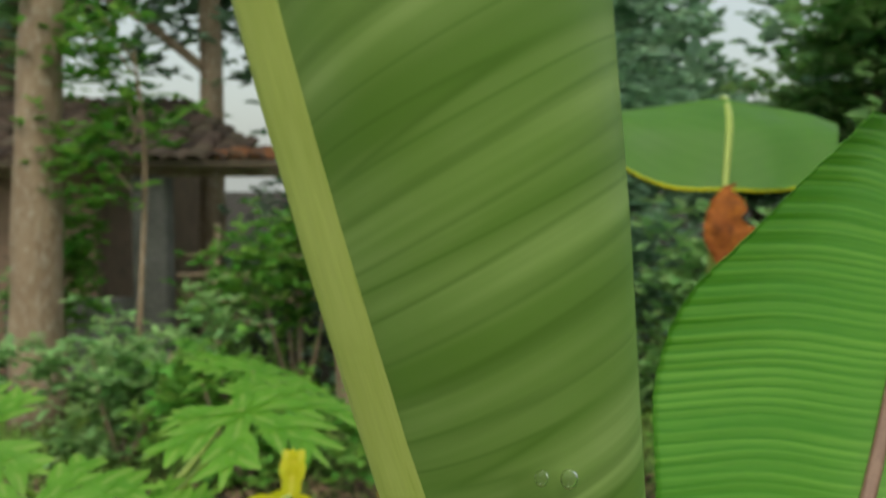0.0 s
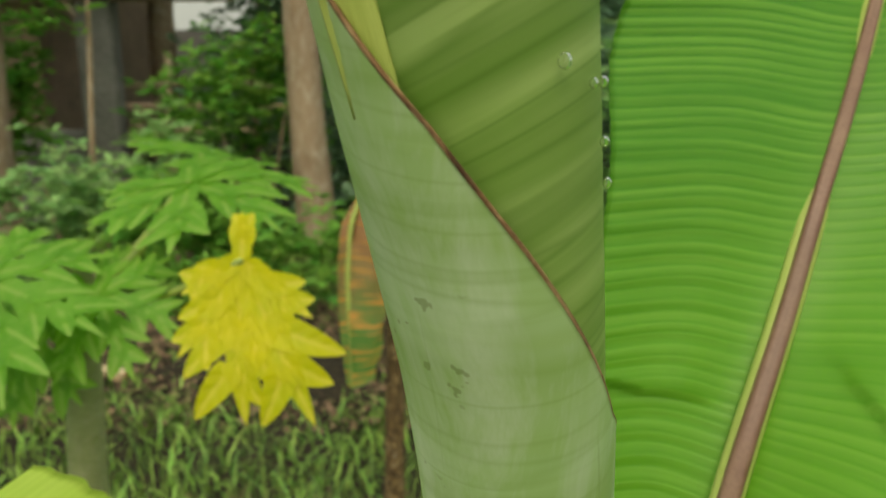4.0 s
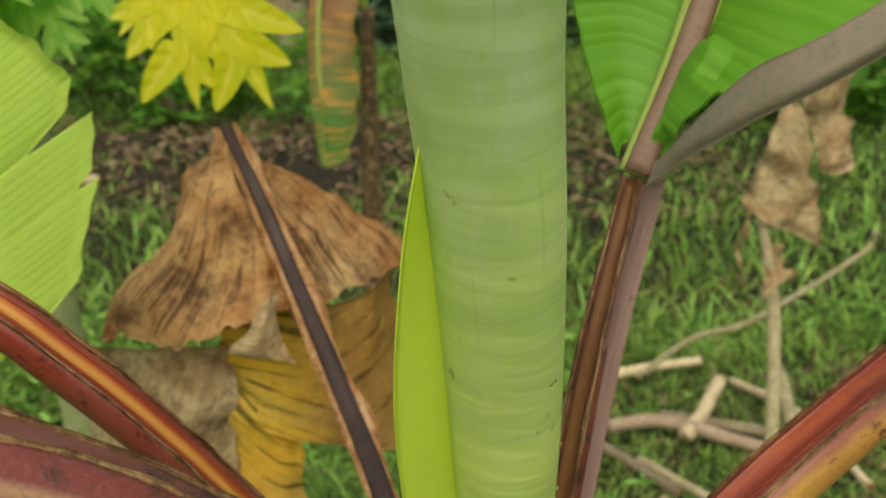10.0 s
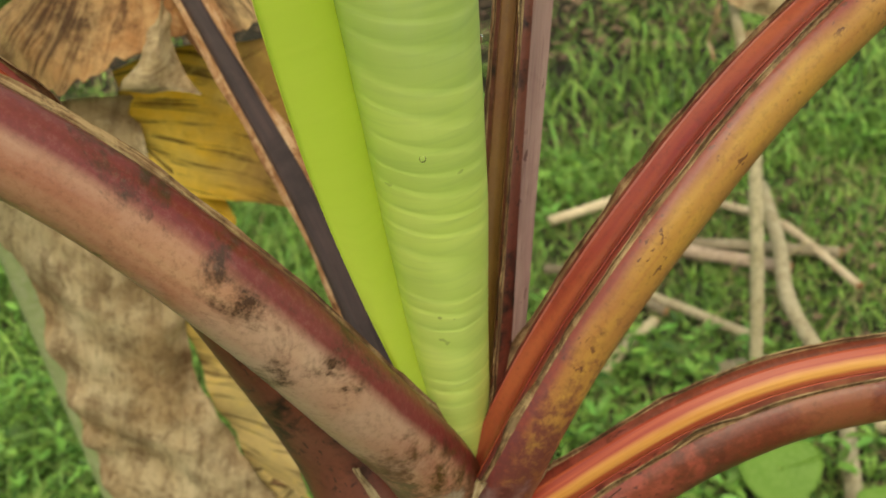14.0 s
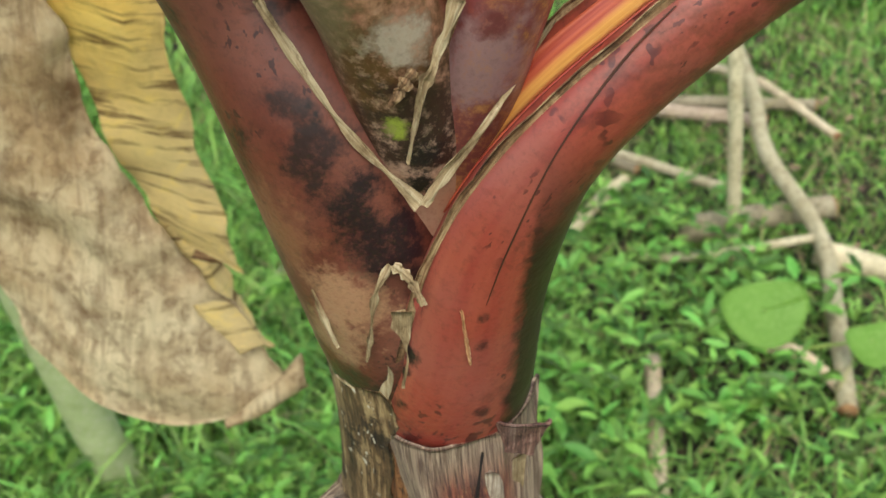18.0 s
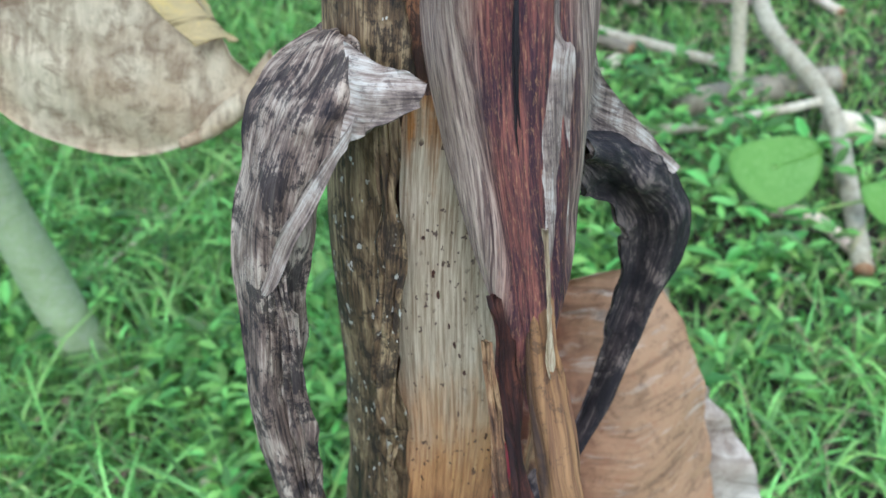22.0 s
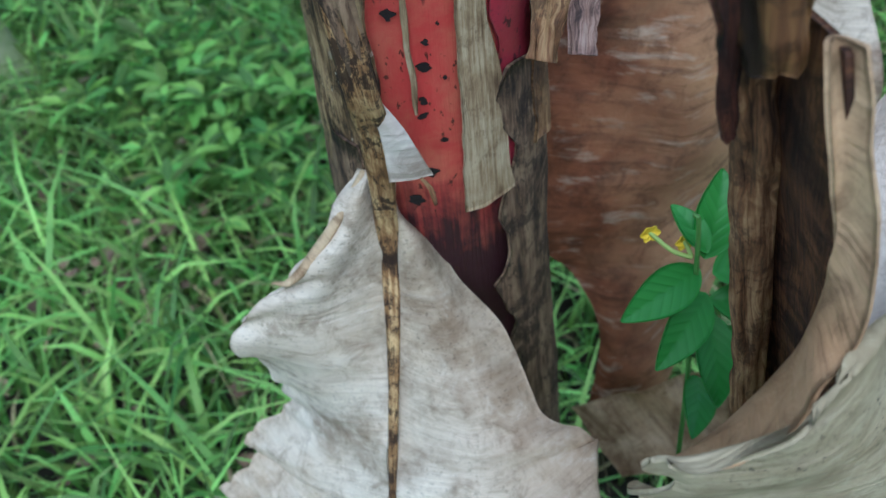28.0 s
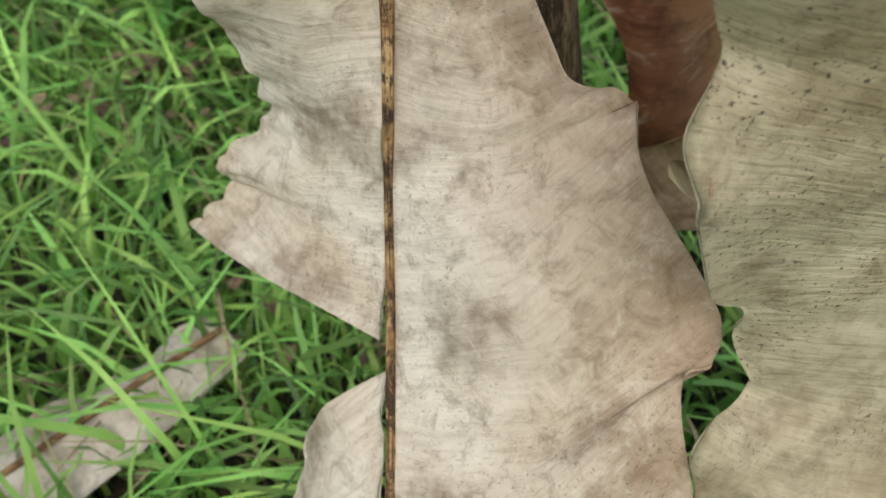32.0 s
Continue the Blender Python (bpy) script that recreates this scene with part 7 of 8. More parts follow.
P = loft([SM[2:], [(-0.12, 2.66, 1.12), (-0.165, 2.61, 1.05), (-0.178, 2.57, 0.92), (-0.172, 2.53, 0.76), (-0.155, 2.49, 0.63)]], 40, 8)
sheet("leaf_blade", crumple(P, 0.004, 40, 143), M_half, sucker, "narrow green half of the blade", 0.001)
sweep("midrib", curve(SM, 50), [0.014, 0.008, 0.006, 0.003], [0.012, 0.008, 0.006, 0.003], M_ribedge, sucker, "yellow-green arched midrib", (0, -1, 0.2), 10)

# ---- farther banana plant with an arching leaf and a dead orange leaf ----
farb = empty("banana_plant", (1.2, 4.2, 0.0), "farther banana plant with an arching green leaf", "banana plant")
sweep("pseudostem", curve([(1.2, 4.2, -0.02), (1.2, 4.15, 0.7), (1.15, 4.0, 1.3), (1.05, 3.6, 1.66), (0.9, 3.1, 1.85), (0.79, 2.72, 1.92)], 40), [0.08, 0.07, 0.05, 0.025, 0.015, 0.014], [0.08, 0.07, 0.05, 0.025, 0.015, 0.014], M_papstalk, farb, "", (0, 1, 0), 18)
P = loft([[(0.42, 2.50, 1.76), (0.44, 2.55, 1.86), (0.45, 2.62, 1.89)], [(0.56, 2.44, 1.69), (0.57, 2.50, 1.84), (0.58, 2.6, 1.905)], [(0.70, 2.42, 1.68), (0.73, 2.49, 1.83), (0.75, 2.6, 1.92)], [(0.85, 2.42, 1.68), (0.87, 2.49, 1.83), (0.89, 2.6, 1.90)], [(1.0, 2.44, 1.70), (1.02, 2.5, 1.80), (1.06, 2.6, 1.85)]], 40, 60)
fbl = sheet("leaf_blade", crumple(P, 0.004, 20, 151), M_farleaf, farb, "arching green banana leaf with yellow margin", 0.002, None)
sweep("midrib", curve([(0.79, 2.72, 1.93), (0.765, 2.62, 1.915), (0.74, 2.5, 1.84), (0.705, 2.41, 1.68)], 40), [0.016, 0.012, 0.008], [0.012, 0.01, 0.006], M_ribedge, fbl, "yellow midrib", (0, -1, 0.3), 10)
sweep("leaf_margin", curve([(0.42, 2.498, 1.76), (0.56, 2.438, 1.69), (0.70, 2.418, 1.68), (0.85, 2.418, 1.68), (1.0, 2.438, 1.70)], 60), 0.005, 0.005, M_papyel, fbl, "yellowing margin", nv=8)
M_oleaf = dry_blade("dead_leaf_orange", S(190, 116, 46), S(160, 90, 40), S(96, 56, 34), 0.2)
P = loft([[(0.70, 2.40, 1.69), (0.66, 2.38, 1.64), (0.64, 2.36, 1.57), (0.67, 2.36, 1.50)], [(0.715, 2.40, 1.69), (0.70, 2.37, 1.64), (0.70, 2.35, 1.57), (0.71, 2.35, 1.49)], [(0.73, 2.41, 1.69), (0.75, 2.39, 1.64), (0.76, 2.37, 1.58), (0.75, 2.36, 1.52)]], 30, 20)
sheet("dead_tip", ragged(crumple(P, 0.008, 40, 152, 0.012), 1, 0.02, 153, 60), M_oleaf, farb, "withered orange leaf tip", 0.002)

# ---- dead leaf scraps on a thin stake ----
stake = empty("stake", (0.75, 1.56, 0.0), "thin bare stake with dried leaf scraps on it", "stake")
sweep("pole", curve([(0.735, 1.50, -0.02), (0.73, 1.53, 0.3), (0.725, 1.585, 0.58), (0.70, 1.60, 0.72), (0.69, 1.62, 0.82), (0.72, 1.63, 1.02), (0.80, 1.68, 1.14)], 50), [0.013, 0.013, 0.012, 0.008, 0.006, 0.005], [0.013, 0.013, 0.012, 0.008, 0.006, 0.005], M_wood, stake, "", (0, 1, 0), 10)
for rows_, sd_ in (([[(0.71, 1.6, 1.023), (0.677, 1.6, 0.937), (0.66, 1.6, 0.868), (0.64, 1.6, 0.826)], [(0.715, 1.59, 1.006), (0.716, 1.59, 0.909), (0.711, 1.59, 0.829), (0.681, 1.59, 0.788)], [(0.728, 1.6, 0.984), (0.763, 1.6, 0.885), (0.793, 1.6, 0.801), (0.783, 1.6, 0.74)]], 161),
                   ([[(0.655, 1.60, 0.835), (0.645, 1.59, 0.77), (0.645, 1.59, 0.70)], [(0.672, 1.60, 0.83), (0.655, 1.59, 0.78), (0.65, 1.59, 0.70)]], 162),
                   ([[(0.702, 1.59, 0.74), (0.692, 1.58, 0.69), (0.682, 1.575, 0.64)], [(0.712, 1.59, 0.74), (0.73, 1.58, 0.70), (0.742, 1.575, 0.685)]], 163),
                   ([[(0.772, 1.66, 1.076), (0.753, 1.66, 0.999), (0.784, 1.66, 0.918), (0.805, 1.66, 0.857)], [(0.801, 1.65, 1.114), (0.798, 1.65, 1), (0.815, 1.65, 0.919), (0.83, 1.65, 0.855)], [(0.88, 1.66, 1.129), (0.854, 1.66, 1.055), (0.84, 1.66, 0.957), (0.861, 1.66, 0.874)]], 164)):
    sheet("leaf_scrap", ragged(crumple(loft(rows_, 24, 16), 0.010, 45, sd_, 0.008), 1, 0.012, sd_, 90), M_drypale, stake, "dried brown leaf scrap", 0.001)


# ---- sticks and logs ----
def stick(pts, r, label="dry fallen stick on the grass", name="stick", group="sticks on the ground", cut=False):
    e = sweep(name, curve(pts, 26), [r, r * 0.95, r * 0.85], [r, r * 0.95, r * 0.85], M_wood, None, "", (0.2, 0.3, 1), 12, 0, 0.5, True, 0.05, int(abs(pts[0][0]) * 1000))
    tagged(e, label, "log" if r > 0.02 else "stick", group)
    if cut or r > 0.01:
        q = np.array(pts[-1]) - np.array(pts[-2])
        q = q / np.linalg.norm(q)
        sweep("cut_end", np.array([np.array(pts[-1]) + q * 0.001, np.array(pts[-1]) + q * 0.004]), r * 0.82, r * 0.82, M_cut, e, "fresh cut end", (0.2, 0.3, 1), 14)
    return e


stick([(0.657, 1.579, 0.03), (0.80, 1.57, 0.035), (0.958, 1.559, 0.035)], 0.028, "pale cut log lying on the grass", "log", "logs on the ground", True)
stick([(1.021, 2.166, 0.13), (0.95, 1.9, 0.12), (0.883, 1.691, 0.10), (0.865, 1.438, 0.07), (0.80, 1.25, 0.04), (0.717, 1.059, 0.03)], 0.017, "long pale branch lying over the logs")
stick([(0.602, 1.957, 0.03), (0.70, 1.82, 0.035), (0.816, 1.676, 0.03)], 0.012)
stick([(0.704, 2.142, 0.03), (0.9, 2.05, 0.04), (1.126, 1.945, 0.04)], 0.017)
stick([(0.483, 1.245, 0.03), (0.419, 1.056, 0.03), (0.377, 0.899, 0.02)], 0.013, "pale twisted stick in the grass")
stick([(0.63, 1.235, 0.04), (0.70, 1.175, 0.045), (0.738, 1.088, 0.02)], 0.011)
stick([(0.86, 1.43, 0.035), (1.0, 1.3, 0.035), (1.1, 1.22, 0.03)], 0.024, "pale cut log lying on the grass", "log", "logs on the ground", True)
stick([(0.454, 1.643, 0.02), (0.56, 1.74, 0.035), (0.623, 1.795, 0.03)], 0.015)
stick([(0.611, 2.053, 0.2), (0.75, 2.08, 0.29), (0.919, 2.141, 0.3), (1.285, 2.346, 0.38), (1.32, 2.36, 0.44)], 0.008, "thin dark bent branch above the grass")
stick([(0.55, 2.06, 0.06), (0.692, 2.089, 0.05), (0.85, 1.99, 0.05), (0.982, 1.897, 0.05)], 0.018)
stick([(0.44, 2.08, 0.03), (0.516, 2.017, 0.04), (0.66, 1.825, 0.03)], 0.014)
stick([(0.5, 2.3, 0.04), (0.7, 2.35, 0.05), (0.885, 2.384, 0.05)], 0.014)
stick([(0.74, 2.03, 0.04), (0.80, 2.1, 0.06), (0.87, 2.18, 0.11)], 0.02)
stick([(0.95, 2.3, 0.03), (1.05, 2.1, 0.05), (1.1, 1.8, 0.04)], 0.012)
stick([(0.56, 1.52, 0.03), (0.66, 1.45, 0.06), (0.82, 1.38, 0.11)], 0.009)
stick([(-0.391, 1.415, 0.03), (-0.29, 1.53, 0.035), (-0.195, 1.644, 0.03)], 0.006)
stick([(-0.42, 1.43, 0.035), (-0.35, 1.5, 0.03), (-0.26, 1.62, 0.03)], 0.007)
stick([(-1.9, 4.36, 0.2), (-1.7, 4.3, 0.22), (-1.45, 4.22, 0.18)], 0.03, "dry pale stem lying on the bank")
stick([(-1.8, 4.15, 0.15), (-1.5, 4.05, 0.14), (-1.2, 3.98, 0.12)], 0.025, "dry pale stem lying on the bank")
stick([(-0.05, 0.95, 0.03), (0.0, 1.03, 0.035), (0.06, 1.2, 0.03)], 0.006)
stick([(-0.376, 1.351, 0.06), (-0.279, 1.461, 0.06), (-0.173, 1.592, 0.06)], 0.004)
stick([(-0.328, 1.115, 0.05), (-0.27, 1.152, 0.05), (-0.217, 1.182, 0.05)], 0.005)
stick([(-0.202, 0.915, 0.05), (-0.174, 0.969, 0.05), (-0.144, 1.028, 0.05)], 0.006)
stick([(-0.066, 1.729, 0.05), (-0.058, 1.626, 0.05), (-0.04, 1.528, 0.05)], 0.007)
stick([(-0.14, 1.585, 0.06), (-0.095, 1.663, 0.06), (-0.071, 1.714, 0.06)], 0.006)
# fallen dead leaf in the grass
P = loft([[(-0.31, 0.50, 0.03), (-0.23, 0.53, 0.045), (-0.15, 0.555, 0.05)], [(-0.29, 0.47, 0.05), (-0.21, 0.50, 0.06), (-0.14, 0.535, 0.058)], [(-0.27, 0.44, 0.03), (-0.19, 0.475, 0.045), (-0.13, 0.52, 0.045)]], 40, 16)
fallen = tagged(sheet("fallen_leaf", crumple(P, 0.003, 60, 171, 0.003), M_grey, None, "", 0.0012), "pale grey fallen dead leaf on the grass", "leaf")
sweep("leaf_rib", curve([(-0.29, 0.47, 0.052), (-0.21, 0.50, 0.0625), (-0.14, 0.535, 0.0605)], 24), 0.0025, 0.002, M_strap, fallen, "dry brown rib", nv=8)

# round-leaved plant
rl = empty("round_leaf_plant", (0.64, 1.22, 0.0), "plant with one round yellow-green leaf", "plant")
M_round = rough_stuff("round_leaf", S(118, 158, 60), S(134, 172, 74), S(146, 180, 88), 22, 0.5, 0.3, 0.002, None, None, 0.35)
for cx, cy, cz, rx_, ry_ in ((0.637, 1.19, 0.14, 0.07, 0.055), (0.595, 1.26, 0.075, 0.028, 0.022), (0.78, 1.12, 0.10, 0.045, 0.035)):
    a = np.linspace(0, 2 * np.pi, 33)
    s = np.linspace(0.02, 1, 8)
    P = np.stack([cx + rx_ * s[:, None] * np.cos(a)[None], cy + ry_ * 0.75 * s[:, None] * np.sin(a)[None], cz + ry_ * 0.6 * s[:, None] * np.sin(a)[None] + 0.012 * s[:, None] ** 2 * np.cos(2 * a)[None]], -1)
    lf = sheet("leaf", P, M_round, rl, "", 0.001)
    sweep("stalk", curve([(0.64, 1.22, 0.0), ((cx + 0.64) / 2, (cy + 1.22) / 2, cz * 0.6), (cx, cy, cz)], 14), 0.0025, 0.0025, M_papstalk, lf, nv=8)


# ---- grass, weeds and litter ----
def blades(name, rs, x, y, h, w, mat, label, lean=0.6, base=0.0):
    n = len(x)
    az = rs.uniform(0, 2 * np.pi, n)
    ln = rs.uniform(0.15, lean, n) * h
    dx, dy = np.cos(az), np.sin(az)
    fa = rs.uniform(0, 2 * np.pi, n)
    sx, sy = np.cos(fa), np.sin(fa)
    zb = ground_z(x, y) - 0.004 + base
    V = np.empty((n, 7, 3))
    for i, (f, ww) in enumerate(((0, 0.8), (0.4, 1.0), (0.75, 0.7))):
        ox, oy = x + dx * ln * f ** 2, y + dy * ln * f ** 2
        z = zb + h * (f - 0.25 * f ** 2 * lean)
        V[:, 2 * i] = np.stack([ox - sx * w * ww, oy - sy * w * ww, z], -1)
        V[:, 2 * i + 1] = np.stack([ox + sx * w * ww, oy + sy * w * ww, z], -1)
    V[:, 6] = np.stack([x + dx * ln * 1.15, y + dy * ln * 1.15, zb + h * (1 - 0.3 * lean)], -1)
    o = (np.arange(n) * 7)[:, None]
    Q = np.vstack([o + np.array([0, 1, 3, 2]), o + np.array([2, 3, 5, 4])]).tolist()
    T = (o + np.array([4, 5, 6])).tolist()
    tagged(mesh_object(name, V.reshape(-1, 3), Q + T, mat), label, "grass", "", "stuff")


def clumps(name, rs, n, x, y, z, size, mat, label, category, leaves=5, flat=0.5, long=1.6):
    """Many small pointed leaves in whorls: six-sided folded blades."""
    m = len(x)
    k = leaves
    cx, cy, cz = (np.repeat(v, k) for v in (x, y, z))
    sz = np.repeat(size, k) * rs.uniform(0.6, 1.2, m * k)
    az = rs.uniform(0, 2 * np.pi, m * k)
    el = rs.uniform(-0.3, 0.9, m * k) * (1 - flat) + rs.uniform(-0.1, 0.5, m * k) * flat
    d = np.stack([np.cos(az) * np.cos(el), np.sin(az) * np.cos(el), np.sin(el)], -1)
    sd = np.stack([-np.sin(az), np.cos(az), rs.uniform(-0.4, 0.4, m * k)], -1)
    up = np.cross(d, sd)
    c = np.stack([cx, cy, cz], -1)
    L, W = (sz * long)[:, None], (sz * 0.42)[:, None]
    V = np.stack([c + d * L * 0.05, c + d * L * 0.4 + sd * W + up * W * 0.25, c + d * L * 0.75 + sd * W * 0.7 + up * W * 0.1, c + d * L - up * L * 0.12, c + d * L * 0.75 - sd * W * 0.7 + up * W * 0.1, c + d * L * 0.4 - sd * W + up * W * 0.25], 1)
    o = (np.arange(m * k) * 6)[:, None]
    F = np.vstack([o + np.array([0, 1, 2, 3]), o + np.array([0, 3, 4, 5])])
    return tagged(mesh_object(name, V.reshape(-1, 3), F, mat), label, category, "", "stuff")


rs = np.random.RandomState(7)


def scatter(n, x0, x1, y0, y1, keep=None):
    x, y = rs.uniform(x0, x1, n), rs.uniform(y0, y1, n)
    if keep is not None:
        m = keep(x, y)
        x, y = x[m], y[m]
    return x, y


clear = lambda x, y: (np.hypot(x - 0.02, y - 0.44) > 0.07) & (wob(x * 4, y * 4, 21) + 0.6 * rs.uniform(-1, 1, len(x)) > -1.9)
x, y = scatter(60000, -1.2, 1.7, 0.1, 2.7, clear)
logs = (x > 0.42) & (y > 0.95) & (y < 2.4)
blades("grass", rs, x, y, rs.uniform(0.03, 0.13, len(x)) * np.where(logs, 0.5, 1.0), rs.uniform(0.0014, 0.0040, len(x)), M_grass, "short bright green grass", 1.0)
x, y = scatter(5000, -1.2, 0.1, 0.3, 2.7, clear)
blades("tall_grass", rs, x, y, rs.uniform(0.08, 0.2, len(x)), rs.uniform(0.002, 0.004, len(x)), M_grass, "longer green grass blades", 1.3)
x, y = scatter(42000, -5.0, 6.5, -4.0, 2.7, lambda a, b: ((a < -1.15) | (a > 1.65) | (b < 0.12)) & (np.hypot(a, b - 0.1) > 0.35))
blades("grass_around", rs, x, y, rs.uniform(0.03, 0.12, len(x)), rs.uniform(0.004, 0.009, len(x)), M_grass, "short green grass round the plant", 1.0)
rim = np.random.RandomState(77)
x, y = rim.uniform(-3.2, 3.7, 150000), rim.uniform(-1.9, 2.7, 150000)
gap = np.hypot(np.maximum(np.maximum(-1.2 - x, x - 1.7), 0), np.maximum(0.1 - y, 0))
m = (gap > 0) & (rim.uniform(0, 1, len(x)) < np.exp(-np.maximum(gap - 0.25 * wob(x * 2, y * 2, 41), 0) / 0.55)) & (np.hypot(x, y - 0.1) > 0.12)
x, y = x[m], y[m]
blades("grass_around", rim, x, y, rim.uniform(0.03, 0.12, len(x)), rim.uniform(0.0025, 0.006, len(x)), M_grass, "short green grass thinning out round the plant", 1.0)
x, y = scatter(60000, -5, 6.5, 2.5, 7.0)
blades("far_grass", rs, x, y, rs.uniform(0.05, 0.18, len(x)), rs.uniform(0.003, 0.006, len(x)), M_grass, "green grass farther off", 1.0)
x, y = scatter(14000, -14, 20, 7.0, 16)
blades("far_grass", rs, x, y, rs.uniform(0.1, 0.3, len(x)), rs.uniform(0.008, 0.016, len(x)), M_grass, "green grass by the house", 1.0)
x, y = scatter(5200, -1.1, 1.5, 0.3, 3.0, clear)
blades("dry_grass", rs, x, y, rs.uniform(0.04, 0.15, len(x)), rs.uniform(0.001, 0.002, len(x)), M_drygrass, "dry straw stalks among the grass", 1.6)
x, y = scatter(6000, -1.2, 1.6, 0.35, 2.7, lambda a, b: clear(a, b) & (wob(a * 4, b * 4, 33) + 0.5 * rs.uniform(-1, 1, len(a)) > np.where((a > 0.5) & (b > 1.3), 0.75, 0.2)))
clumps("ground_weeds", rs, 0, x, y, ground_z(x, y) + rs.uniform(0.02, 0.12, len(x)), rs.uniform(0.005, 0.021, len(x)), M_weed, "broad-leaved green weeds among the grass", "weeds", 6, 0.5, 2.5)
x, y = scatter(4600, -1.2, 1.6, 0.3, 3.0, lambda a, b: wob(a * 3, b * 3, 35) < 0.1)
clumps("leaf_litter", rs, 0, x, y, ground_z(x, y) + rs.uniform(0.01, 0.05, len(x)), rs.uniform(0.006, 0.022, len(x)), M_litter, "brown dead leaf litter on the soil", "litter", 1, 1.0, 1.3)
x, y = scatter(7000, -2.6, 1.6, 3.5, 5.3)
clumps("leaf_litter", rs, 0, x, y, ground_z(x, y) + 0.10 * np.exp(-((x + 0.2) / 2.2) ** 2 - ((y - 4.4) / 0.9) ** 2) + 0.02, rs.uniform(0.012, 0.04, len(x)), M_litter, "brown dead leaf litter on the bank", "litter", 1, 1.0, 1.3)


# broad-leaved weeds and a drift of dead leaves beside the plant
for cx, cy, sx, sy, m in ((-0.117, 0.943, 0.05, 0.07, 90), (-0.104, 1.002, 0.04, 0.04, 40), (-0.173, 1.086, 0.06, 0.05, 60)):
    x, y = rs.normal(cx, sx, m), rs.normal(cy, sy, m)
    clumps("broad_weeds", rs, 0, x, y, ground_z(x, y) + rs.uniform(0.03, 0.12, m), rs.uniform(0.008, 0.017, m), M_weed, "leafy green weeds growing beside the banana plant", "weeds", 6, 0.5, 2.4)
for cx, cy, sx, sy, m in ((-0.235, 0.823, 0.035, 0.03, 26), (-0.185, 0.839, 0.02, 0.04, 20), (-0.188, 0.879, 0.02, 0.03, 14)):
    x, y = rs.normal(cx, sx, m), rs.normal(cy, sy, m)
    clumps("leaf_drift", rs, 0, x, y, ground_z(x, y) + rs.uniform(0.03, 0.06, m), rs.uniform(0.010, 0.022, m), M_litter, "drift of brown dead leaves in the grass", "litter", 1, 1.0, 1.2)


# ---- trees, bushes and hut ----
def tree(base, height, r, crown, n, leaf, mat, label, lean=(0, 0), limbs=5, seed=1, bark=None, trunk_top=None):
    e = empty("tree", base, label, "tree")
    rr = np.random.RandomState(seed)
    b = np.array(base, float)
    top = b + np.array([lean[0], lean[1], height])
    sweep("trunk", curve([b - np.array([0, 0, 0.05]), b * 0.65 + top * 0.35 + rr.uniform(-0.06, 0.06, 3), b * 0.3 + top * 0.7 + rr.uniform(-0.06, 0.06, 3), top], 30), [r * 1.25, r, r * 0.85, r * 0.55], [r * 1.25, r, r * 0.85, r * 0.55], bark or M_bark, e, "", (0, 1, 0), 18, 0, 0.5, True, 0.05, seed)
    cs = []
    for i in range(limbs):
        s = b + (top - b) * rr.uniform(0.55, 0.98)
        a = rr.uniform(0, 2 * np.pi)
        q = s + np.array([math.cos(a) * crown[0], math.sin(a) * crown[1], rr.uniform(0.2, 1.0) * crown[2]])
        sweep("limb", curve([s, (s + q) / 2 + np.array([0, 0, 0.15]), q], 14), [r * 0.45, r * 0.3, r * 0.12], [r * 0.45, r * 0.3, r * 0.12], bark or M_bark, e, "", (0.1, 0.2, 1), 8)
        cs += [q, (s + q) / 2]
    cs = np.array(cs)
    which = rr.randint(0, len(cs), n)
    off = rr.normal(0, 1, (n, 3)) * np.array(crown) * 0.33
    p = cs[which] + off
    ob = clumps("crown", rr, 0, p[:, 0], p[:, 1], p[:, 2], rr.uniform(0.6, 1.4, n) * leaf, mat, "", "", 4, 0.2, 1.7)
    for key in ("label", "category", "kind"):
        if key in ob:
            del ob[key]
    ob.parent = e
    ob.matrix_parent_inverse = Matrix.Translation(e.location).inverted()
    return e


def bush(cx, cy, w, d, h, n, leaf, mat, label, seed=1):
    rr = np.random.RandomState(seed)
    e = empty("bush", (cx, cy, 0), label, "bush", "bushes behind")
    for i in range(4):
        a = rr.uniform(0, 6.28)
        sweep("stem", curve([(cx, cy, 0), (cx + math.cos(a) * w * 0.2, cy + math.sin(a) * d * 0.2, h * 0.4), (cx + math.cos(a) * w * 0.35, cy + math.sin(a) * d * 0.3, h * 0.8)], 10), [0.02, 0.015, 0.006], [0.02, 0.015, 0.006], M_bark, e, "", (0.1, 0.2, 1), 6)
    k = rr.normal(0, 1, (9, 3)) * np.array([w * 0.3, d * 0.3, h * 0.22]) + np.array([cx, cy, h * 0.55])
    p = k[rr.randint(0, 9, n)] + rr.normal(0, 1, (n, 3)) * np.array([w, d, h]) * 0.13
    p[:, 2] = np.abs(p[:, 2]) + 0.03
    ob = clumps("foliage", rr, 0, p[:, 0], p[:, 1], p[:, 2], rr.uniform(0.6, 1.4, n) * leaf, mat, "", "", 4, 0.2, 1.7)
    for key in ("label", "category", "kind"):
        if key in ob:
            del ob[key]
    ob.parent = e
    ob.matrix_parent_inverse = Matrix.Translation(e.location).inverted()


tree((-2.80, 6.5, 0), 7.0, 0.15, (1.6, 1.2, 1.2), 420, 0.10, M_foliage, "tall tree with pale mottled trunk", (0.35, 0.1), 6, 201)
tree((-2.15, 6.6, 0), 2.6, 0.02, (0.5, 0.3, 0.4), 230, 0.07, M_lightfol, "slender young tree with light green leaves", (0.05, 0), 6, 204)
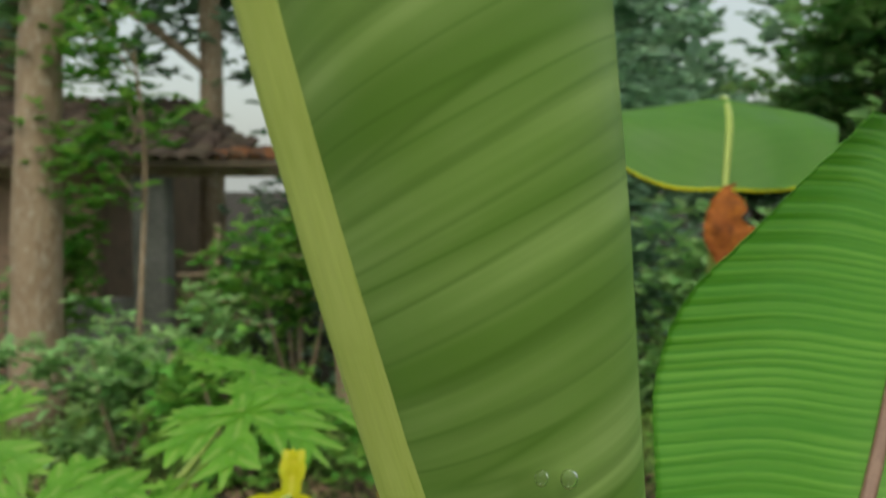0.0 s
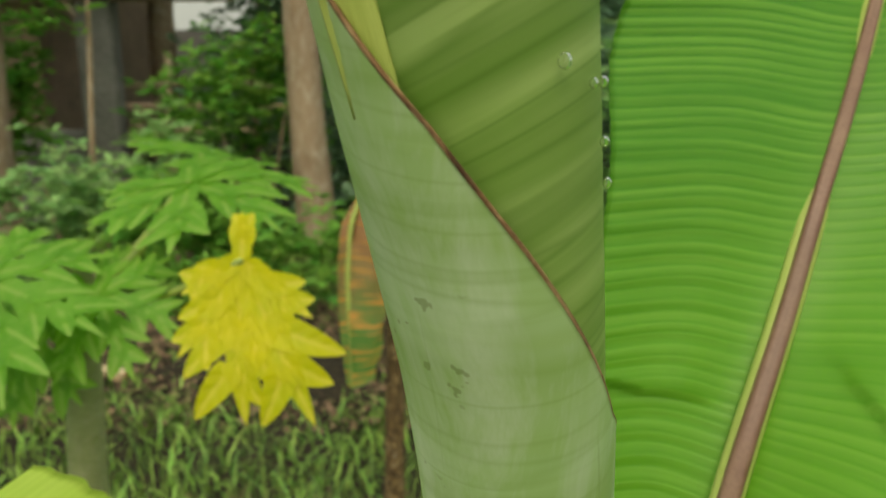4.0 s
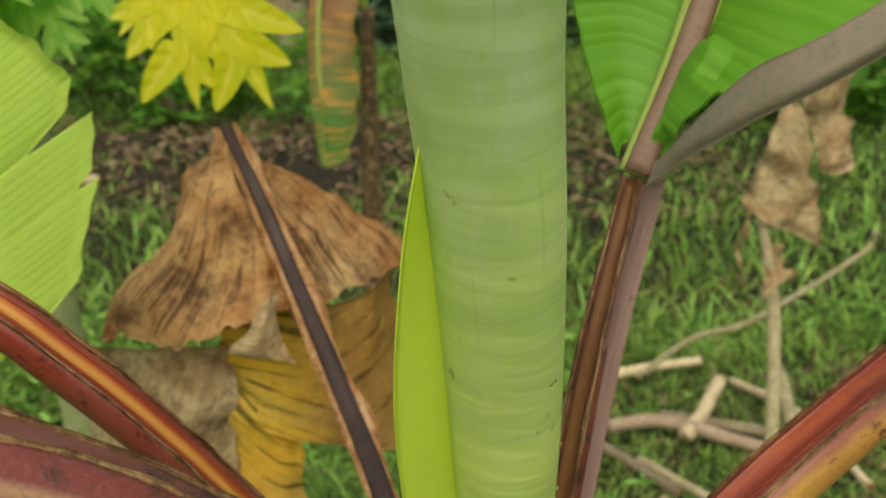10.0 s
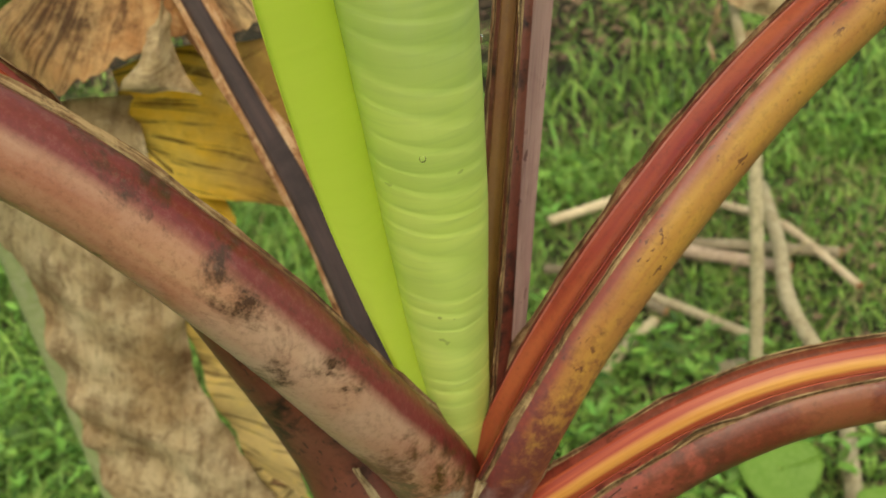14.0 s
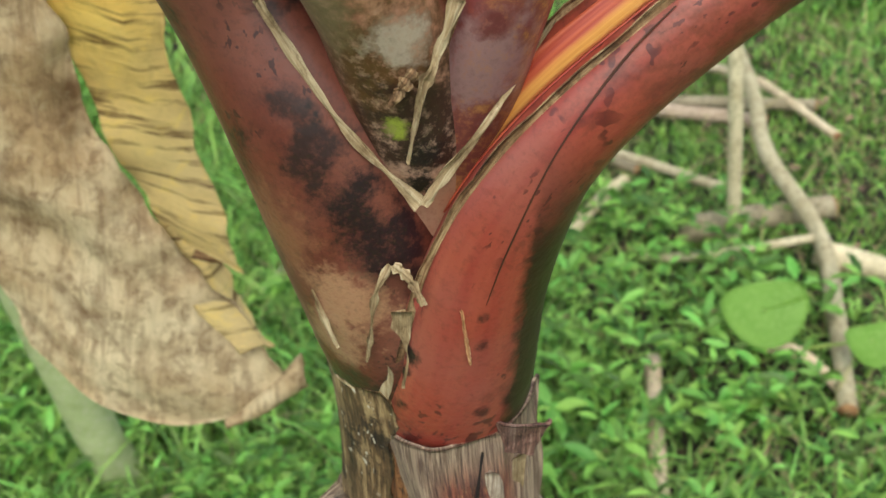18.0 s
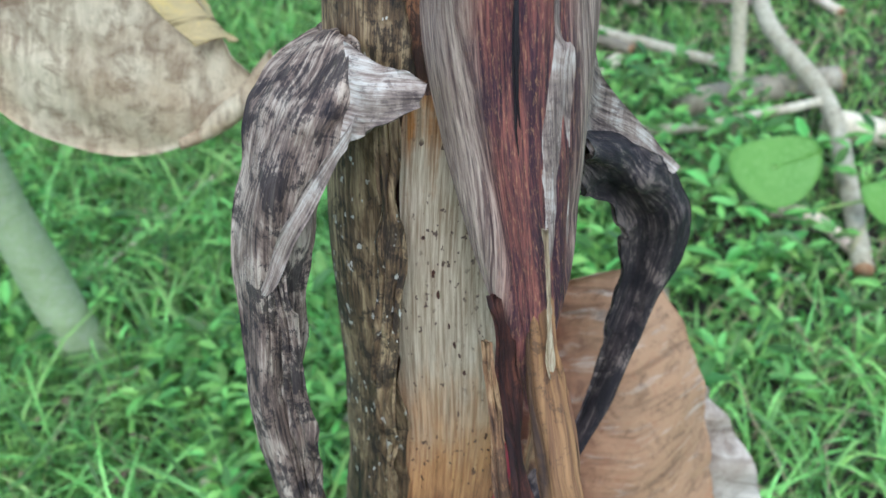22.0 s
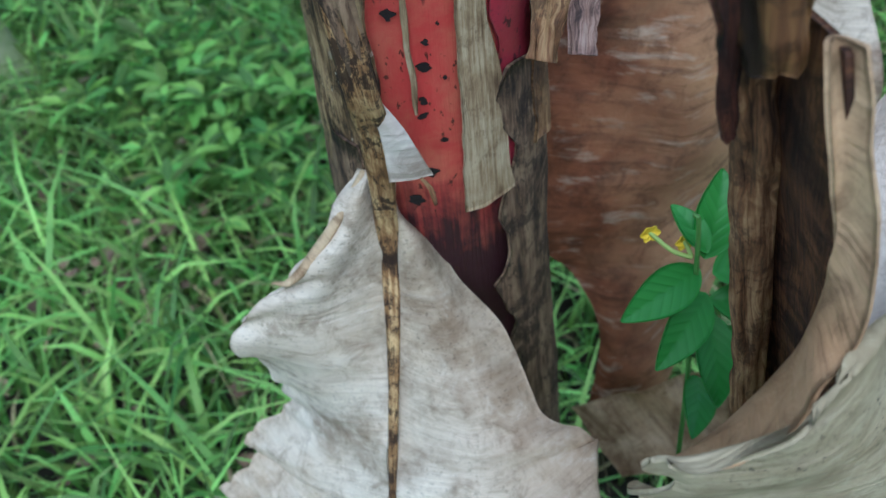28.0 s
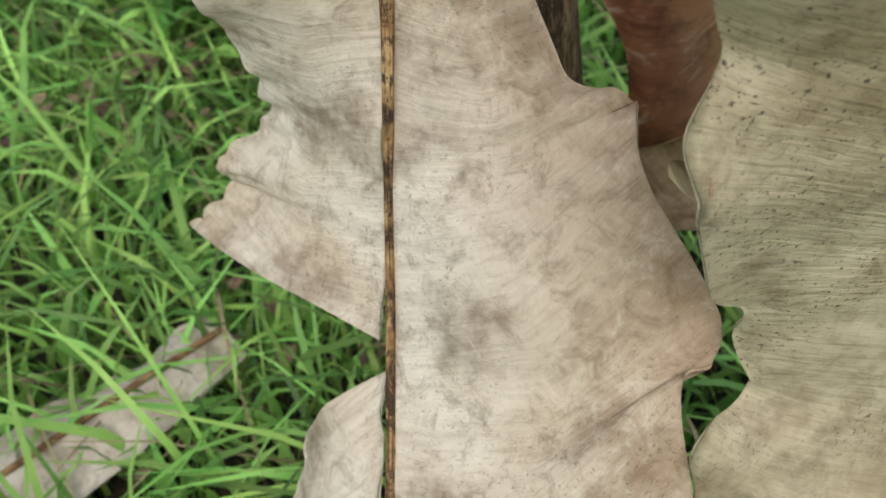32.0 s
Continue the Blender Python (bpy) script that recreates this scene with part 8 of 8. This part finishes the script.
tree((-0.59, 6.5, 0), 6.0, 0.105, (1.6, 1.2, 1.2), 420, 0.10, M_foliage, "slim brown tree trunk with leafy crown", (-0.1, 0.1), 5, 202)
tree((-2.3, 9.5, 0), 5.0, 0.12, (1.6, 1.2, 1.2), 800, 0.12, M_darkfol, "leafy tree behind the hut", (0, 0), 6, 203)
for i, (bx, by, bh, cr, mt, ll) in enumerate((
    (-6, 13, 6.5, 2.6, M_foliage, "leafy tree behind the hut"), (-2, 14, 6.0, 2.6, M_darkfol, "dark leafy tree behind the hut"), (1.5, 13, 4.2, 2.0, M_darkfol, "dark tree at the back of the yard"),
    (5.1, 11, 4.6, 1.4, M_foliage, "green tree at the back of the yard"), (7.6, 13, 5.2, 1.8, M_foliage, "green tree at the back of the yard"), (10.5, 17, 4.4, 2.0, M_darkfol, "dark leafy tree far off"), (-11, 16, 7, 3.0, M_darkfol, "dark leafy tree far off"), (14, 15, 7, 3, M_foliage, "leafy tree far off"), (3, 22, 2.4, 2.2, M_darkfol, "dark leafy tree far off"), (6.5, 20, 2.0, 1.6, M_darkfol, "dark leafy tree far off"))):
    tree((bx, by, 0), bh, 0.16, (cr, cr, cr * 0.7), 2200, 0.17, mt, ll, (0.3, 0.2), 8, 210 + i)
for i, (bx, by, w_, d_, h_, n_, lf, mt, ll) in enumerate((
    (-1.05, 6.9, 1.0, 0.7, 1.3, 600, 0.06, M_lightfol, "light green leafy bush before the fence"), (-2.85, 7.2, 0.45, 0.4, 1.9, 260, 0.06, M_lightfol, "light green creeper by the post"), (-1.1, 5.2, 0.9, 0.6, 0.8, 600, 0.05, M_lightfol, "low green bush in the yard"),
    (0.6, 7.5, 2.2, 1.0, 2.0, 1500, 0.08, M_darkfol, "dark green undergrowth under the trees"), (2.4, 6.5, 2.0, 1.0, 1.9, 1500, 0.07, M_foliage, "dark green undergrowth under the trees"), (2.0, 5.0, 1.2, 0.8, 1.2, 900, 0.06, M_lightfol, "light green leafy shrub in the yard"), (4.4, 7.0, 2.2, 1.2, 2.2, 1400, 0.08, M_foliage, "green undergrowth under the trees"),
    (-3.9, 7.0, 1.6, 1.0, 0.8, 600, 0.06, M_foliage, "green undergrowth by the hut"), (-1.9, 5.6, 1.0, 0.7, 0.9, 700, 0.05, M_foliage, "low green undergrowth in the yard"), (6.5, 9, 3, 1.5, 2.6, 1500, 0.1, M_darkfol, "dark green hedge behind the yard"), (0.8, 10.5, 4, 1.5, 3.0, 2200, 0.1, M_darkfol, "dark green hedge behind the yard"), (-0.6, 9.5, 2.5, 1.0, 2.3, 1500, 0.09, M_darkfol, "dark green hedge behind the yard"))):
    bush(bx, by, w_, d_, h_, n_, lf, mt, ll, 230 + i)


def box(name, x0, x1, y0, y1, z0, z1, mat, parent, label="", bev=0.01):
    bm = bmesh.new()
    bmesh.ops.create_cube(bm, size=1.0)
    for v in bm.verts:
        v.co = Vector(((x0 + x1) / 2 + v.co.x * (x1 - x0), (y0 + y1) / 2 + v.co.y * (y1 - y0), (z0 + z1) / 2 + v.co.z * (z1 - z0)))
    bmesh.ops.bevel(bm, geom=bm.edges[:], offset=bev, segments=1, affect="EDGES")
    me = bpy.data.meshes.new(name)
    bm.to_mesh(me)
    bm.free()
    me.materials.append(mat)
    ob = new(name, me)
    if parent:
        ob.parent = parent
        ob.matrix_parent_inverse = Matrix.Translation(parent.location).inverted()
    if label:
        ob["label"] = label
    return ob


hut = empty("hut", (-5.0, 9.0, 0.0), "old mud-walled hut with a clay tile roof", "house")
box("wall", -8.0, -3.0, 8.3, 8.5, 0, 2.0, M_wall, hut, "brown mud-plastered wall", 0.02)
box("wall", -3.2, -3.0, 8.5, 12.0, 0, 2.0, M_wall, hut, "brown mud-plastered wall", 0.02)
box("low_wall", -3.6, -2.45, 7.8, 7.95, 0, 0.75, M_greywall, hut, "grey plastered low wall", 0.02)
box("post", -2.50, -2.22, 7.7, 7.95, 0, 1.75, M_greywall, hut, "grey plastered square post", 0.02)
box("beam", -7.5, -1.3, 7.75, 7.9, 1.74, 1.86, M_bark, hut, "rough wooden eaves beam", 0.015)
# roof slope with rows of tiles
box("roof_deck", -7.6, -1.35, 7.6, 7.66, 1.80, 1.86, M_bark, hut, "wooden roof edge", 0.01)
dk = mesh_object("roof", np.array([(-7.6, 7.5, 1.82), (-1.3, 7.5, 1.82), (-2.6, 10.0, 2.5), (-7.6, 10.0, 2.5), (-7.6, 7.5, 1.87), (-1.3, 7.5, 1.87), (-2.6, 10.0, 2.55), (-7.6, 10.0, 2.55)], float), [(0, 3, 2, 1), (4, 5, 6, 7), (0, 1, 5, 4), (1, 2, 6, 5), (2, 3, 7, 6), (3, 0, 4, 7)], M_tile, hut, "weathered clay tile roof", None, False)
a = np.linspace(0, np.pi, 7)
tv, tf = [], []
for yy in (0.0, 0.30):
    for q in a:
        tv.append((0.075 * math.cos(q), yy, 0.05 * math.sin(q) + 0.0))
    for q in a:
        tv.append((0.06 * math.cos(q), yy, 0.037 * math.sin(q)))
for i in range(6):
    tf += [(i, i + 1, 15 + i, 14 + i), (7 + i, 21 + i, 22 + i, 8 + i), (i, 7 + i, 8 + i, i + 1), (14 + i, 15 + i, 22 + i, 21 + i)]
tile_me = bpy.data.meshes.new("tile")
tile_me.from_pydata(tv, [], tf)
tile_me.materials.append(M_tile)
rr = np.random.RandomState(5)
slope = math.degrees(math.atan2(0.68, 2.5))
for row in range(9):
    for k in range(38):
        tx = -7.2 + k * 0.155 + rr.uniform(-0.01, 0.01)
        if tx > -1.45 - row * 0.14:
            continue
        t_ = new("tile", tile_me)
        t_.parent = dk
        yy = 7.45 + row * 0.26 + rr.uniform(-0.03, 0.03)
        t_.matrix_parent_inverse = Matrix.Identity(4)
        t_.matrix_basis = pose(tx, yy, 1.875 + (yy - 7.5) * 0.272 + rr.uniform(0, 0.02), slope + rr.uniform(-4, 4), rr.uniform(-6, 6), rr.uniform(-7, 7))
for k in range(4):
    box("brick", -1.78 + k * 0.13, -1.66 + k * 0.13, 7.5, 7.7, 1.88, 1.95 + 0.02 * (k % 2), M_orange, hut, "loose orange brick at the eaves", 0.01)

fence = empty("fence", (-1.6, 8.0, 0.0), "old wooden pole fence", "fence")
for i, pts in enumerate(([(-2.3, 7.95, 1.08), (-1.6, 7.98, 1.1), (-0.9, 8.0, 1.06)], [(-2.3, 7.95, 0.92), (-1.6, 7.98, 0.93), (-0.9, 8.0, 0.9)], [(-2.2, 7.9, 0.62), (-1.9, 7.9, 0.78), (-1.45, 7.9, 0.98)], [(-2.2, 7.92, 0.8), (-1.8, 7.92, 0.6), (-1.5, 7.92, 0.5)], [(-1.9, 8.02, 0), (-1.9, 8.0, 0.7), (-1.88, 8.0, 1.35)], [(-1.2, 8.02, 0), (-1.2, 8.0, 0.7), (-1.22, 8.0, 1.3)], [(-2.3, 7.95, 0.72), (-1.6, 7.98, 0.72), (-0.9, 8.0, 0.72)])):
    sweep("fence_pole", curve(pts, 14), 0.028, 0.024, M_wood, fence, "weathered wooden pole", (0.3, 0.5, 0.6), 8, 0, 0.5, True, 0.05, i)
